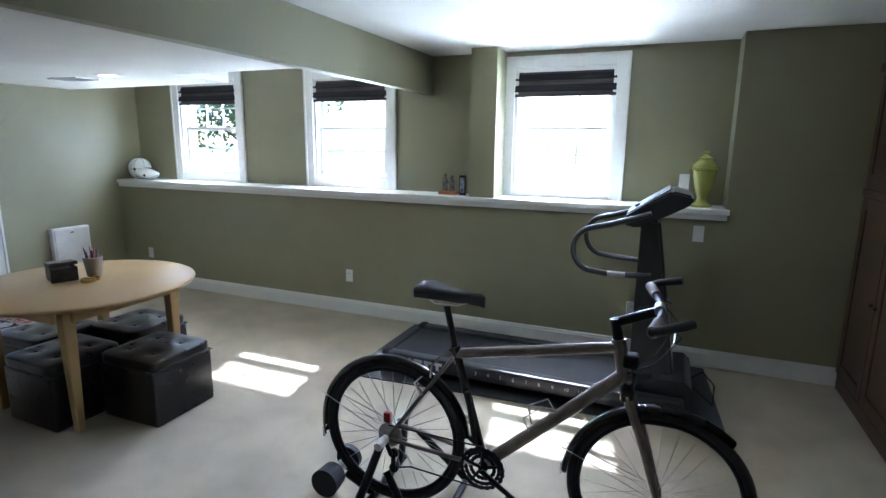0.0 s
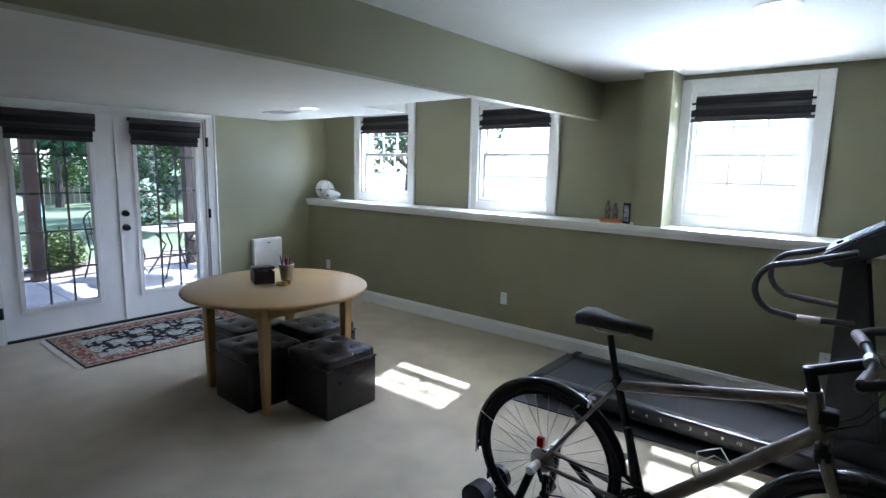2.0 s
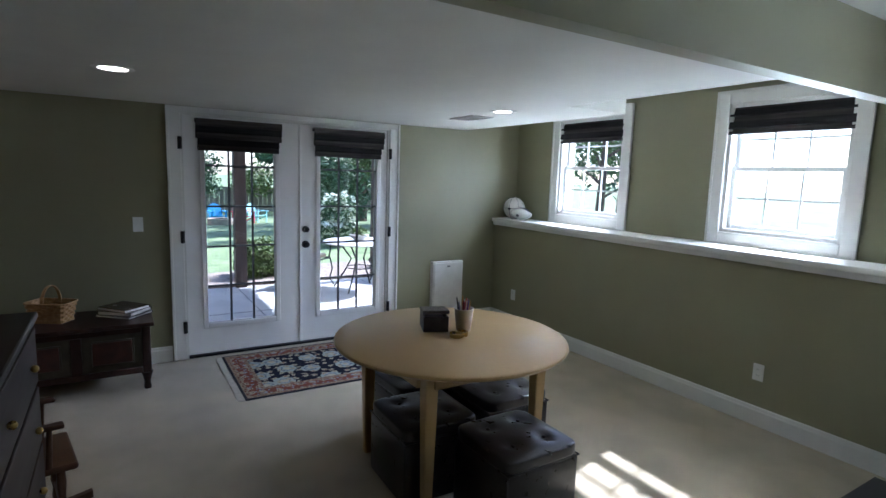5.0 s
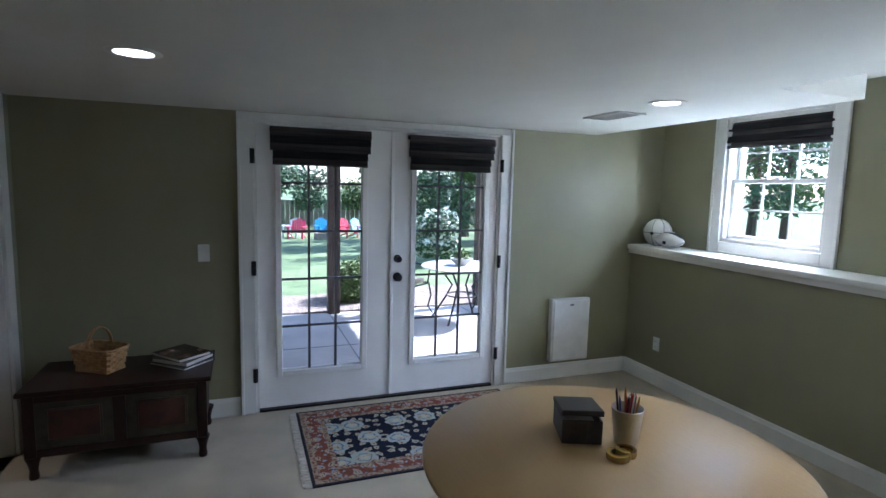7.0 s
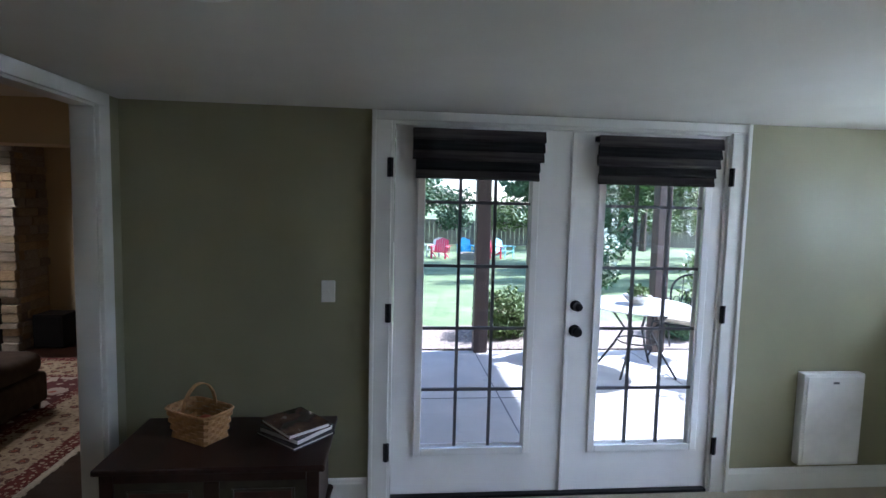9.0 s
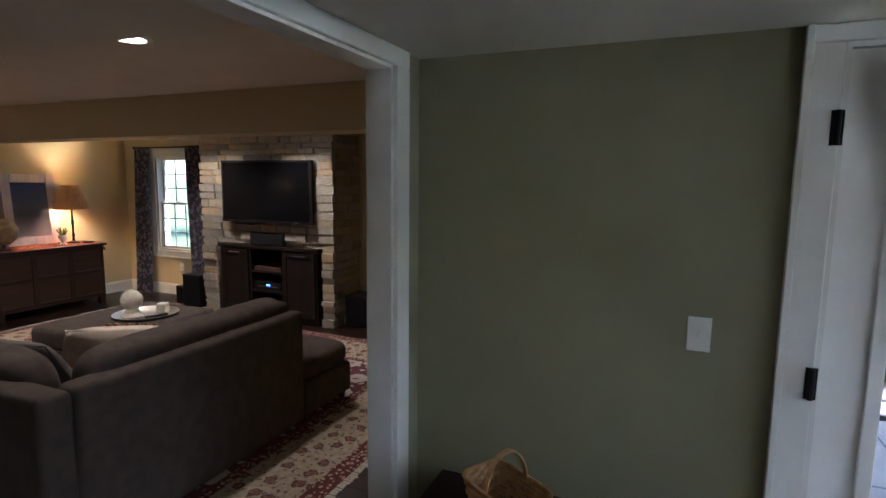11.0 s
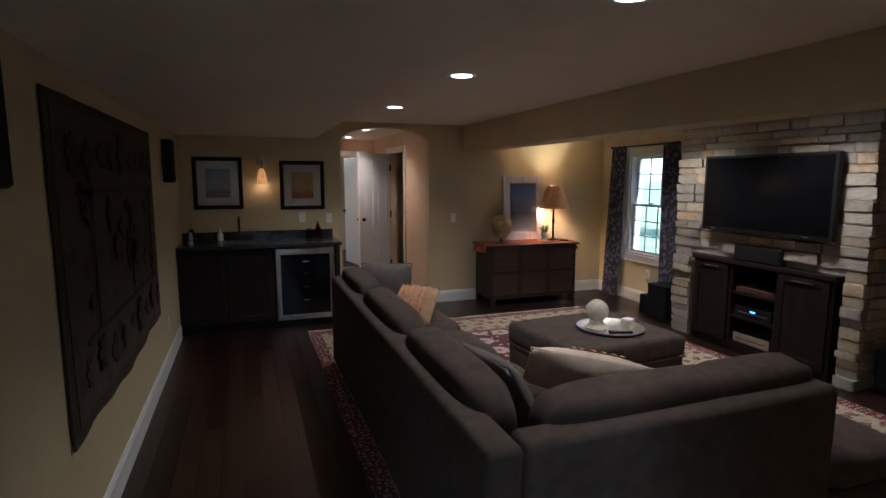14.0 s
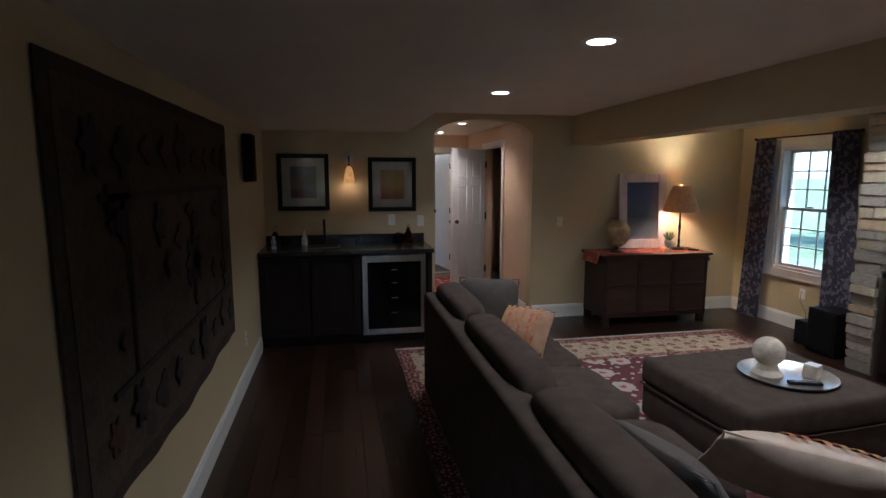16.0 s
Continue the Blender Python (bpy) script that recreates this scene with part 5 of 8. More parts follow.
def bicycle():
    b = thing("bicycle", "black and grey hybrid bicycle with fenders standing in an indoor trainer", "bicycle", (-1.01, 2.71, 0), 2.5)
    rz_, fz = 0.360, 0.330
    fx = 1.082
    bbx, bbz = 0.42, 0.305
    sx, sz = 0.285, 0.785
    hx, hz, hbx, hbz = 0.905, 0.915, 0.938, 0.785
    bike_wheel(b, 0, rz_, rear=True)
    bike_wheel(b, fx, fz)
    fender(b, 0, rz_, 0.350, 8, 192)
    fender(b, fx, fz, 0.350, 48, 176)
    for cx, cz, a in ((0, rz_, 190), (fx, fz, 174)):
        px, pz = cx + 0.355 * math.cos(radians(a)), cz + 0.355 * math.sin(radians(a))
        part("fender_tip", box(px - 0.004, px + 0.003, -0.016, 0.016, pz - 0.03, pz + 0.02, 0.002), PLATE, b, "pale grey fender tip")
    part("seat_tube", tube([(bbx, 0, bbz), (sx, 0, sz)], 0.0165, 12), FRAMEBLACK, b, smooth=True)
    part("down_tube", tube([(bbx, 0, bbz), (hbx, 0, hbz)], 0.026, 12), FRAMEGREY, b, smooth=True)
    part("top_tube", tube([(sx + 0.005, 0, sz - 0.02), (hx + 0.008, 0, hz - 0.030)], 0.0205, 12), FRAMEGREY, b, smooth=True)
    part("head_tube", rod((hbx, 0, hbz - 0.02), (hx, 0, hz), 0.0255, seg=14), FRAMEGREY, b)
    for s in (-1, 1):
        part("chain_stay", tube([(bbx, s * 0.03, bbz), (0.22, s * 0.05, 0.335), (0, s * 0.062, rz_)], 0.0095, 8), FRAMEGREY, b, smooth=True)
        part("seat_stay", tube([(sx - 0.005, s * 0.018, sz - 0.03), (0, s * 0.062, rz_)], 0.008, 8), FRAMEGREY if s < 0 else FRAMEBLACK, b, smooth=True)
        part("fork_blade", tube([(hbx + 0.012, s * 0.05, hbz - 0.06), (1.02, s * 0.055, 0.53), (fx, s * 0.052, fz)], 0.018, 8, r_end=0.013), FRAMEGREY, b, smooth=True)
        part("fender_stay", rod((0.0, s * 0.055, rz_), (-0.345, s * 0.025, 0.50), 0.002, seg=5), STEEL, b)
        part("fender_stay", rod((fx, s * 0.05, fz), (0.73, s * 0.025, 0.46), 0.002, seg=5), STEEL, b)
    part("fork_crown", box(hbx - 0.012, hbx + 0.034, -0.066, 0.066, hbz - 0.085, hbz - 0.035, 0.012), BLACKMETAL, b)
    part("headset_ring", rod((hbx - 0.001, 0, hbz - 0.035), (hbx - 0.004, 0, hbz - 0.012), 0.025, seg=16), CHROME, b)
    part("seat_post", rod((sx, 0, sz - 0.01), (0.243, 0, 0.962), 0.0135, seg=12), BLACKMETAL, b)
    part("seat_clamp", rod((sx + 0.004, 0, sz - 0.022), (sx - 0.004, 0, sz + 0.012), 0.021, seg=12), FRAMEBLACK, b)
    # saddle
    s = bmesh.new()
    rows = [(-0.135, 0.040, 0.012), (-0.12, 0.068, 0.024), (-0.08, 0.078, 0.028), (-0.03, 0.062, 0.022), (0.03, 0.036, 0.014), (0.09, 0.024, 0.010), (0.14, 0.020, 0.006), (0.158, 0.010, -0.002)]
    rings = []
    for x, w, z in rows:
        ring = []
        for k in range(12):
            a = 2 * math.pi * k / 12
            zz = 0.024 * math.sin(a) if math.sin(a) > 0 else 0.056 * math.sin(a) * (0.6 + 0.4 * abs(math.cos(a)))
            dip = -0.010 if abs(math.cos(a)) < 0.3 and math.sin(a) > 0 else 0
            ring.append(s.verts.new((0.245 + x, w * math.cos(a), 1.002 + z + zz * (0.7 + w * 4) + dip)))
        rings.append(ring)
    for p, q in zip(rings, rings[1:]):
        for k in range(12):
            s.faces.new((p[k], p[(k + 1) % 12], q[(k + 1) % 12], q[k]))
    s.faces.new(rings[0][::-1])
    s.faces.new(rings[-1])
    part("saddle", s, SADDLE, b, smooth=True)
    for k in (-1, 1):
        part("saddle_rail", tube([(0.16, k * 0.022, 0.995), (0.20, k * 0.02, 0.972), (0.29, k * 0.018, 0.972), (0.36, k * 0.012, 0.995)], 0.0035, 6), STEEL, b)
    # cockpit
    part("steerer", rod((hx, 0, hz), (hx - 0.018, 0, hz + 0.075), 0.019, seg=14), BLACKMETAL, b)
    part("stem", tube([(hx - 0.016, 0, hz + 0.06), (hx + 0.14, 0, hz + 0.125)], 0.018, 10), BLACKMETAL, b, smooth=True)
    part("handlebar", tube([(hx + 0.10, -0.29, hz + 0.135), (hx + 0.125, -0.14, hz + 0.13), (hx + 0.14, 0, hz + 0.125), (hx + 0.125, 0.14, hz + 0.13), (hx + 0.10, 0.29, hz + 0.135)], 0.0125, 10), BLACKMETAL, b, smooth=True)
    for k in (-1, 1):
        part("grip", tube([(hx + 0.122, k * 0.165, hz + 0.131), (hx + 0.10, k * 0.29, hz + 0.135)], 0.019, 12), GRIP, b, smooth=True)
        part("bar_end", tube([(hx + 0.10, k * 0.292, hz + 0.135), (hx + 0.135, k * 0.30, hz + 0.15), (hx + 0.215, k * 0.275, hz + 0.172)], 0.0145, 10), RUBBER, b, "black rubber bar end", True)
        part("brake_lever", tube([(hx + 0.135, k * 0.13, hz + 0.12), (hx + 0.175, k * 0.17, hz + 0.10), (hx + 0.165, k * 0.26, hz + 0.095)], 0.006, 6), CHROME, b, smooth=True)
        part("brake_cable", tube([(hx + 0.14, k * 0.13, hz + 0.12), (hx + 0.20, k * 0.08, hz + 0.06), (hx + 0.13, k * 0.04, hz - 0.06), (hx + 0.04, k * 0.02, hz - 0.12)], 0.0028, 6), RUBBER, b)
    part("bell_clamp", rod((hx + 0.13, -0.03, hz + 0.127), (hx + 0.13, 0.03, hz + 0.127), 0.02, seg=14), STEEL, b)
    lamp = part("headlamp", box(hx + 0.02, hx + 0.075, -0.03, 0.03, hz - 0.10, hz - 0.05, 0.01), BLACKMETAL, b)
    # drive
    for rr, yy in ((0.092, -0.045), (0.076, -0.040), (0.055, -0.035)):
        ring = bmesh.new()
        n = 44
        out = [(bbx + (rr + (0.004 if i % 2 else -0.001)) * math.cos(2 * math.pi * i / n), bbz + (rr + (0.004 if i % 2 else -0.001)) * math.sin(2 * math.pi * i / n)) for i in range(n)]
        inn = [(bbx + (rr - 0.013) * math.cos(2 * math.pi * i / n), bbz + (rr - 0.013) * math.sin(2 * math.pi * i / n)) for i in range(n)]
        for y2 in (yy, yy - 0.003):
            o = [ring.verts.new((x, y2, z)) for x, z in out]
            q = [ring.verts.new((x, y2, z)) for x, z in inn]
            for i in range(n):
                j = (i + 1) % n
                ring.faces.new((o[i], o[j], q[j], q[i]))
        part("chainring", ring, BLACKMETAL, b)
    spd = bmesh.new()
    for i in range(5):
        a = 2 * math.pi * i / 5 + 0.3
        rod((bbx, -0.042, bbz), (bbx + 0.08 * math.cos(a), -0.042, bbz + 0.08 * math.sin(a)), 0.008, 0.006, 6, bm=spd)
    part("crank_spider", spd, BLACKMETAL, b)
    ca = radians(-32)
    ex, ez = 0.17 * math.cos(ca), 0.17 * math.sin(ca)
    for s, y in ((1, -0.062), (-1, 0.062)):
        part("crank_arm", tube([(bbx, y, bbz), (bbx + s * ex, y * 1.15, bbz + s * ez)], 0.0105, 8), BLACKMETAL, b)
        pd = bmesh.new()
        y0, y1 = sorted((y * 1.25, y * 1.25 + (-0.09 if y < 0 else 0.09)))
        px, pz = bbx + s * ex, bbz + s * ez
        for dx in (-0.04, 0.028):
            box(px + dx, px + dx + 0.012, y0, y1, pz - 0.012, pz + 0.012, 0.003, bm=pd)
        for yy in (y0, y1 - 0.01):
            box(px - 0.0275, px + 0.0275, yy, yy + 0.01, pz - 0.011, pz + 0.011, bm=pd)
        rod((px, y0, pz), (px, y1, pz), 0.008, seg=8, bm=pd)
        part("pedal", pd, CHROME, b, "silver cage pedal")
    part("bottom_bracket", rod((bbx, -0.036, bbz), (bbx, 0.036, bbz), 0.022, seg=16), FRAMEBLACK, b)
    part("chain", tube([(bbx, -0.042, bbz + 0.094), (0.0, -0.042, rz_ + 0.05)], 0.0035, 6), BLACKMETAL, b)
    part("chain", tube([(bbx, -0.042, bbz - 0.094), (0.10, -0.042, 0.235), (0.03, -0.042, 0.215)], 0.0035, 6), BLACKMETAL, b)
    der = rod((0.005, -0.075, rz_ - 0.02), (0.02, -0.065, 0.285), 0.010, seg=8)
    for z in (0.285, 0.215):
        rod((0.024, -0.050, z), (0.024, -0.036, z), 0.021, seg=14, bm=der)
    box(0.014, 0.034, -0.054, -0.050, 0.205, 0.295, bm=der)
    part("derailleur", der, BLACKMETAL, b)
    part("bottle_cage", tube([(0.60, -0.03, 0.50), (0.58, -0.045, 0.56), (0.65, -0.045, 0.62), (0.70, -0.03, 0.60), (0.66, 0.03, 0.62), (0.58, 0.045, 0.57), (0.60, 0.03, 0.50)], 0.003, 6), STEEL, b)
    part("rear_reflector", box(-0.02, 0.012, -0.055, -0.035, 0.425, 0.47, 0.004), material("red_reflector", (0.35, 0.01, 0.01), 0.2), b, "red reflector")
    part("brake_caliper", tube([(0.155, -0.045, 0.58), (0.12, -0.045, 0.63), (0.16, 0, 0.66), (0.12, 0.045, 0.63), (0.155, 0.045, 0.58)], 0.007, 6), CHROME, b)
    part("pump", rod((bbx - 0.035, -0.028, 0.40), (0.345, -0.028, 0.62), 0.012, seg=10), RUBBER, b)
    part("tail_light_bracket", tube([(0.265, 0.0, 0.78), (0.235, -0.03, 0.76), (0.20, -0.05, 0.72), (0.19, -0.04, 0.66)], 0.005, 6), CHROME, b)
    return b


bicycle()
tr = thing("bike_trainer", "black steel indoor bike trainer holding the rear wheel", "bike trainer", (-1.01, 2.71, 0), 2.5)
for s in (-1, 1):
    part("upright", tube([(-0.10, s * 0.28, 0.02), (-0.04, s * 0.20, 0.20), (0.0, s * 0.12, 0.365)], 0.018, 10), BLACKMETAL, tr, smooth=True)
    part("front_leg", tube([(0.26, s * 0.26, 0.02), (0.05, s * 0.17, 0.28)], 0.016, 10), BLACKMETAL, tr, smooth=True)
    part("clamp", rod((0, s * 0.075, 0.365), (0, s * 0.15, 0.365), 0.018, seg=12), STEEL, tr)
part("floor_bar", tube([(-0.10, -0.33, 0.02), (-0.10, 0.33, 0.02)], 0.018, 10), BLACKMETAL, tr)
part("floor_bar", tube([(0.26, -0.27, 0.02), (0.26, 0.27, 0.02)], 0.016, 10), BLACKMETAL, tr)
part("roller_arm", tube([(-0.10, 0.0, 0.03), (-0.24, 0.0, 0.10)], 0.02, 8), BLACKMETAL, tr)
part("roller", rod((-0.27, -0.05, 0.125), (-0.27, 0.05, 0.125), 0.025, seg=16), STEEL, tr)
part("flywheel", rod((-0.27, 0.06, 0.125), (-0.27, 0.09, 0.125), 0.06, seg=24), BLACKMETAL, tr)
part("resistance_unit", rod((-0.27, -0.145, 0.125), (-0.27, -0.06, 0.125), 0.065, 0.058, 20), RUBBER, tr)
part("adjust_knob", rod((-0.33, 0.0, 0.06), (-0.37, 0.0, 0.05), 0.025, seg=8), RUBBER, tr)

# ---- the den: bar ----
BARWOOD = wood("black_brown_bar_wood", (0.016, 0.010, 0.008), (0.009, 0.006, 0.005), 0.5, "z", 0.0, 5, 0.2)
GRANITE = material("black_granite", (0.028, 0.026, 0.026), 0.18, 0, (0.012, 0.011, 0.011), 60, 8, 0.03, 200)
BLACKGLASS = material("black_glass", (0.004, 0.004, 0.005), 0.14, spec=0.22)
bw = [(-3.632, -4.10), (-4.10, -4.575)]
for a, b in bw:
    c = thing("bar_cabinet", "black-brown wooden bar base cabinet with a panelled door", "cabinet", ((a + b) / 2, -5.615, 0), group="bar cabinets")
    w = (a - b) / 2
    part("carcass", box(-w + 0.001, w - 0.001, -0.31, 0.29, 0.09, 0.899), BARWOOD, c)
    part("toe_kick", box(-w + 0.001, w - 0.001, -0.31, 0.23, 0.0, 0.0895), BARWOOD, c)
    d = bmesh.new()
    for x0, x1, za, zb in ((-w + 0.006, -w + 0.07, 0.11, 0.88), (w - 0.07, w - 0.006, 0.11, 0.88), (-w + 0.0705, w - 0.0705, 0.11, 0.175), (-w + 0.0705, w - 0.0705, 0.815, 0.88)):
        box(x0, x1, 0.2905, 0.312, za, zb, 0.003, bm=d)
    dr = part("cabinet_door", d, BARWOOD, c)
    part("door_panel", box(-w + 0.071, w - 0.071, 0.2905, 0.302, 0.176, 0.814, 0.002), BARWOOD, dr)
    part("handle", tube([(w - 0.04, 0.313, 0.72), (w - 0.04, 0.335, 0.73), (w - 0.04, 0.335, 0.80), (w - 0.04, 0.313, 0.81)], 0.004, 6), BLACKMETAL, dr)
ep = thing("bar_end_panel", "black-brown wooden end panel of the bar", "panel", (-5.255, -5.615, 0))
part("panel", box(-0.022, 0.022, -0.31, 0.30, 0.0, 0.899, 0.002), BARWOOD, ep)
wf = thing("wine_fridge", "built-in wine fridge with a stainless steel framed glass door", "wine fridge", (-4.90, -5.615, 0))
part("body", box(-0.315, 0.315, -0.30, 0.27, 0.09, 0.895), BLACKMETAL, wf)
part("toe_grille", box(-0.315, 0.315, -0.30, 0.25, 0.0, 0.0895), BLACKMETAL, wf)
fd = bmesh.new()
for x0, x1, za, zb in ((-0.31, -0.262, 0.095, 0.885), (0.262, 0.31, 0.095, 0.885), (-0.2615, 0.2615, 0.095, 0.145), (-0.2615, 0.2615, 0.815, 0.885)):
    box(x0, x1, 0.2705, 0.325, za, zb, 0.004, bm=fd)
door = part("door_frame", fd, STEEL, wf, "brushed stainless steel door frame")
part("door_glass", box(-0.2615, 0.2615, 0.29, 0.30, 0.1455, 0.8145), BLACKGLASS, door)
for z in (0.30, 0.45, 0.60, 0.73):
    part("rack_front", box(-0.03, 0.03, 0.3005, 0.304, z, z + 0.006), STEEL, door)
ct = thing("bar_countertop", "black polished granite bar top with a backsplash", "countertop", (-4.45, -5.6, 0.90))
ctm = bmesh.new()
box(-0.84, 0.815, -0.327, 0.345, 0.0005, 0.038, 0.004, bm=ctm)
part("slab", ctm, GRANITE, ct)
part("backsplash", box(-0.84, 0.815, -0.3275, -0.305, 0.0385, 0.125, 0.002), GRANITE, ct)
part("sink_basin", box(0.06, 0.38, -0.16, 0.10, 0.0385, 0.042, 0.002), STEEL, ct, "stainless sink rim")
part("sink_bowl", box(0.08, 0.36, -0.14, 0.08, 0.0425, 0.0435), BLACKMETAL, ct)
fa = thing("bar_faucet", "dark bronze bar faucet on the granite top", "faucet", (-4.23, -5.84, 0.9385))
part("spout", tube([(0, 0, 0), (0, 0, 0.20), (0, 0.02, 0.245), (0, 0.06, 0.255), (0, 0.09, 0.235), (0, 0.092, 0.20)], 0.012, 10), BLACKMETAL, fa, smooth=True)
part("base", rod((0, 0, 0), (0, 0, 0.03), 0.024, 0.018, 16), BLACKMETAL, fa)
part("lever", rod((0.012, 0, 0.06), (0.06, 0.01, 0.085), 0.005), BLACKMETAL, fa)
CLEAR = glass("clear_glassware", (0.9, 0.93, 0.93))
AMBER = glass("red_brown_glass", (0.45, 0.10, 0.06))


def bottle(name, at, prof, mat, label, cap=None):
    b = thing(name, label, "bottle", at)
    part("bottle_body", lathe(prof, 20), mat, b, smooth=True)
    top = prof[-1]
    part("stopper", lathe([(top[0] * 1.1, top[1] + 0.0005), (top[0] * 1.2, top[1] + 0.015), (0.002, top[1] + 0.022)], 14), cap or BLACKMETAL, b)
    return b


bottle("soap_bottle", (-4.03, -5.80, 0.9385), [(0.03, 0), (0.032, 0.01), (0.030, 0.07), (0.014, 0.10), (0.010, 0.125)], PLATE, "white soap dispenser bottle on the bar", PLATE)
bottle("decanter", (-5.10, -5.78, 0.9385), [(0.05, 0), (0.052, 0.02), (0.048, 0.09), (0.022, 0.13), (0.016, 0.17)], AMBER, "red-brown glass decanter on the bar", CLEAR)
bottle("dark_bottle", (-5.0, -5.80, 0.9385), [(0.04, 0), (0.042, 0.02), (0.04, 0.06), (0.03, 0.09)], BLACKGLASS, "squat dark bottle on the bar")
bottle("glass_decanter", (-3.74, -5.80, 0.9385), [(0.045, 0), (0.047, 0.02), (0.05, 0.08), (0.02, 0.13), (0.016, 0.18)], CLEAR, "clear glass decanter on the bar", CLEAR)
for gx, gy in ((-3.92, -5.74), (-3.86, -5.82)):
    g = thing("drinking_glass", "clear glass tumbler on the bar", "glass", (gx, gy, 0.9385), group="glasses on the bar")
    part("tumbler", lathe([(0.028, 0), (0.033, 0.09), (0.031, 0.09), (0.026, 0.006)], 18), CLEAR, g, smooth=True)
fgw = thing("figurine", "small white and blue figurine on the bar", "figurine", (-3.755, -5.52, 0.9385))
fgm = lathe([(0.028, 0), (0.03, 0.01), (0.018, 0.04), (0.026, 0.07), (0.016, 0.095), (0.018, 0.115), (0.002, 0.13)], 16)
part("figure", fgm, material("pale_blue_china", (0.55, 0.60, 0.72), 0.25, 0, (0.20, 0.25, 0.50), 30, 4), fgw, smooth=True)

FRAMEBLK = material("black_picture_frame", (0.010, 0.009, 0.009), 0.5, spec=0.15)
MATBOARD = material("white_mat_board", (0.62, 0.61, 0.58), 0.9)


def picture(name, m, w, h, frame_w, mat_w, art, label, frame_mat=None):
    """A framed picture in the x-z plane facing -y, centred."""
    p = thing(name, label, "picture")
    f = bmesh.new()
    fw = frame_w
    for x0, x1, za, zb in ((-w / 2, -w / 2 + fw, -h / 2, h / 2), (w / 2 - fw, w / 2, -h / 2, h / 2), (-w / 2 + fw + 0.0005, w / 2 - fw - 0.0005, h / 2 - fw, h / 2), (-w / 2 + fw + 0.0005, w / 2 - fw - 0.0005, -h / 2, -h / 2 + fw)):
        box(x0, x1, -0.026, -0.001, za, zb, 0.004, bm=f)
    part("frame", f, frame_mat or FRAMEBLK, p)
    if mat_w:
        part("mat_board", box(-w / 2 + fw, w / 2 - fw, -0.014, -0.002, -h / 2 + fw, h / 2 - fw), MATBOARD, p)
    k = fw + mat_w
    part("print", box(-w / 2 + k, w / 2 - k, -0.0165, -0.0145, -h / 2 + k, h / 2 - k), art, p)
    part("glazing", box(-w / 2 + fw, w / 2 - fw, -0.021, -0.019, -h / 2 + fw, h / 2 - fw), GLASS, p)
    p.matrix_world = m
    return p


def art_material(name, bands, scale=9.0):
    """A print in soft horizontal bands; z runs 0 to 1 over the height given by the bands' z values."""
    m = material(name, (0.5, 0.5, 0.5), 0.7)
    nt = m.node_tree
    co = nt.nodes.new("ShaderNodeTexCoord")
    sp = nt.nodes.new("ShaderNodeSeparateXYZ")
    nt.links.new(co.outputs["Generated"], sp.inputs[0])
    nz = nt.nodes.new("ShaderNodeTexNoise")
    nz.inputs["Scale"].default_value = scale
    nt.links.new(co.outputs["Generated"], nz.inputs[0])
    ad = nt.nodes.new("ShaderNodeMath")
    ad.operation = "MULTIPLY_ADD"
    ad.inputs[1].default_value = 0.16
    nt.links.new(nz.outputs[0], ad.inputs[0])
    nt.links.new(sp.outputs["Z"], ad.inputs[2])
    r = nt.nodes.new("ShaderNodeValToRGB")
    e = r.color_ramp
    e.elements[0].position, e.elements[0].color = bands[0][0], (*bands[0][1], 1)
    e.elements[1].position, e.elements[1].color = bands[-1][0], (*bands[-1][1], 1)
    for pos, col in bands[1:-1]:
        e.elements.new(pos).color = (*col, 1)
    nt.links.new(ad.outputs[0], r.inputs[0])
    nt.links.new(r.outputs[0], nt.nodes["Principled BSDF"].inputs["Base Color"])
    return m


SEA = art_material("blue_seascape_print", [(0.1, (0.25, 0.14, 0.12)), (0.28, (0.16, 0.17, 0.24)), (0.4, (0.30, 0.30, 0.30)), (1.05, (0.22, 0.26, 0.36))])
GOLD = art_material("gold_landscape_print", [(0.1, (0.35, 0.10, 0.05)), (0.3, (0.40, 0.20, 0.05)), (0.5, (0.55, 0.33, 0.10)), (1.05, (0.50, 0.36, 0.16))])
picture("framed_print", pose(-4.03, -5.93, 1.575, 0, 0, 180), 0.52, 0.585, 0.045, 0.085, SEA, "black framed blue seascape print with a white mat")
picture("framed_print", pose(-4.95, -5.93, 1.55, 0, 0, 180), 0.51, 0.57, 0.045, 0.085, GOLD, "black framed golden landscape print with a white mat")

AMBERGLOW = material("mottled_amber_glass", (0.75, 0.38, 0.12), 0.3, 0, (0.40, 0.10, 0.03), 22, 4, emit=(1.0, 0.42, 0.10), strength=0.12)
sc = thing("wall_sconce", "lit wall sconce with a mottled amber glass shade", "wall lamp", (-4.497, -5.93, 1.83))
plate = lathe([(0.001, 0), (0.06, 0), (0.062, 0.008), (0.04, 0.018), (0.001, 0.022)], 24)
bmesh.ops.transform(plate, matrix=pose(0, 0.0005, 0, -90, 0, 0), verts=plate.verts)
part("backplate", plate, STEEL, sc, smooth=True)
part("arm", tube([(0, 0.02, 0), (0, 0.08, 0.01), (0, 0.10, -0.02), (0, 0.10, -0.09)], 0.007, 8), BLACKMETAL, sc)
part("shade", lathe([(0.018, -0.09), (0.030, -0.11), (0.048, -0.17), (0.055, -0.23), (0.048, -0.265), (0.042, -0.265), (0.050, -0.23), (0.044, -0.17), (0.016, -0.094)], 24, at=(0, 0.10, 0)), AMBERGLOW, sc, smooth=True)
d = bpy.data.lights.new("sconce_bulb", "POINT")
d.energy, d.color, d.shadow_soft_size = 0.15, (1.0, 0.6, 0.28), 0.03
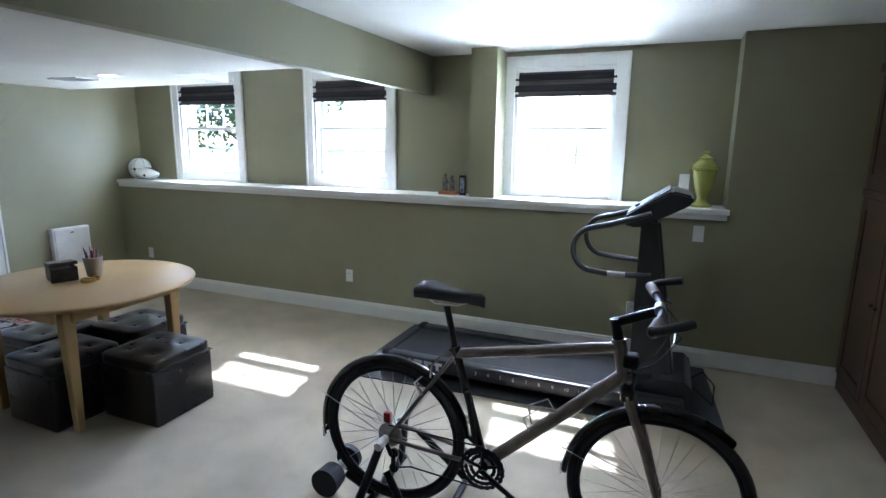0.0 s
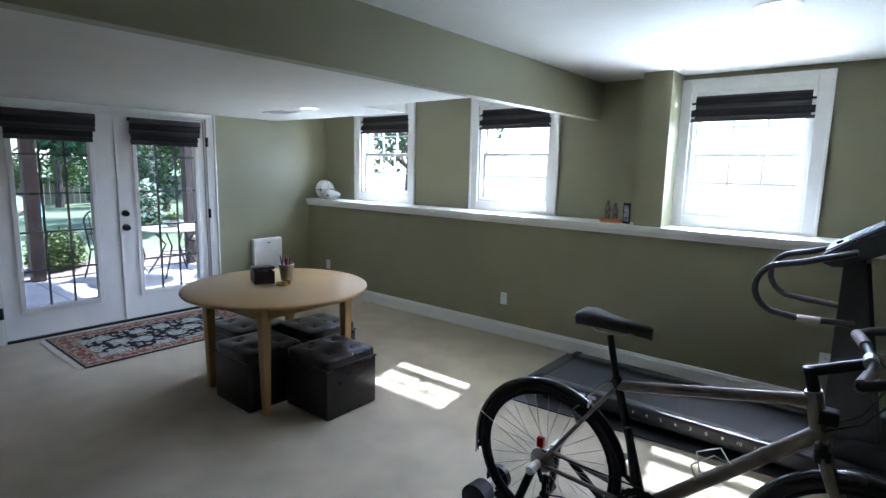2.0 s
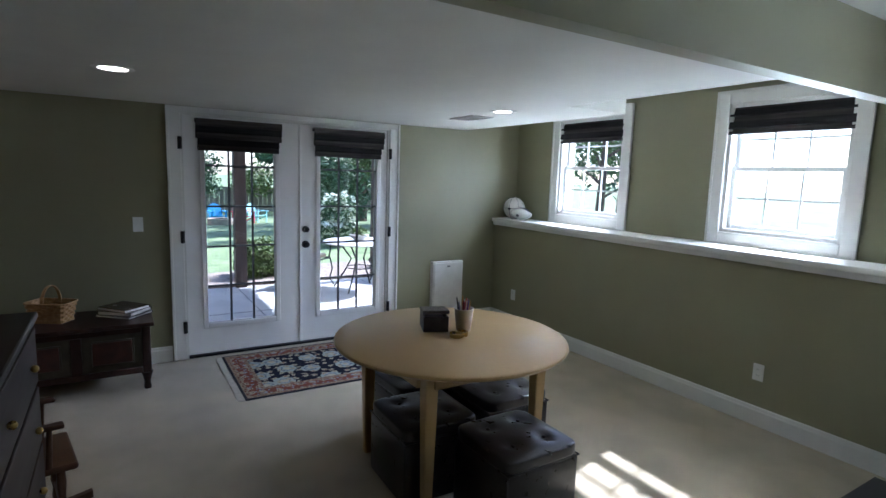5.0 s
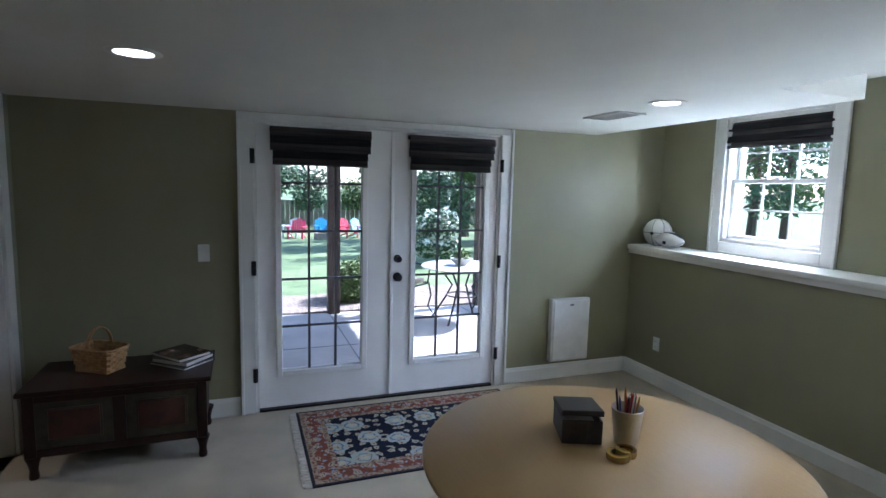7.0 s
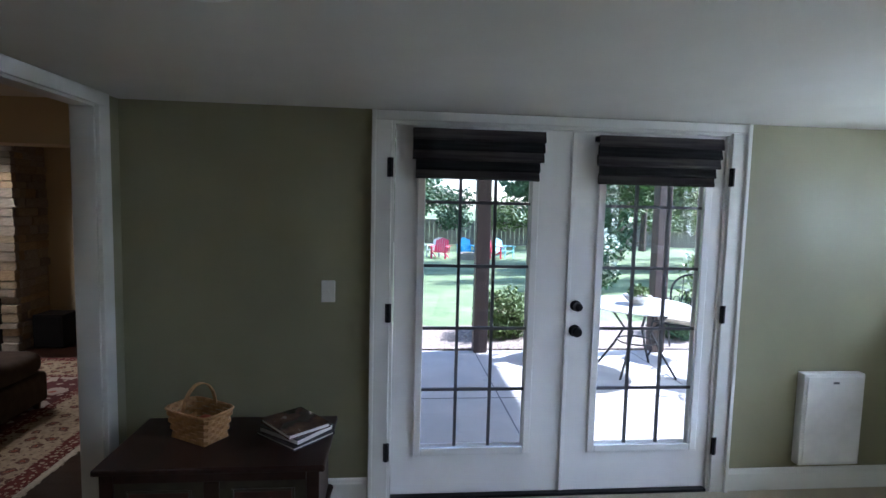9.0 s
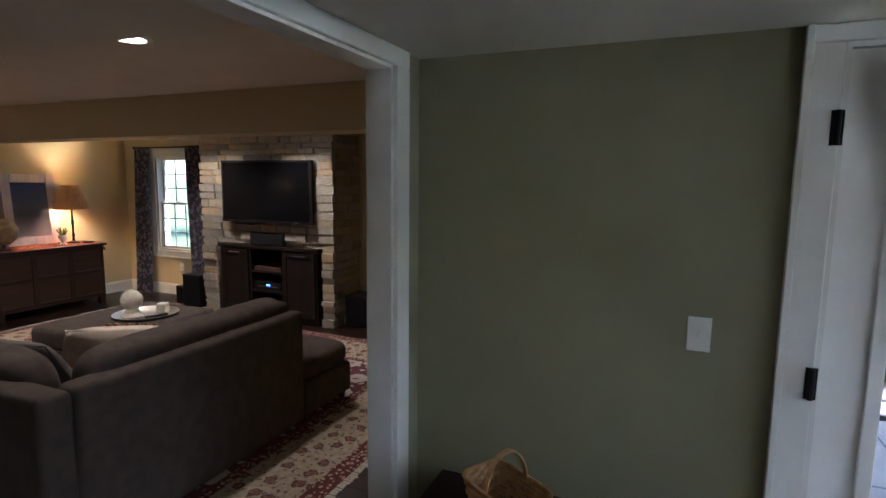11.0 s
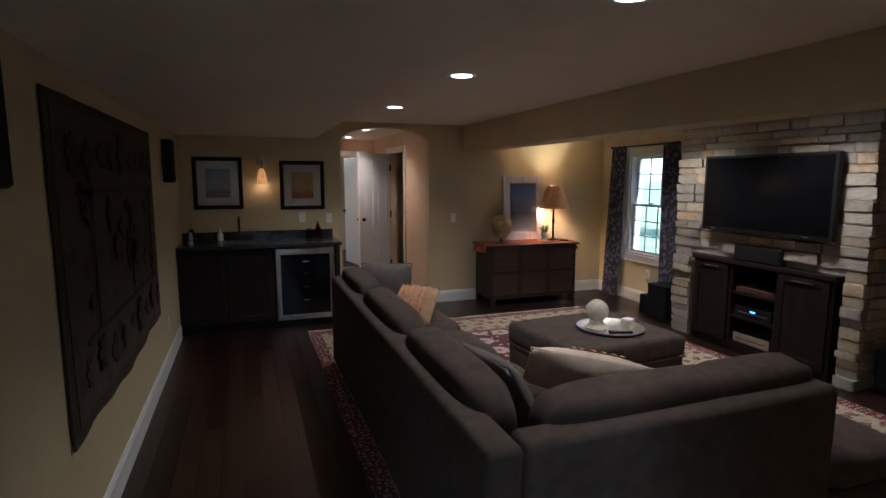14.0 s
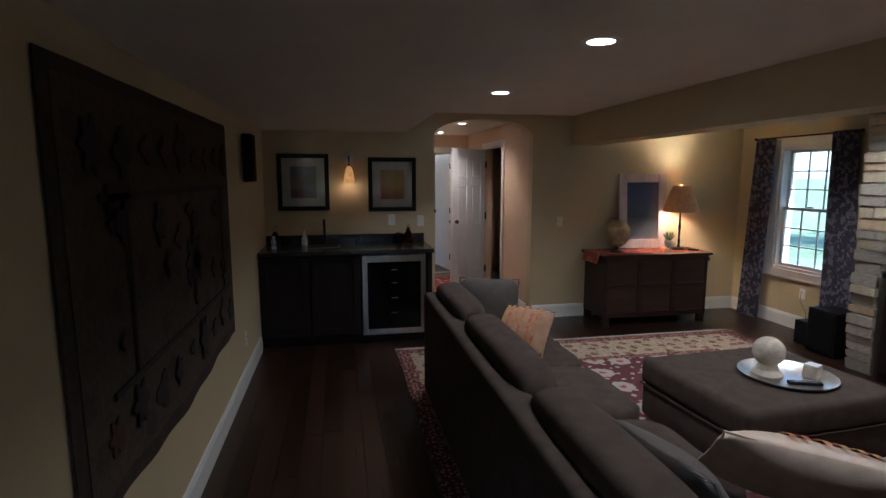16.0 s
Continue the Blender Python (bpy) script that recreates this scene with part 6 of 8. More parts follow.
new("sconce_bulb", d).location = (-4.497, -5.83, 1.55)
wall_plate("wall_outlet", pose(-4.94, -5.93, 1.172, 0, 0, 180), "white electrical outlet above the bar")
wall_plate("light_switch", pose(-5.255, -5.93, 1.158, 0, 0, 180), "white light switch beside the arch", "switch")
wall_plate("light_switch", pose(-6.87, -5.93, 1.12, 0, 0, 180), "white light switch beside the arch", "switch")
wall_plate("wall_outlet", pose(-3.63, -4.5, 0.36, 0, 0, -90), "white electrical outlet low on the wall")
wall_plate("wall_outlet", pose(-9.2, -4.9, 0.40, 0, 0, 90), "white outlet under the den window")

# ---- wall hanging and speakers ----
TAPEDGE = material("dark_tapestry_border", (0.075, 0.058, 0.046), 0.95, 0, (0.055, 0.042, 0.034), 30, 6, 0.6, 300, spec=0.1)
TAPFIELD = woven("brown_tapestry_weave", (0.105, 0.082, 0.063), [((0.070, 0.052, 0.042), 4.0, 0.0, 0.20), ((0.082, 0.062, 0.050), 13.0, 0.06, 0.20)], seed=1.3)
# the pattern lies in the plane of the hanging
nt = TAPFIELD.node_tree
for n in nt.nodes:
    if n.type == "MAPPING":
        n.inputs["Rotation"].default_value = (0, radians(90), radians(0))
tp = thing("wall_tapestry", "large brown woven tapestry with dark floral figures hung on the wall", "tapestry", (-3.632, 0, 0))


def cloth_sheet(y0, y1, z0, z1, x0, th, sag=0.0, n=26, mcount=16, amp=0.006, freq=2.1):
    bm = bmesh.new()
    g = {}
    for i in range(n + 1):
        for j in range(mcount + 1):
            y = y0 + (y1 - y0) * i / n
            k = j / mcount
            zb = z0 + sag * math.sin(i / n * math.pi * 2.6 + 0.4)
            z = zb + (z1 - zb) * k
            x = x0 - amp * (1 + math.sin(y * 2 * math.pi * freq + z * 1.5)) * (1 - 0.6 * k)
            for s, off in ((0, 0.0), (1, -th)):
                g[i, j, s] = bm.verts.new((x + off, y, z))
    for i in range(n):
        for j in range(mcount):
            for s in (0, 1):
                bm.faces.new((g[i, j, s], g[i + 1, j, s], g[i + 1, j + 1, s], g[i, j + 1, s]))
    for i in range(n):
        for j in (0, mcount):
            bm.faces.new((g[i, j, 0], g[i + 1, j, 0], g[i + 1, j, 1], g[i, j, 1]))
    for j in range(mcount):
        for i in (0, n):
            bm.faces.new((g[i, j, 0], g[i, j + 1, 0], g[i, j + 1, 1], g[i, j, 1]))
    return bm


part("border", cloth_sheet(-4.05, -1.74, 0.55, 1.975, -0.004, 0.006, 0.018), TAPEDGE, tp, smooth=True)
part("field", cloth_sheet(-3.99, -1.80, 0.62, 1.925, -0.0115, 0.003, 0.016), TAPFIELD, tp, smooth=True)
MOTIF = material("dark_woven_motif", (0.035, 0.024, 0.022), 0.95, 0, (0.02, 0.014, 0.013), 30, 5, 0.5, 300)
REDMOTIF = material("dull_red_woven_motif", (0.075, 0.028, 0.022), 0.95, 0, (0.04, 0.016, 0.014), 30, 5, 0.5, 300)
rt = random.Random(11)


def motif(y, z, r, petals, mat, squash=1.0):
    bm = bmesh.new()
    n = 36
    vs = []
    for s in (0, 1):
        vs.append([bm.verts.new((-0.0305 + 0.004 * s, y + r * (1 + 0.28 * math.cos(petals * a)) * math.cos(a), z + squash * r * (1 + 0.28 * math.cos(petals * a)) * math.sin(a))) for a in [2 * math.pi * i / n for i in range(n)]])
    bm.faces.new(vs[0])
    bm.faces.new(vs[1][::-1])
    for i in range(n):
        bm.faces.new((vs[0][i], vs[0][(i + 1) % n], vs[1][(i + 1) % n], vs[1][i]))
    part("motif", bm, mat, tp)


motif(-3.05, 1.22, 0.13, 8, MOTIF)
motif(-3.05, 1.22, 0.05, 6, REDMOTIF)
for i in range(9):
    motif(-1.98 - 0.235 * i, 1.74 + rt.uniform(-0.03, 0.03), rt.uniform(0.05, 0.085), rt.choice((3, 4, 5, 7)), rt.choice((MOTIF, MOTIF, REDMOTIF)), rt.uniform(0.9, 1.3))
    motif(-1.98 - 0.235 * i, 0.80 + rt.uniform(-0.03, 0.03), rt.uniform(0.04, 0.075), rt.choice((3, 4, 5, 6)), rt.choice((MOTIF, MOTIF, REDMOTIF)), rt.uniform(0.8, 1.4))
for i in range(16):
    motif(rt.uniform(-3.85, -1.95), rt.uniform(0.98, 1.5), rt.uniform(0.025, 0.055), rt.choice((2, 3, 4, 5)), rt.choice((MOTIF, REDMOTIF)), rt.uniform(0.7, 1.6))
for z in (1.575, 0.93):
    part("stripe", box(-0.0305, -0.0265, -3.85, -2.0, z - 0.012, z + 0.012), MOTIF, tp)
part("stripe", box(-0.0305, -0.0265, -2.25, -2.06, 1.53, 1.62), MOTIF, tp)
for y in (-2.22, -3.72):
    part("stripe", box(-0.030, -0.0265, y - 0.01, y + 0.01, 0.94, 1.56), MOTIF, tp)
SPEAKERBLK = material("black_speaker_cloth", (0.012, 0.012, 0.013), 0.8, 0, (0.008, 0.008, 0.009), 60, 4, 0.5, 500, spec=0.1)


def wall_speaker(at):
    s = thing("wall_speaker", "slim black speaker mounted on the wall", "speaker", at, group="wall speakers")
    part("cabinet", box(-0.09, -0.012, -0.075, 0.075, -0.19, 0.19, 0.008), FRAMEBLK, s)
    part("grille", box(-0.097, -0.0905, -0.068, 0.068, -0.182, 0.182, 0.003), SPEAKERBLK, s)
    part("bracket", box(-0.012, -0.0005, -0.03, 0.03, -0.04, 0.04), BLACKMETAL, s)
    return s


wall_speaker((-3.63, -4.76, 1.785))
wall_speaker((-3.63, -1.10, 1.80))

# ---- sofa additions, ottoman, pillows ----
def loose_pillow(name, m, sx, sz, mat, label, thick=0.19):
    """A stuffed square pillow with pointed corners; it stands on its lower edge in the x-z plane."""
    bm = cushion(sx, thick, sz, 0, 9)
    for v in bm.verts:
        u, w = min(1.0, abs(v.co.x) / (sx / 2)), min(1.0, abs(v.co.z - sz / 2) / (sz / 2))
        v.co.y *= max(0.05, ((1 - u ** 2.2) * (1 - w ** 2.2)) ** 0.55)
        v.co.y += 0.006 * noise.noise(Vector((v.co.x * 7, v.co.z * 7, sx)))
        v.co.x *= 1 - 0.07 * (1 - w * w) * u
        v.co.z = sz / 2 + (v.co.z - sz / 2) * (1 - 0.07 * (1 - u * u) * w)
    p = thing(name, label, "pillow")
    part("pillow_body", bm, mat, p, smooth=True)
    rim = []
    for k in range(48):
        t = k / 12.0
        side, f = int(t), (t - int(t)) * 2 - 1
        bow = 1 - 0.07 * (1 - f * f)
        x, z = ((f, -bow), (bow, f), (-f, bow), (-bow, -f))[side]
        rim.append((x * sx * 0.475, 0.0, sz / 2 + z * sz * 0.475))
    part("piping", tube(rim, 0.005, 5, closed=True), mat, p)
    p.matrix_world = m
    return p


CREAMCLOTH = material("cream_striped_linen", (0.64, 0.54, 0.44), 0.95, 0, (0.53, 0.43, 0.34), 14, 5, 0.5, 300)
GOLDSTRIPE = material("gold_woven_stripe", (0.50, 0.30, 0.10), 0.95, 0, (0.38, 0.20, 0.07), 30, 3, 0.4, 300)
STRIPES = material("orange_red_stripe", (0.42, 0.10, 0.05), 0.95, 0, (0.45, 0.28, 0.12), 30, 3, 0.4, 300)
DARKPILLOW = material("dark_grey_pillow", (0.100, 0.085, 0.075), 0.95, 0, (0.075, 0.064, 0.057), 16, 5, 0.5, 320)


def striped_pillow(m, sx, sz, label, ground=None):
    p = loose_pillow("throw_pillow", m, sx, sz, ground or CREAMCLOTH, label)
    for u in (-0.14, -0.10, -0.05, 0.0, 0.06, 0.10):
        b = bmesh.new()
        rows = []
        for i in range(13):
            z = 0.02 + (sz - 0.04) * i / 12
            w = abs(z - sz / 2) / (sz / 2)
            th = 0.095 * max(0.05, ((1 - (abs(u) / (sx / 2)) ** 2.2) * (1 - w ** 2.2)) ** 0.55) + 0.004
            rows.append([b.verts.new((u + dx, -th - dy, z)) for dx, dy in ((-0.01, 0), (0.01, 0), (0.01, 0.002), (-0.01, 0.002))])
        for p0, p1 in zip(rows, rows[1:]):
            for k in range(4):
                b.faces.new((p0[k], p0[(k + 1) % 4], p1[(k + 1) % 4], p1[k]))
        part("stripe", b, STRIPES if (u * 100) % 2 < 1.2 else GOLDSTRIPE, p)
    return p


striped_pillow(pose(-6.0, -1.78, 0.47, 0, 0, -28) @ pose(0, 0, 0, -46, -8, 0), 0.66, 0.44, "cream linen throw pillow with orange stripes lying on the sofa")
loose_pillow("throw_pillow", pose(-5.52, -1.57, 0.462, 31, 0, 100), 0.46, 0.46, DARKPILLOW, "dark grey throw pillow leaning on the sofa")
loose_pillow("throw_pillow", pose(-5.42, -3.80, 0.462, -16, 0, 160), 0.46, 0.46, DARKPILLOW, "dark grey throw pillow at the sofa's end")
striped_pillow(pose(-5.52, -3.46, 0.462, -48, 0, 140), 0.38, 0.38, "tan throw pillow with orange and gold stripes at the sofa's end",
               material("tan_striped_linen", (0.42, 0.27, 0.17), 0.95, 0, (0.33, 0.20, 0.12), 14, 5, 0.5, 300))

ch = thing("chaise_ottoman", "low grey-brown upholstered ottoman at the end of the sofa", "ottoman", (-6.87, -1.15, 0))
part("base", box(-0.28, 0.28, -0.36, 0.36, 0.06, 0.29, 0.03, 3), SOFA, ch, smooth=True)
part("seat_pad", cushion(0.58, 0.74, 0.17, 0.7, 8, 0.02), SOFA, ch, smooth=True).location.z = 0.285
for sx in (-1, 1):
    for sy in (-1, 1):
        part("foot", rod((sx * 0.23, sy * 0.30, 0), (sx * 0.23, sy * 0.30, 0.065), 0.022, 0.03), DARKWOOD, ch)

co = thing("coffee_ottoman", "large square upholstered grey-brown coffee ottoman", "ottoman", (-6.90, -2.88, 0), 4)
part("base", box(-0.52, 0.52, -0.44, 0.44, 0.06, 0.275, 0.02, 2), SOFA, co, smooth=True)
part("top_pad", box(-0.535, 0.535, -0.455, 0.455, 0.2755, 0.449, 0.045, 4), SOFA, co, smooth=True)
part("piping", tube([(sx * 0.53, sy * 0.45, 0.2755) for sx, sy in ((-1, -1), (1, -1), (1, 1), (-1, 1))], 0.006, 6, closed=True), SOFA, co)
for sx in (-1, 1):
    for sy in (-1, 1):
        part("foot", rod((sx * 0.42, sy * 0.34, 0), (sx * 0.42, sy * 0.34, 0.065), 0.022, 0.03), DARKWOOD, co)
ty = thing("round_tray", "round silver metal tray on the ottoman", "tray", (-7.0, -2.80, 0.450))
part("dish", lathe([(0.001, 0.0), (0.235, 0.0), (0.255, 0.018), (0.262, 0.020), (0.262, 0.023), (0.253, 0.021), (0.232, 0.004), (0.001, 0.004)], 48), STEEL, ty, smooth=True)
SPHERE = material("pale_stone_sphere", (0.60, 0.55, 0.45), 0.7, 0, (0.42, 0.37, 0.29), 18, 6, 0.8, 60)
sp = thing("decorative_sphere", "pale textured stone sphere on a small ring stand", "ornament", (-6.90, -2.84, 0.4545))
part("sphere", ball((0, 0, 0.145), 0.088, 28, 18), SPHERE, sp, smooth=True)
part("stand", lathe([(0.085, 0.0), (0.09, 0.01), (0.055, 0.045), (0.045, 0.07), (0.05, 0.075), (0.06, 0.045), (0.07, 0.0)], 24), SPHERE, sp, smooth=True)
rc = thing("remote_control", "black remote control on the tray", "remote", (-6.99, -2.66, 0.455), 70)
part("body", box(-0.02, 0.02, -0.09, 0.09, 0.0, 0.018, 0.005), FRAMEBLK, rc)
part("keypad", box(-0.014, 0.014, -0.06, 0.07, 0.0185, 0.0195), MUNTIN, rc)
cu = thing("candle_holder", "pale square candle holder on the tray", "candle holder", (-7.12, -2.74, 0.4545), 20)
part("block", box(-0.04, 0.04, -0.04, 0.04, 0.0, 0.075, 0.008), SPHERE, cu)
part("lid_top", box(-0.036, 0.036, -0.036, 0.036, 0.0755, 0.085, 0.004), PLATE, cu)

# ---- den rug ----
DENFIELD = woven("plum_floral_pile", (0.135, 0.052, 0.058), [((0.42, 0.36, 0.33), 3.2, 0.09, 0.30), ((0.30, 0.10, 0.09), 3.2, 0.0, 0.09), ((0.40, 0.34, 0.30), 9, 0.0, 0.17)], seed=3.1)
DENBORDER = woven("cream_floral_pile", (0.46, 0.38, 0.28), [((0.13, 0.07, 0.06), 7, 0.12, 0.25), ((0.24, 0.07, 0.05), 7, 0.0, 0.10), ((0.18, 0.12, 0.10), 17, 0.0, 0.17)], seed=5.5)
DENSTRIPE = woven("plum_stripe_pile", (0.16, 0.05, 0.05), [((0.40, 0.33, 0.26), 26, 0.0, 0.26)], seed=6.5)
rug("area_rug", "large plum and cream oriental rug on the dark wood floor", (-6.66, -2.62, -0.001), 3.56, 4.85, 0,
    [(0.03, DENSTRIPE), (0.09, DENSTRIPE), (0.42, DENBORDER), (0.07, DENSTRIPE)], DENFIELD, FRINGE, "y", 0.05, 150)

# ---- sideboard and what stands on it ----
SBWOOD = wood("dark_brown_sideboard_wood", (0.032, 0.016, 0.011), (0.018, 0.009, 0.007), 0.42, "x", 0.05, 5)
sb = thing("sideboard", "dark brown wooden sideboard with six square panels", "sideboard", (-7.805, -5.645, 0))
part("carcass", box(-0.615, 0.615, -0.255, 0.235, 0.10, 0.765), SBWOOD, sb)
part("top", box(-0.66, 0.66, -0.27, 0.27, 0.7655, 0.795, 0.006), SBWOOD, sb)
ff = bmesh.new()
xs = [-0.615, -0.207, 0.207, 0.615]
for x in xs:
    box(max(-0.615, x - 0.03), min(0.615, x + 0.03), 0.2355, 0.252, 0.10, 0.765, 0.003, bm=ff)
for i in range(3):
    a, b = max(-0.585, xs[i] + 0.0305), min(0.585, xs[i + 1] - 0.0305)
    for za, zb in ((0.10, 0.155), (0.415, 0.465), (0.715, 0.765)):
        box(a, b, 0.2355, 0.252, za, zb, 0.003, bm=ff)
part("front_frame", ff, SBWOOD, sb)
for i in range(3):
    a, b = max(-0.585, xs[i] + 0.031), min(0.585, xs[i + 1] - 0.031)
    for za, zb in ((0.156, 0.414), (0.466, 0.714)):
        part("front_panel", box(a, b, 0.2355, 0.243, za, zb, 0.002), wood("brown_panel_wood", (0.050, 0.026, 0.018), (0.03, 0.016, 0.011), 0.42, "x"), sb)
for sx in (-1, 1):
    for y in (-0.22, 0.21):
        part("leg", box(sx * 0.58 - 0.035, sx * 0.58 + 0.035, y - 0.03, y + 0.03, 0.0, 0.0995, 0.004), SBWOOD, sb)
rn = thing("table_runner", "rust red woven runner across the sideboard", "table runner", (-7.805, -5.65, 0.7955))
RUNCLOTH = woven("rust_runner_weave", (0.28, 0.075, 0.045), [((0.42, 0.22, 0.08), 16, 0.0, 0.22)], seed=8.0)
rm = bmesh.new()
extrude([(-0.695, -0.10), (-0.670, -0.02), (-0.663, 0.004), (0.663, 0.004), (0.670, -0.02), (0.695, -0.10), (0.690, -0.105), (0.664, -0.024), (0.6615, 0.0005), (-0.6615, 0.0005), (-0.664, -0.024), (-0.690, -0.105)], 0.36, "y", -0.17, bm=rm)
part("cloth", rm, RUNCLOTH, rn)
gl = thing("desk_globe", "antique tan globe on a small stand on the sideboard", "globe", (-7.42, -5.62, 0.80))
part("sphere", ball((0, 0, 0.21), 0.148, 32, 20), material("antique_globe_map", (0.42, 0.30, 0.13), 0.35, 0, (0.25, 0.17, 0.08), 7, 8, coat=0.3, mix=(0.45, 0.55)), gl, smooth=True)
part("meridian", tube([(0.136 * math.cos(a), 0, 0.185 + 0.136 * math.sin(a)) for a in [2 * math.pi * i / 40 for i in range(40)]], 0.005, 6, closed=True), BRASS, gl)
part("base", lathe([(0.07, 0.0), (0.072, 0.012), (0.03, 0.02), (0.018, 0.05), (0.02, 0.058)], 24), DARKWOOD, gl, smooth=True)
BULB = material("lamp_bulb", (1, 0.9, 0.7), 0.4, emit=(1.0, 0.72, 0.38), strength=3)
lp = thing("table_lamp", "lit table lamp with a tan bell shade and slender bronze stem", "table lamp", (-8.24, -5.68, 0.80))
part("base", lathe([(0.07, 0.0), (0.072, 0.012), (0.05, 0.022), (0.018, 0.03), (0.014, 0.06)], 24), BLACKMETAL, lp, smooth=True)
part("stem", lathe([(0.012, 0.06), (0.016, 0.10), (0.010, 0.14), (0.012, 0.22), (0.018, 0.26), (0.012, 0.30), (0.009, 0.44), (0.012, 0.47)], 16), BLACKMETAL, lp, smooth=True)
SHADECLOTH = material("tan_lampshade", (0.45, 0.24, 0.10), 0.85, 0, (0.38, 0.19, 0.08), 30, 4, 0.3, 300, emit=(0.9, 0.38, 0.12), strength=0.008)
part("shade", lathe([(0.200, 0.435), (0.170, 0.53), (0.135, 0.63), (0.108, 0.70), (0.092, 0.735), (0.089, 0.733), (0.105, 0.698), (0.132, 0.628), (0.167, 0.528), (0.197, 0.435)], 32, caps=False), SHADECLOTH, lp, smooth=True)
part("finial", ball((0, 0, 0.74), 0.012, 10, 8), BRASS, lp)
part("bulb", ball((0, 0, 0.545), 0.03, 14, 10), BULB, lp)
d = bpy.data.lights.new("table_lamp_bulb", "POINT")
d.energy, d.color, d.shadow_soft_size = 11, (1.0, 0.74, 0.42), 0.035
new("table_lamp_bulb", d).location = (-8.24, -5.68, 1.40)
pl = thing("potted_plant", "small green succulent in a white footed pot on the sideboard", "potted plant", (-8.06, -5.60, 0.80))
part("pot", lathe([(0.035, 0.0), (0.036, 0.008), (0.018, 0.025), (0.022, 0.04), (0.048, 0.075), (0.05, 0.11), (0.044, 0.118), (0.001, 0.112)], 24), MATBOARD, pl, smooth=True)
LEAF = material("plant_leaf_green", (0.10, 0.15, 0.05), 0.5, 0, (0.06, 0.10, 0.03), 20, 4)
rl = random.Random(5)
for i in range(22):
    a, t = rl.uniform(0, 6.28), rl.uniform(0.25, 1.0)
    tip = Vector((0.085 * t * math.cos(a), 0.085 * t * math.sin(a), 0.125 + 0.10 * (1.15 - t * 0.6)))
    part("leaf", rod((0.012 * math.cos(a), 0.012 * math.sin(a), 0.112), tip, 0.008, 0.0015, 6), LEAF, pl)
rc2 = thing("remote_control", "small black remote on the sideboard", "remote", (-8.33, -5.54, 0.80), 60)
part("body", box(-0.022, 0.022, -0.06, 0.06, 0.0, 0.018, 0.005), FRAMEBLK, rc2)
BLUEART = art_material("blue_painted_scene", [(0.05, (0.55, 0.52, 0.58)), (0.28, (0.34, 0.35, 0.44)), (0.48, (0.10, 0.13, 0.20)), (0.62, (0.12, 0.16, 0.30)), (1.05, (0.10, 0.16, 0.36))])
WEATHERED = wood("weathered_lilac_frame", (0.56, 0.51, 0.53), (0.38, 0.33, 0.37), 0.7, "z")
picture("leaning_picture", pose(-7.86, -5.86, 1.235, -4.5, 0, 180), 0.60, 0.86, 0.10, 0.0, BLUEART, "weathered wood framed blue picture leaning on the sideboard", WEATHERED)

# ---- den window, curtains, cords ----
sash_window("window_4", None, pose(-9.1995, -4.95, 0, 0, 0, 90), 0.76, 1.33, 0.62, "white painted double-hung den window with grilles", (3, 3), 3)
CURTAIN = material("dark_patterned_curtain", (0.21, 0.19, 0.225), 0.9, 0, (0.075, 0.066, 0.085), 20, 3, 0.4, 200, mix=(0.50, 0.56), spec=0.1)


def curtain(at, w_top, w_bot, h, drift=0.0):
    c = thing("window_curtain", "dark patterned curtain panel hanging to the floor", "curtain", at, group="den curtains")
    bm = bmesh.new()
    n, mrows = 44, 12
    g = {}
    for i in range(n + 1):
        for j in range(mrows + 1):
            k = j / mrows
            w = w_bot + (w_top - w_bot) * k
            y = (i / n - 0.5) * w + drift * (1 - k)
            x = 0.035 * math.sin(i / n * math.pi * 11 + k) * (0.7 + 0.3 * (1 - k)) + 0.06
            for s in (0, 1):
                g[i, j, s] = bm.verts.new((x + 0.003 * s, y, 0.01 + (h - 0.01) * k))
    for s in (0, 1):
        for i in range(n):
            for j in range(mrows):
                bm.faces.new((g[i, j, s], g[i + 1, j, s], g[i + 1, j + 1, s], g[i, j + 1, s]))
    for i in (0, n):
        for j in range(mrows):
            bm.faces.new((g[i, j, 0], g[i, j + 1, 0], g[i, j + 1, 1], g[i, j, 1]))
    for j in (0, mrows):
        for i in range(n):
            bm.faces.new((g[i, j, 0], g[i + 1, j, 0], g[i + 1, j, 1], g[i, j, 1]))
    part("cloth", bm, CURTAIN, c, smooth=True)
    return c


curtain((-9.17, -5.46, 0), 0.24, 0.30, 2.05, -0.08)
curtain((-9.17, -4.50, 0), 0.24, 0.36, 2.07, 0.10)
curtain((-9.17, -1.32, 0), 0.26, 0.34, 2.07, -0.06)
for a, b in ((-5.62, -4.34), (-1.5, -0.3)):
    cr = thing("curtain_rod", "thin dark metal curtain rod over the window", "curtain rod", (-9.11, 0, 2.055))
    part("rod", rod((0, a, 0), (0, b, 0), 0.009, seg=10), BLACKMETAL, cr)
    for y in (a, b):
        part("finial", ball((0, y, 0), 0.018, 10, 8), BLACKMETAL, cr)
        part("bracket", rod((-0.088, y + (0.06 if y == a else -0.06), 0), (0, y + (0.06 if y == a else -0.06), 0), 0.006), BLACKMETAL, cr)
cd = thing("power_cord", "thin tan power cord hanging from the outlet", "power cord", (-9.19, -4.9, 0))
part("cord", tube([(0.01, 0, 0.42), (0.04, 0.03, 0.33), (0.03, 0.10, 0.22), (0.05, 0.13, 0.10), (0.06, 0.20, 0.006), (0.10, 0.45, 0.006)], 0.005, 6), GRIP, cd)
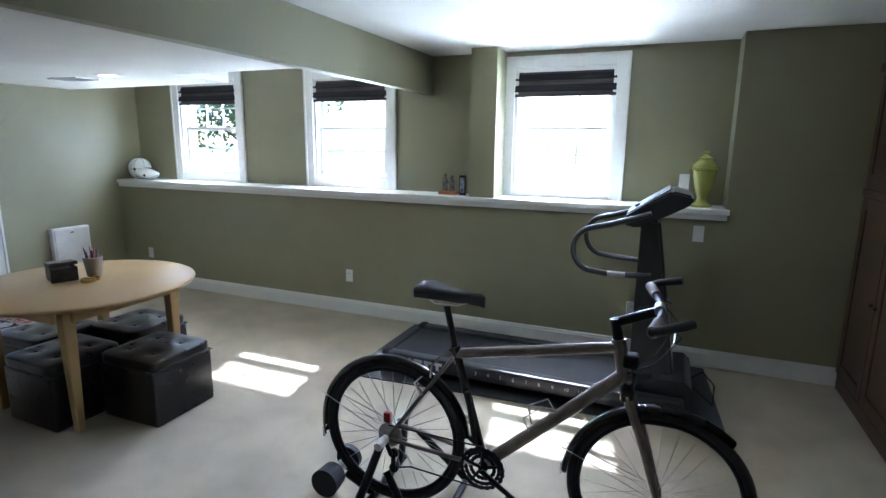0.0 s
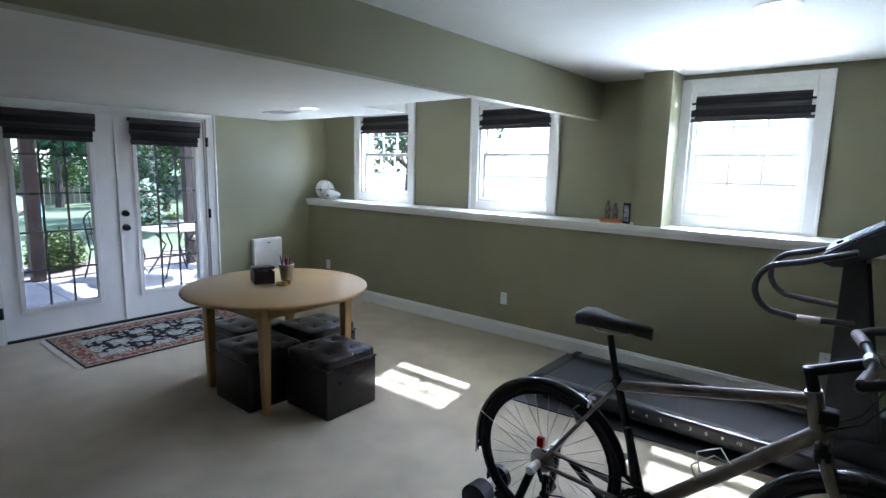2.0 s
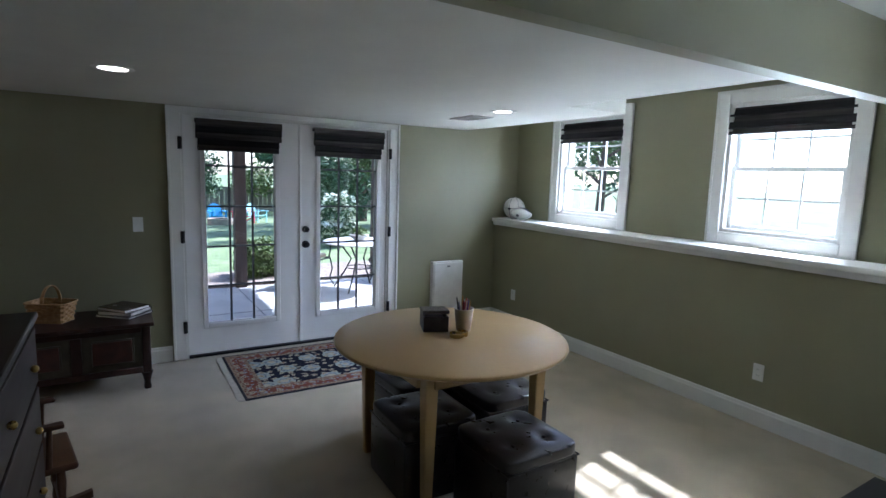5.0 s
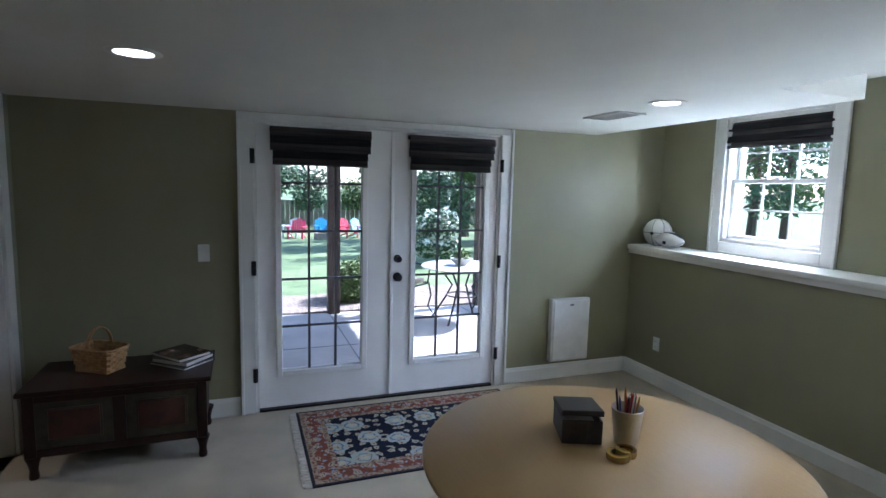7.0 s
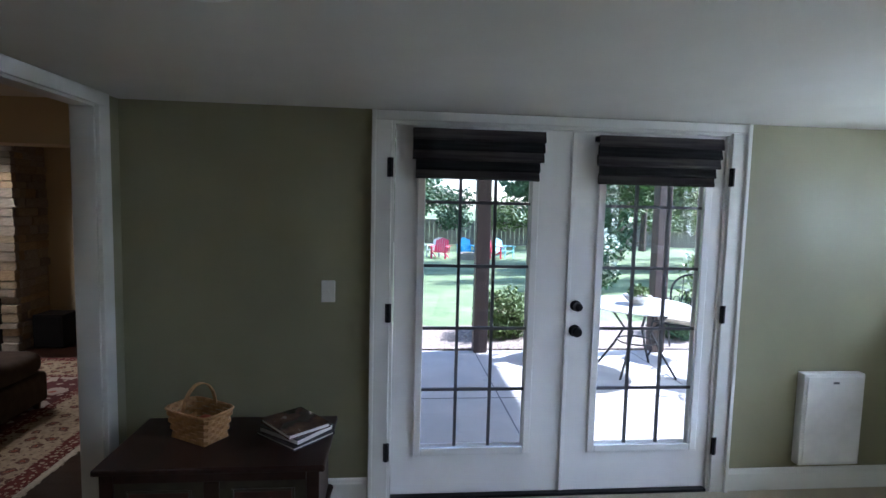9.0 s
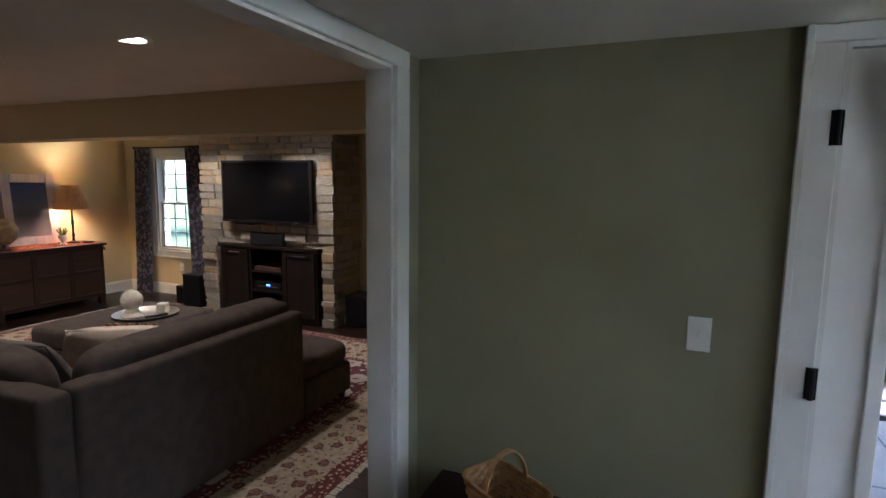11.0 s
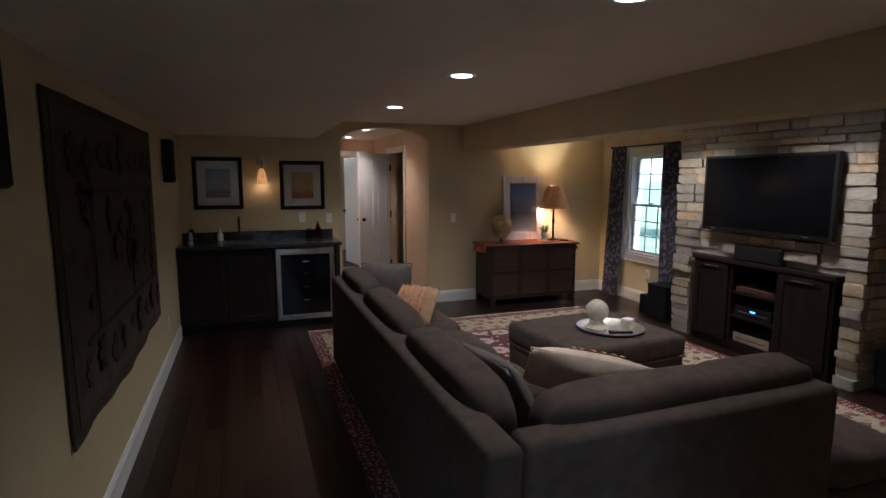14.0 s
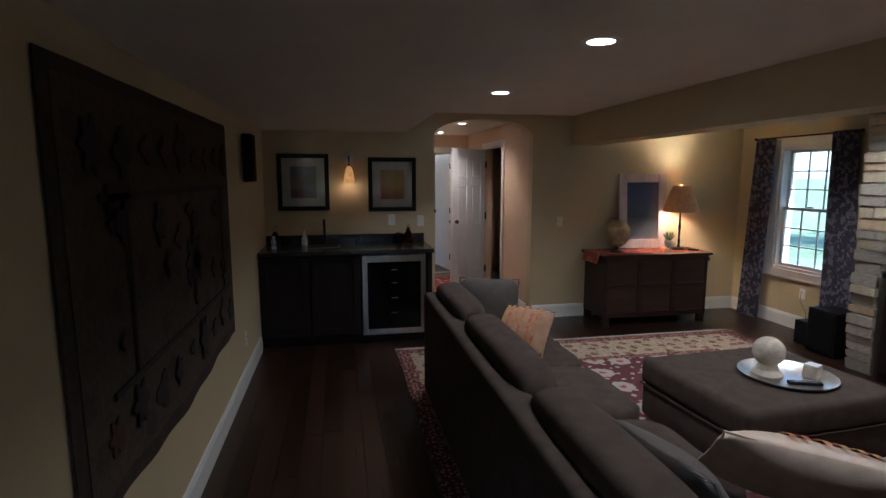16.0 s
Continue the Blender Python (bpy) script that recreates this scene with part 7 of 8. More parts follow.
for at, w, h in (((-8.86, -4.20, 0), 0.30, 0.42), ((-8.93, -4.46, 0), 0.20, 0.24), ((-8.93, -1.78, 0), 0.30, 0.36)):
    s = thing("floor_speaker", "black floor-standing speaker box beside the fireplace", "speaker", at)
    part("cabinet", box(-0.14, 0.14, -w / 2, w / 2, 0.01, h, 0.008), FRAMEBLK, s)
    part("grille", box(0.1405, 0.148, -w / 2 + 0.015, w / 2 - 0.015, 0.03, h - 0.02, 0.003), SPEAKERBLK, s)
    for sx in (-0.11, 0.11):
        for sy in (-w / 2 + 0.03, w / 2 - 0.03):
            part("foot", rod((sx, sy, 0), (sx, sy, 0.012), 0.012), RUBBER, s)

# ---- television, media cabinet ----
tv = thing("television", "large black flat television mounted on the stone", "television", (-8.55, -2.82, 1.50))
part("bezel", box(-0.05, -0.003, -0.635, 0.635, -0.35, 0.35, 0.008), FRAMEBLK, tv)
part("screen", box(-0.0025, 0.0, -0.605, 0.605, -0.315, 0.325), BLACKGLASS, tv)
part("mount", box(-0.10, -0.0505, -0.2, 0.2, -0.15, 0.15), BLACKMETAL, tv)
for y in (-0.5, 0.42):
    part("badge", box(0.0002, 0.001, y - 0.03, y + 0.03, -0.335, -0.329), STEEL, tv)
mc = thing("media_cabinet", "dark wooden media cabinet built into the stone with open shelves", "media cabinet", (-8.62, -2.87, 0))
for y0, y1 in ((-0.70, -0.675), (0.675, 0.70), (-0.27, -0.245), (0.205, 0.23)):
    part("upright", box(-0.40, 0.0, y0, y1, 0.0, 0.84), BARWOOD, mc)
part("top", box(-0.42, 0.03, -0.72, 0.72, 0.8405, 0.88, 0.005), BARWOOD, mc)
part("back", box(-0.42, -0.4005, -0.70, 0.70, 0.0, 0.84), BARWOOD, mc)
for z in (0.08, 0.33, 0.56):
    part("shelf", box(-0.40, -0.01, -0.2445, 0.2045, z, z + 0.022), BARWOOD, mc)
part("plinth", box(-0.40, -0.005, -0.6745, 0.6745, 0.0, 0.0795), BARWOOD, mc)
for y0, y1 in ((-0.67, -0.275), (0.235, 0.67)):
    d = bmesh.new()
    for a, b, za, zb in ((y0, y0 + 0.05, 0.09, 0.83), (y1 - 0.05, y1, 0.09, 0.83), (y0 + 0.0505, y1 - 0.0505, 0.09, 0.15), (y0 + 0.0505, y1 - 0.0505, 0.77, 0.83)):
        box(0.0005, 0.02, a, b, za, zb, 0.003, bm=d)
    dd = part("cabinet_door", d, BARWOOD, mc)
    part("door_panel", box(0.0005, 0.010, y0 + 0.051, y1 - 0.051, 0.151, 0.769), BARWOOD, dd)
    part("handle", box(0.0205, 0.03, y0 + 0.12, y1 - 0.12, 0.785, 0.795, 0.002), STEEL, dd)
cs = thing("centre_speaker", "black horizontal speaker on the media cabinet", "speaker", (-8.72, -2.87, 0.8805))
part("cabinet", box(-0.11, 0.11, -0.24, 0.24, 0.0, 0.15, 0.012), FRAMEBLK, cs)
part("grille", box(0.1105, 0.117, -0.225, 0.225, 0.012, 0.138, 0.003), SPEAKERBLK, cs)
BLUELED = material("blue_indicator", (0.05, 0.1, 0.9), 0.4, emit=(0.05, 0.12, 1.0), strength=5)
for z, h, mt, lab in ((0.103, 0.09, STEEL, "silver disc player on the cabinet shelf"), (0.353, 0.10, FRAMEBLK, "black receiver with a blue light on the shelf"), (0.583, 0.05, CABWOOD, "brown box on the upper cabinet shelf")):
    e = thing("media_device", lab, "media player", (-8.80, -2.89, z))
    part("case", box(-0.14, 0.16, -0.19, 0.19, 0.0, h, 0.004), mt, e)
    part("panel_line", box(0.1605, 0.163, -0.15, 0.15, h * 0.4, h * 0.5), MUNTIN, e)
    if mt is FRAMEBLK:
        part("indicator", box(0.1605, 0.164, -0.02, 0.03, h * 0.6, h * 0.72), BLUELED, e)

# ---- hall ----
hd = thing("hall_door", "half-open white six-panel door with black hinges", "door", (-6.52, -7.93, 0), 38)
part("leaf", box(0.0, 0.76, -0.008, 0.008, 0.01, 2.02), DOORWHITE, hd)
for x0, x1 in ((0.0, 0.11), (0.325, 0.435), (0.65, 0.76)):
    part("stile", box(x0, x1, -0.018, 0.018, 0.01, 2.02, 0.003), DOORWHITE, hd)
for za, zb in ((0.01, 0.23), (0.80, 0.93), (1.51, 1.61), (1.90, 2.02)):
    for x0, x1 in ((0.111, 0.324), (0.436, 0.649)):
        part("rail", box(x0, x1, -0.0175, 0.0175, za, zb, 0.003), DOORWHITE, hd)
for za, zb in ((0.23, 0.80), (0.93, 1.51), (1.61, 1.90)):
    for x0, x1 in ((0.11, 0.325), (0.435, 0.65)):
        part("panel", box(x0 + 0.028, x1 - 0.028, -0.015, 0.015, za + 0.028, zb - 0.028, 0.006), DOORWHITE, hd)
for z in (0.25, 1.05, 1.80):
    part("hinge", box(-0.022, 0.012, 0.0185, 0.03, z - 0.05, z + 0.05, 0.003), BLACKMETAL, hd)
for s in (-1, 1):
    part("knob", ball((0.70, s * 0.055, 1.0), 0.028, 14, 10), BLACKMETAL, hd, smooth=True)
    part("knob_stem", rod((0.70, s * 0.0185, 1.0), (0.70, s * 0.05, 1.0), 0.012), BLACKMETAL, hd)
hcz = bmesh.new()
for y0, y1, za, zb in ((-7.055, -6.965, 0, 2.02), (-8.04, -7.95, 0, 2.02), (-8.04, -6.965, 2.0205, 2.11)):
    box(-6.529, -6.508, y0, y1, za, zb, 0.004, bm=hcz)
for x0, x1, za, zb in ((-5.51, -5.425, 0, 2.02), (-6.40, -6.31, 0, 2.02), (-6.40, -5.425, 2.0205, 2.11)):
    box(x0, x1, -8.9995, -8.978, za, zb, 0.004, bm=hcz)
tagged(part("hall_door_casing", hcz, WHITE), "white painted door casings in the hall", "trim", kind="structure")
fd2 = thing("far_door", "open white door of the far room", "door", (-6.27, -9.14, 0), -80)
part("leaf", box(0.0, 0.74, -0.018, 0.018, 0.01, 2.01, 0.002), DOORWHITE, fd2)
part("knob", ball((0.68, 0.05, 1.0), 0.028, 14, 10), BLACKMETAL, fd2, smooth=True)
for z in (0.25, 1.05, 1.80):
    part("hinge", box(-0.012, 0.012, 0.0185, 0.03, z - 0.05, z + 0.05, 0.003), BLACKMETAL, fd2)
HALLRUG = woven("red_hall_pile", (0.32, 0.07, 0.06), [((0.45, 0.32, 0.26), 6, 0.0, 0.22)], seed=9.0)
rug("hall_runner_rug", "red patterned runner rug on the hall floor", (-5.93, -7.5, -0.001), 0.72, 2.3, 0, [(0.05, STRIPE), (0.08, HALLRUG)], HALLRUG, FRINGE, "y", 0.04, 40)
for p in ((-8.0, -2.25, DHI), (-8.0, -3.55, DHI), (-5.69, -1.08, DHI), (-5.69, -2.75, DHI), (-5.69, -4.44, DHI), (-5.96, -7.0, DHI), (-5.96, -8.45, DHI)):
    downlight(p, LENSWARM, 0.085 if p[1] > -6 else 0.06)
# added point light with no fixture, brightens the far room
d = bpy.data.lights.new("far_room_lamp", "POINT")
d.energy, d.color, d.shadow_soft_size = 2.2, (1.0, 0.88, 0.70), 0.1
new("far_room_lamp", d).location = (-5.6, -10.4, 2.1)

# ---- stone fireplace and floor planks ----
def unit_block(name, bevel, mats):
    bm = bmesh.new()
    bmesh.ops.create_cube(bm, size=1)
    if bevel:
        bmesh.ops.bevel(bm, geom=bm.edges[:], offset=bevel, segments=1, affect="EDGES")
    me = bpy.data.meshes.new(name)
    bm.to_mesh(me)
    bm.free()
    me.materials.append(mats)
    return me


MORTAR = material("grey_mortar", (0.33, 0.29, 0.23), 0.95, 0, (0.25, 0.215, 0.17), 20, 6, 0.6, 100)
STONES = [random_tint(material(f"ledge_stone", c, 0.85, 0, c2, 5, 8, 0.9, 30), 0.2) for c, c2 in (((0.40, 0.34, 0.24), (0.30, 0.25, 0.17)), ((0.36, 0.32, 0.26), (0.26, 0.23, 0.19)), ((0.42, 0.32, 0.20), (0.31, 0.23, 0.14)), ((0.33, 0.30, 0.25), (0.25, 0.225, 0.185)))]
sf = thing("stone_fireplace", "tan and grey stacked ledgestone chimney breast with a niche", "fireplace", (-9.2, -2.93, 0))
core = bmesh.new()
box(0.001, 0.533, -0.932, 0.932, 0.885, DHI - 0.002, bm=core)
box(0.001, 0.533, -0.932, -0.735, 0.0, 0.8845, bm=core)
box(0.001, 0.533, 0.795, 0.932, 0.0, 0.8845, bm=core)
part("core", core, MORTAR, sf)
meshes = [unit_block("stone", 0.09, m) for m in STONES for _ in range(4)]
rs = random.Random(21)
for me in meshes:
    for v in me.vertices:
        v.co += Vector((rs.uniform(-0.07, 0.05), rs.uniform(-0.025, 0.025), rs.uniform(-0.06, 0.06)))


def stone_course(fixed, u0, u1, z0, z1, face):
    """A course of stones between u0 and u1 on the front ('x') or a side ('y') of the core."""
    u = u0
    while u < u1 - 0.01:
        ln = rs.uniform(0.12, 0.38)
        if u1 - u - ln < 0.10:
            ln = u1 - u
        dep = rs.uniform(0.045, 0.085)
        o = new("stone", rs.choice(meshes))
        o.parent = sf
        if face == "x":
            o.location, o.scale = (fixed + dep / 2 - 0.004, u + ln / 2, (z0 + z1) / 2), (dep, ln - 0.007, z1 - z0 - 0.006)
        else:
            s = 1 if fixed > 0 else -1
            o.location, o.scale = (u + ln / 2, fixed + s * (dep / 2 - 0.004), (z0 + z1) / 2), (ln - 0.007, dep, z1 - z0 - 0.006)
        o.rotation_euler = (rs.uniform(-0.02, 0.02), rs.uniform(-0.02, 0.02), rs.uniform(-0.015, 0.015))
        u += ln


z = 0.0
while z < DHI - 0.03:
    hgt = min(rs.uniform(0.06, 0.105), DHI - 0.004 - z)
    if DHI - z - hgt < 0.06:
        hgt = DHI - 0.004 - z
    if z + hgt <= 0.90:
        stone_course(0.50, -0.96, -0.735, z, z + hgt, "x")
        stone_course(0.50, 0.795, 0.96, z, z + hgt, "x")
    elif z > 0.86:
        stone_course(0.50, -0.96, 0.96, z, z + hgt, "x")
    else:
        stone_course(0.50, -0.96, -0.735, z, z + hgt, "x")
        stone_course(0.50, 0.795, 0.96, z, z + hgt, "x")
    stone_course(0.90, 0.03, 0.50, z, z + hgt, "y")
    stone_course(-0.90, 0.03, 0.50, z, z + hgt, "y")
    z += hgt

plank = unit_block("plank", 0.0, DARKFLOOR)
floor_den = bpy.data.objects["floor_den"]
rp = random.Random(31)
bw_ = 0.125
nx = int(round((9.2 - 3.63) / bw_))
for i in range(nx):
    x = -9.2 + (9.2 - 3.63) * (i + 0.5) / nx
    y = -5.93 - rp.uniform(0.0, 0.0)
    first = rp.uniform(0.4, 1.7)
    while y < 0.386:
        ln = first or rp.uniform(1.2, 2.0)
        first = None
        ln = min(ln, 0.386 - y)
        o = new("plank", plank)
        o.parent = floor_den
        o.location, o.scale = (x, y + ln / 2, -0.0051), ((9.2 - 3.63) / nx - 0.002, ln - 0.002, 0.0098)
        y += ln

# ---- outside: patio, deck, planting ----
tagged(part("patio", box(-9.05, -5.95, -3.0, 8.0, -0.30, -0.10, 0.004), CONCRETE), "grey broom-finished concrete patio", "patio", kind="structure")
jn = bmesh.new()
for y in (-1.0, 0.9, 2.8, 4.7, 6.6):
    box(-9.04, -5.96, y - 0.006, y + 0.006, -0.0995, -0.0975, bm=jn)
box(-7.506, -7.494, -2.99, 7.99, -0.0995, -0.0973, bm=jn)
tagged(part("patio_joint", jn, MUNTIN), "dark joints cut in the concrete patio", "joint", kind="structure")
tagged(part("gravel_bed", extrude([(-9.06, -3.0), (-9.06, 8.0), (-10.3, 8.2), (-10.6, 5.0), (-10.2, 2.5), (-10.6, 0.5), (-10.2, -3.0)], 0.14, "z", -0.22), MULCH), "brown gravel planting bed beside the patio", "gravel bed", kind="structure")
DECKWOOD = wood("brown_deck_board", (0.16, 0.09, 0.06), (0.10, 0.055, 0.04), 0.7, "y")
dkk = thing("deck_roof", "brown wooden deck overhead on posts", "deck", (0, 0, 0))
db = bmesh.new()
for i in range(22):
    x = -9.20 + 0.148 * i
    box(x, x + 0.142, -3.2, 5.16, 2.72, 2.75, bm=db)
part("deck_boards", db, DECKWOOD, dkk)
for x in (-9.1, -8.1, -7.1, -6.1):
    part("joist", box(x - 0.02, x + 0.02, -3.2, 5.14, 2.53, 2.7195), DECKWOOD, dkk)
part("beam", box(-9.12, -8.92, -3.2, 5.14, 2.36, 2.5295), DECKWOOD, dkk)
for y in (-2.4, 2.86, 5.03):
    part("post", box(-9.105, -8.945, y - 0.08, y + 0.08, -0.10, 2.3595, 0.008), POSTWOOD, dkk)
tagged(part("house_upper", box(-9.4, 2.9, -12.0, 5.75, 2.76, 5.6), BRICKEXT), "beige siding of the upper storey", "house wall", kind="structure")

FOLIAGE = [material("green_foliage", c, 0.6, 0, c2, 3, 5) for c, c2 in (((0.10, 0.17, 0.045), (0.05, 0.10, 0.025)), ((0.07, 0.14, 0.06), (0.035, 0.085, 0.035)), ((0.14, 0.20, 0.05), (0.08, 0.13, 0.03)))]
BARK = material("grey_brown_bark", (0.12, 0.09, 0.07), 0.9, 0, (0.06, 0.045, 0.035), 14, 6, 0.8, 40, stretch=(1, 1, 0.2))
WHITEBLOOM = material("white_blossom", (0.75, 0.74, 0.66), 0.8, 0, (0.55, 0.60, 0.42), 30, 4)


def leaves(rng, centres, count, size, spread):
    """Many small bent leaf clumps scattered about centres (x, y, z, r)."""
    vs, fs = [], []
    for _ in range(count):
        cx, cy, cz, r = rng.choice(centres)
        d = Vector((rng.gauss(0, 1), rng.gauss(0, 1), rng.gauss(0, 1))).normalized() * r * (rng.random() ** 0.45)
        p = Vector((cx, cy, cz)) + Vector((d.x, d.y, d.z * spread))
        q = Euler((rng.uniform(0, 6.28), rng.uniform(-0.9, 0.9), rng.uniform(0, 6.28))).to_matrix()
        s = size * rng.uniform(0.6, 1.3)
        k = len(vs)
        for u, v, w in ((-1, 0, 0), (0, -0.5, 0.22), (1, 0, 0), (0, 0.5, 0.22)):
            vs.append(p + q @ Vector((u * s, v * s, w * s)))
        fs += [(k, k + 1, k + 2), (k, k + 2, k + 3)]
    me = bpy.data.meshes.new("crown")
    me.from_pydata([tuple(v) for v in vs], [], fs)
    return me


def tree(x, y, h, r, seed, mat, label, count=2600, trunk_r=0.13, low=0.35):
    rng = random.Random(seed)
    z0 = ground_height(x, y) - 0.05
    t = thing("tree", label, "tree", (x, y, z0))
    tr_ = bmesh.new()
    lean = rng.uniform(-0.3, 0.3)
    tube([(0, 0, 0), (lean * 0.2, 0.05, h * 0.25), (lean * 0.5, 0.0, h * 0.55), (lean, 0.1, h * 0.85)], trunk_r, 8, bm=tr_, r_end=trunk_r * 0.25)
    cen = []
    for i in range(9):
        a = rng.uniform(0, 6.28)
        zz = h * (low + (0.92 - low) * i / 8)
        rr = r * (0.55 + 0.45 * math.sin(math.pi * (i + 1) / 10)) * rng.uniform(0.6, 1.0)
        tip = Vector((lean * zz / h + rr * math.cos(a) * 0.75, rr * math.sin(a) * 0.75, zz + 0.3))
        tube([(lean * zz / h * 0.8, 0.03, zz * 0.8), (tip * 0.5 + Vector((0, 0, zz * 0.45))), tip], trunk_r * 0.35, 5, bm=tr_, r_end=trunk_r * 0.06)
        cen.append((tip.x, tip.y, tip.z, rr * 0.62))
    for i in range(5):
        a = rng.uniform(0, 6.28)
        cen.append((lean + 0.5 * r * math.cos(a), 0.5 * r * math.sin(a), h * rng.uniform(low + 0.1, 0.95), r * 0.45))
    part("trunk", tr_, BARK, t, smooth=True)
    me = leaves(rng, cen, count, 0.15, 0.8)
    me.materials.append(mat)
    c = new("crown", me)
    c.parent = t
    return t


def shrub(x, y, r, h, seed, mat, label, count=1500, bloom=None, size=0.055):
    rng = random.Random(seed)
    z0 = max(ground_height(x, y), -0.13) + 0.03
    s = thing("shrub", label, "shrub", (x, y, z0))
    st_ = bmesh.new()
    cen = []
    for i in range(8):
        a = 6.28 * i / 8 + rng.uniform(-0.3, 0.3)
        tip = (r * 0.5 * math.cos(a), r * 0.5 * math.sin(a), h * rng.uniform(0.45, 0.75))
        tube([(0, 0, -0.05), (tip[0] * 0.5, tip[1] * 0.5, tip[2] * 0.6), tip], 0.018, 5, bm=st_, r_end=0.005)
        cen.append((*tip, r * 0.55))
        cen.append((tip[0] * 1.1, tip[1] * 1.1, h * 0.26, r * 0.5))
    part("stems", st_, BARK, s)
    me = leaves(rng, cen, count, size, h / (2 * r) * 1.1)
    me.materials.append(mat)
    c = new("foliage", me)
    c.parent = s
    if bloom:
        m2 = leaves(rng, [(a, b, cz + r * 0.12, rr) for a, b, cz, rr in cen], count // 2, size * 1.1, h / (2 * r) * 1.1)
        m2.materials.append(bloom)
        c2 = new("blossom", m2)
        c2.parent = s
    return s


shrub(-9.75, 3.28, 0.40, 0.66, 1, FOLIAGE[2], "rounded bright green boxwood shrub in the gravel bed", 4200, None, 0.035)
shrub(-14.2, 6.2, 0.62, 1.15, 2, FOLIAGE[1], "round shrub covered in white blossom", 2600, WHITEBLOOM, 0.07)
shrub(-11.2, 7.6, 0.9, 1.2, 3, FOLIAGE[2], "pale flowering shrub beside the patio", 1800, WHITEBLOOM, 0.06)
shrub(-9.8, 6.6, 0.5, 0.6, 4, FOLIAGE[0], "low leafy green shrub beside the patio", 1500, None, 0.05)
shrub(-9.7, 5.7, 0.4, 0.45, 14, FOLIAGE[1], "low leafy green shrub beside the patio", 1200, None, 0.05)
shrub(-13.2, 9.2, 1.0, 1.4, 5, FOLIAGE[0], "leafy green garden shrub on the lawn", 1800, None, 0.07)
shrub(-20.5, 8.5, 1.5, 2.2, 6, FOLIAGE[1], "leafy green garden shrub on the lawn", 2000, None, 0.11)
shrub(-17.5, 0.2, 1.0, 1.6, 7, FOLIAGE[0], "leafy green garden shrub on the lawn", 1800, None, 0.09)
hedge = random.Random(77)
for i in range(11):
    shrub(-38.0 + hedge.uniform(-1.2, 1.2), -8.0 + 3.4 * i + hedge.uniform(-0.5, 0.5), hedge.uniform(1.2, 1.8), hedge.uniform(2.2, 4.2), 60 + i, FOLIAGE[i % 3], "tall leafy green shrub along the garden fence", 1500, None, 0.13)
for i, (x, y, h, r, k) in enumerate(((-18.5, 0.8, 6.5, 2.2, 0), (-21, 7.6, 6.0, 2.2, 1), (-17.0, 10.5, 6.5, 2.4, 0), (-24, -1.5, 8, 3.0, 2), (-34, 3.2, 8.5, 3.0, 1), (-25, 11.5, 8, 3.0, 0),
                                       (-35, 0.5, 9, 3.4, 0), (-36, 10.5, 9, 3.4, 2), (-22, 16, 8, 3.0, 1), (-34, 17, 9, 3.4, 0), (-34, -6, 9, 3.4, 1), (-20.5, 13, 7, 2.6, 2),
                                       (-17.0, 19, 8, 3.0, 1), (-17, 22, 9, 3.2, 0), (-21.0, 25, 10, 4.0, 1), (-26.0, 23.5, 10, 4.0, 2),
                                       (-20, -12, 8, 3.0, 2), (-20, -7, 7.5, 2.8, 0), (-24, -9, 8, 3.0, 1))):
    tree(x, y, h, r, 40 + i, FOLIAGE[k], "leafy green garden tree on the lawn" if h < 7 else "tall leafy green tree behind the lawn", 2600 if h < 8 else 3200, 0.12 + 0.012 * h, 0.22 if i > 2 else 0.35)

FENCEWOOD = random_tint(material("weathered_fence_board", (0.30, 0.27, 0.24), 0.85, 0, (0.22, 0.19, 0.17), 10, 5, 0.3, 60, stretch=(1, 1, 0.15)), 0.15)
fe = thing("garden_fence", "weathered grey board fence at the back of the lawn", "fence", (-40.0, 0, 0))
board = unit_block("board", 0.0, FENCEWOOD)
for i in range(130):
    y = -14 + 0.32 * i
    o = new("board", board)
    o.parent = fe
    o.location, o.scale = (0, y, ground_height(-40.0, y) + 0.88), (0.03, 0.30, 1.8)
for z in (0.35, 1.45):
    part("rail", box(0.016, 0.06, -14, 27.5, ground_height(-40.0, 3) + z, ground_height(-40.0, 3) + z + 0.09), FENCEWOOD, fe)


def adirondack(at, rz, color, label):
    mt = material("painted_chair_plastic", color, 0.45)
    c = thing("adirondack_chair", label, "chair", at, rz, group="chairs on the lawn")
    for i in range(6):
        x = -0.25 + 0.1 * i
        b = bmesh.new()
        extrude([(x - 0.042, 0.25), (x + 0.042, 0.25), (x + 0.042, 0.95 - 0.12 * abs(i - 2.5) / 2.5), (x - 0.042, 0.95 - 0.12 * abs(i - 2.5) / 2.5)], 0.02, "y", 0, bm=b)
        bmesh.ops.transform(b, matrix=pose(0, -0.05, 0.0, 16, 0, 0), verts=b.verts)
        part("back_slat", b, mt, c)
        part("seat_slat", box(-0.28, 0.28, -0.02 + 0.085 * i, 0.055 + 0.085 * i, 0.27 + 0.015 * i, 0.29 + 0.015 * i), mt, c)
    for s in (-1, 1):
        part("arm", box(s * 0.34 - 0.065, s * 0.34 + 0.065, -0.25, 0.52, 0.54, 0.562, 0.005), mt, c)
        part("front_leg", box(s * 0.31 - 0.04, s * 0.31 + 0.04, 0.42, 0.445, 0.0, 0.5395), mt, c)
        part("rear_leg", extrude([(-0.35, 0.0), (-0.27, 0.0), (0.46, 0.27), (0.46, 0.36)], 0.022, "x", s * 0.29 - 0.011), mt, c)
        part("arm_support", rod((s * 0.33, -0.2, 0.2), (s * 0.33, -0.22, 0.54), 0.018), mt, c)
    return c


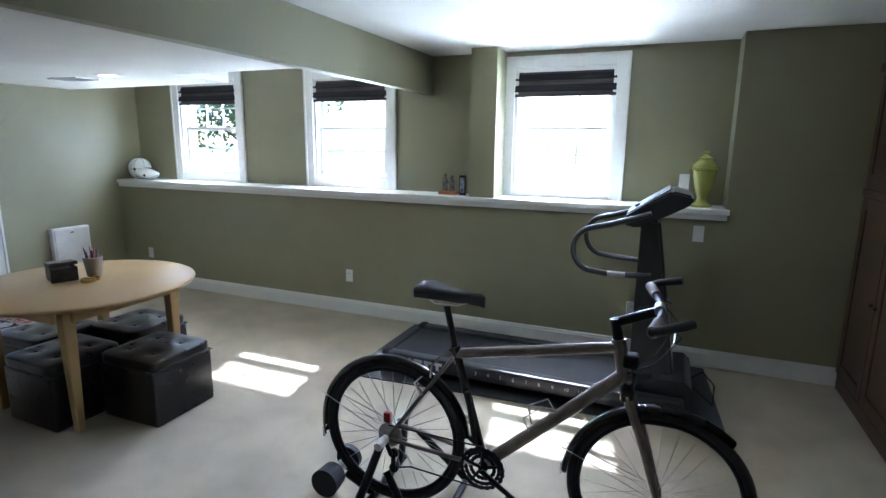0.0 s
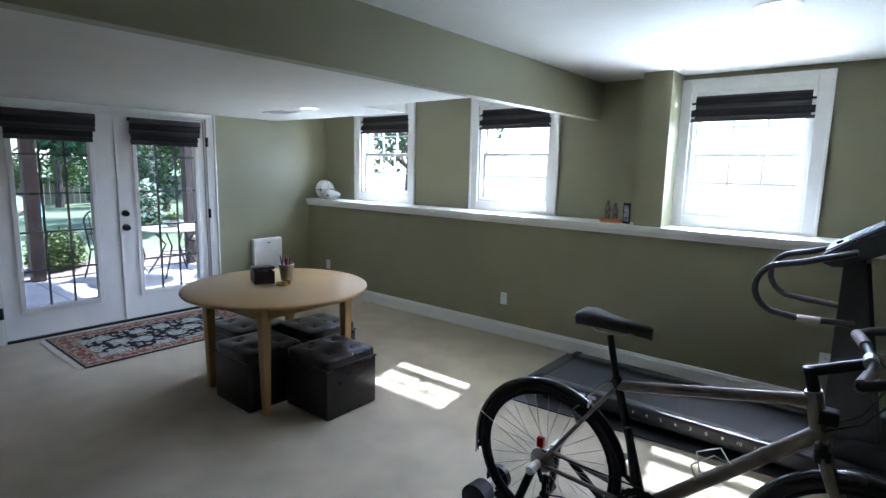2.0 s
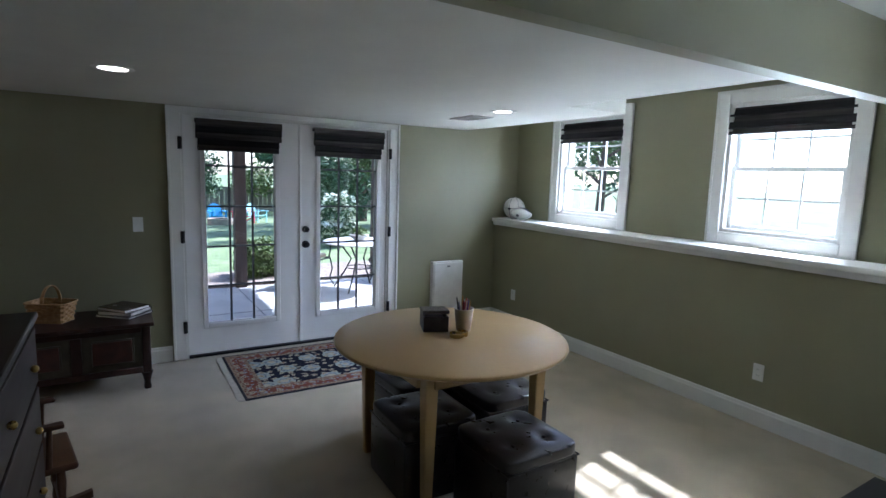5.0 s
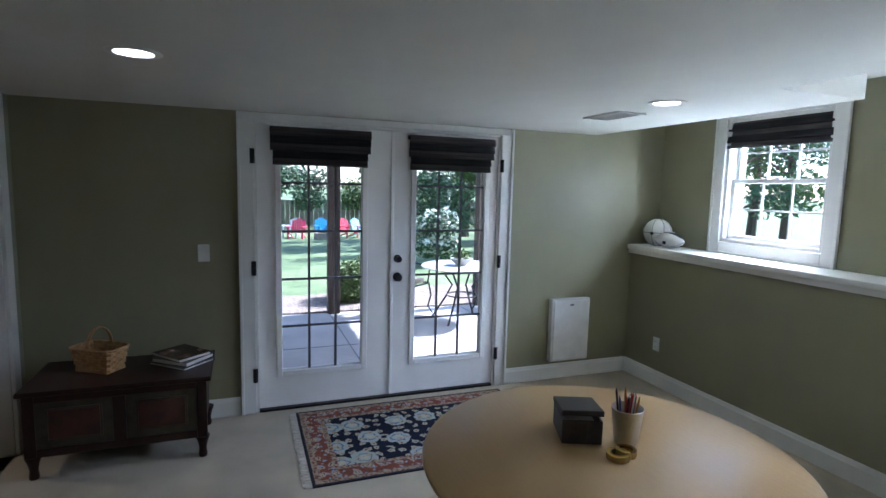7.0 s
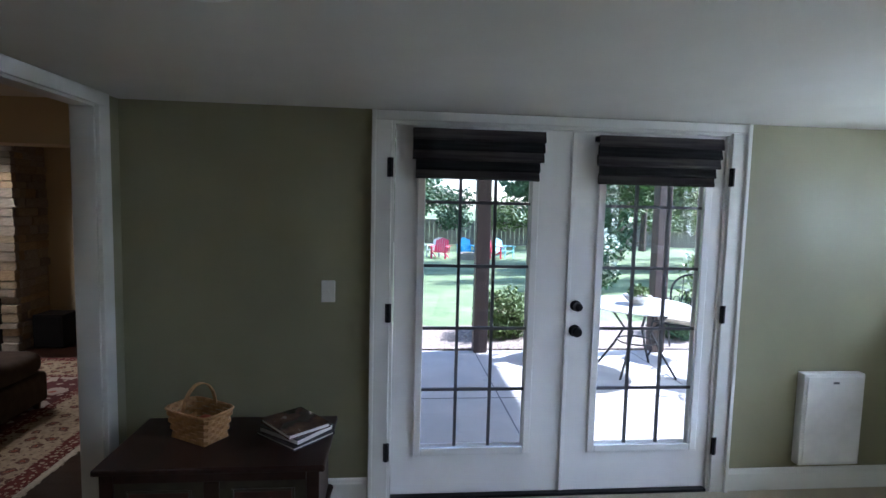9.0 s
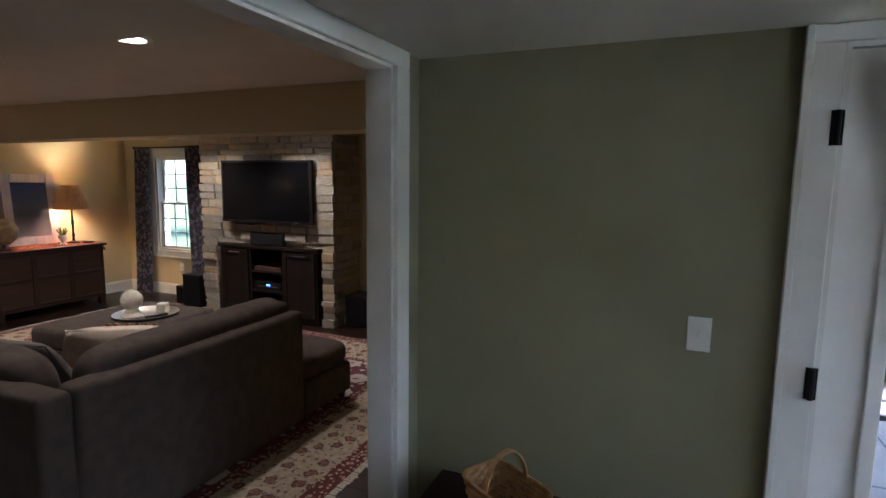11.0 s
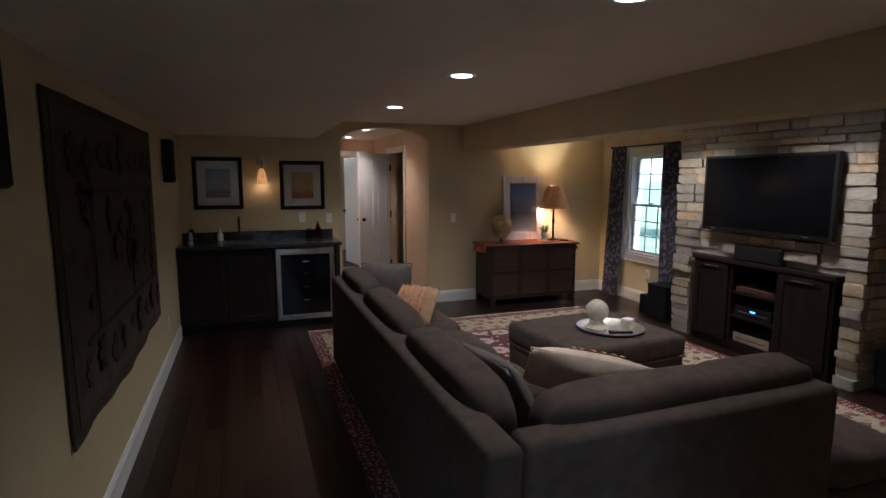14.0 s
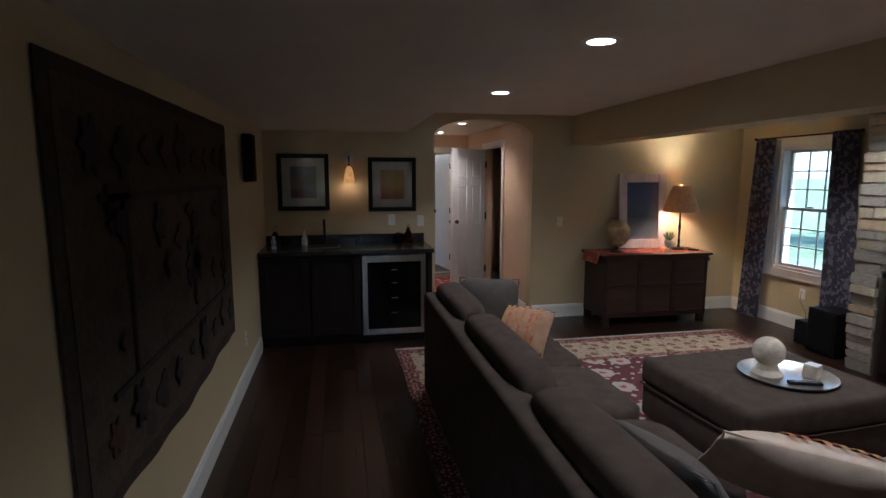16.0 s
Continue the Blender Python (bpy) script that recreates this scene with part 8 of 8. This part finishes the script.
for x, y, rz, col, lab in ((-26.5, 4.0, -110, (0.62, 0.05, 0.12), "red painted adirondack chair on the lawn"), (-27.6, 5.25, -80, (0.05, 0.30, 0.60), "blue painted adirondack chair on the lawn"),
                           (-26.6, 6.2, -60, (0.62, 0.05, 0.10), "red painted adirondack chair on the lawn"), (-27.2, 6.9, -50, (0.30, 0.60, 0.65), "pale blue adirondack chair on the lawn"), (-27.4, 3.9, -120, (0.65, 0.68, 0.66), "white painted adirondack chair on the lawn")):
    adirondack((x, y, ground_height(x, y)), rz, col, lab)
fp = thing("fire_pit", "low round grey stone fire pit on the lawn", "fire pit", (-26.0, 5.2, ground_height(-26.0, 5.2)))
part("stone_ring", lathe([(0.38, -0.02), (0.55, -0.02), (0.55, 0.28), (0.38, 0.28), (0.38, -0.02)], 20), MORTAR, fp)

IRON = material("black_wrought_iron", (0.025, 0.027, 0.03), 0.5, 0.5)
SEATPAD = material("beige_outdoor_cushion", (0.55, 0.48, 0.38), 0.9, 0, (0.47, 0.40, 0.31), 12, 4, 0.3, 200)
pt = thing("patio_table", "black wrought iron patio table with a pale round top", "patio table", (-8.25, 4.42, -0.10))
part("tabletop", lathe([(0.001, 0.70), (0.53, 0.70), (0.545, 0.712), (0.53, 0.724), (0.001, 0.724)], 40), material("pale_stone_tabletop", (0.60, 0.60, 0.58), 0.4), pt, smooth=True)
for i in range(4):
    a = radians(45 + 90 * i)
    part("leg", tube([(0.42 * math.cos(a), 0.42 * math.sin(a), 0.0), (0.25 * math.cos(a), 0.25 * math.sin(a), 0.25), (0.14 * math.cos(a), 0.14 * math.sin(a), 0.45), (0.35 * math.cos(a), 0.35 * math.sin(a), 0.70)], 0.013, 8), IRON, pt, smooth=True)
part("ring_brace", tube([(0.2 * math.cos(a), 0.2 * math.sin(a), 0.33) for a in [2 * math.pi * i / 24 for i in range(24)]], 0.008, 6, closed=True), IRON, pt)
pb2 = thing("flower_bowl", "grey bowl of flowers on the patio table", "planter", (-8.25, 4.40, 0.6245))
part("bowl", lathe([(0.06, 0.0), (0.13, 0.06), (0.15, 0.09), (0.001, 0.08)], 20), CONCRETE, pb2, smooth=True)
lm = leaves(random.Random(3), [(0, 0, 0.13, 0.12)], 160, 0.03, 0.7)
lm.materials.append(FOLIAGE[2])
lo_ = new("foliage", lm)
lo_.parent = pb2


def iron_chair(at, rz, label):
    c = thing("patio_chair", label, "patio chair", at, rz, group="patio chairs")
    part("seat_cushion", cushion(0.46, 0.46, 0.07, 0.4, 5), SEATPAD, c, smooth=True).location.z = 0.425
    part("seat_frame", tube([(-0.24, -0.23, 0.42), (0.24, -0.23, 0.42), (0.24, 0.24, 0.42), (-0.24, 0.24, 0.42)], 0.012, 6, closed=True), IRON, c)
    for s in (-1, 1):
        part("front_leg", tube([(s * 0.24, 0.24, 0.42), (s * 0.26, 0.27, 0.25), (s * 0.23, 0.24, 0.10), (s * 0.26, 0.30, 0.0)], 0.012, 6), IRON, c, smooth=True)
        part("rear_leg", tube([(s * 0.24, -0.23, 0.42), (s * 0.25, -0.27, 0.2), (s * 0.25, -0.34, 0.0)], 0.012, 6), IRON, c, smooth=True)
        part("arm", tube([(s * 0.25, -0.25, 0.64), (s * 0.29, 0.0, 0.67), (s * 0.28, 0.22, 0.64), (s * 0.25, 0.24, 0.54), (s * 0.24, 0.22, 0.42)], 0.012, 6), IRON, c, smooth=True)
    part("back_frame", tube([(-0.24, -0.24, 0.42), (-0.25, -0.28, 0.75)] + [(0.25 * math.cos(radians(a)), -0.29 - 0.04 * math.sin(radians(a)), 0.75 + 0.20 * math.sin(radians(a))) for a in range(165, 0, -15)] + [(0.25, -0.28, 0.75), (0.24, -0.24, 0.42)], 0.013, 6), IRON, c, smooth=True)
    for i in range(3):
        for s in (-1, 1):
            part("scroll", tube([(s * (0.02 + 0.075 * i) + 0.05 * s * math.cos(t) * (1 - t / 9), -0.275, 0.68 - 0.08 * abs(i - 1) + 0.09 * math.sin(t) * (1 - t / 9)) for t in [0.5 * k for k in range(15)]], 0.006, 5), IRON, c)
    for x in (-0.12, 0.0, 0.12):
        part("back_bar", rod((x, -0.255, 0.43), (x, -0.31, 0.92), 0.006, seg=6), IRON, c)
    return c


iron_chair((-7.85, 5.15, -0.10), 150, "black wrought iron patio chair with a beige cushion")
iron_chair((-8.75, 3.78, -0.10), -50, "black wrought iron patio chair beside the table")
iron_chair((-8.75, 5.2, -0.10), -140, "black wrought iron patio chair behind the table")
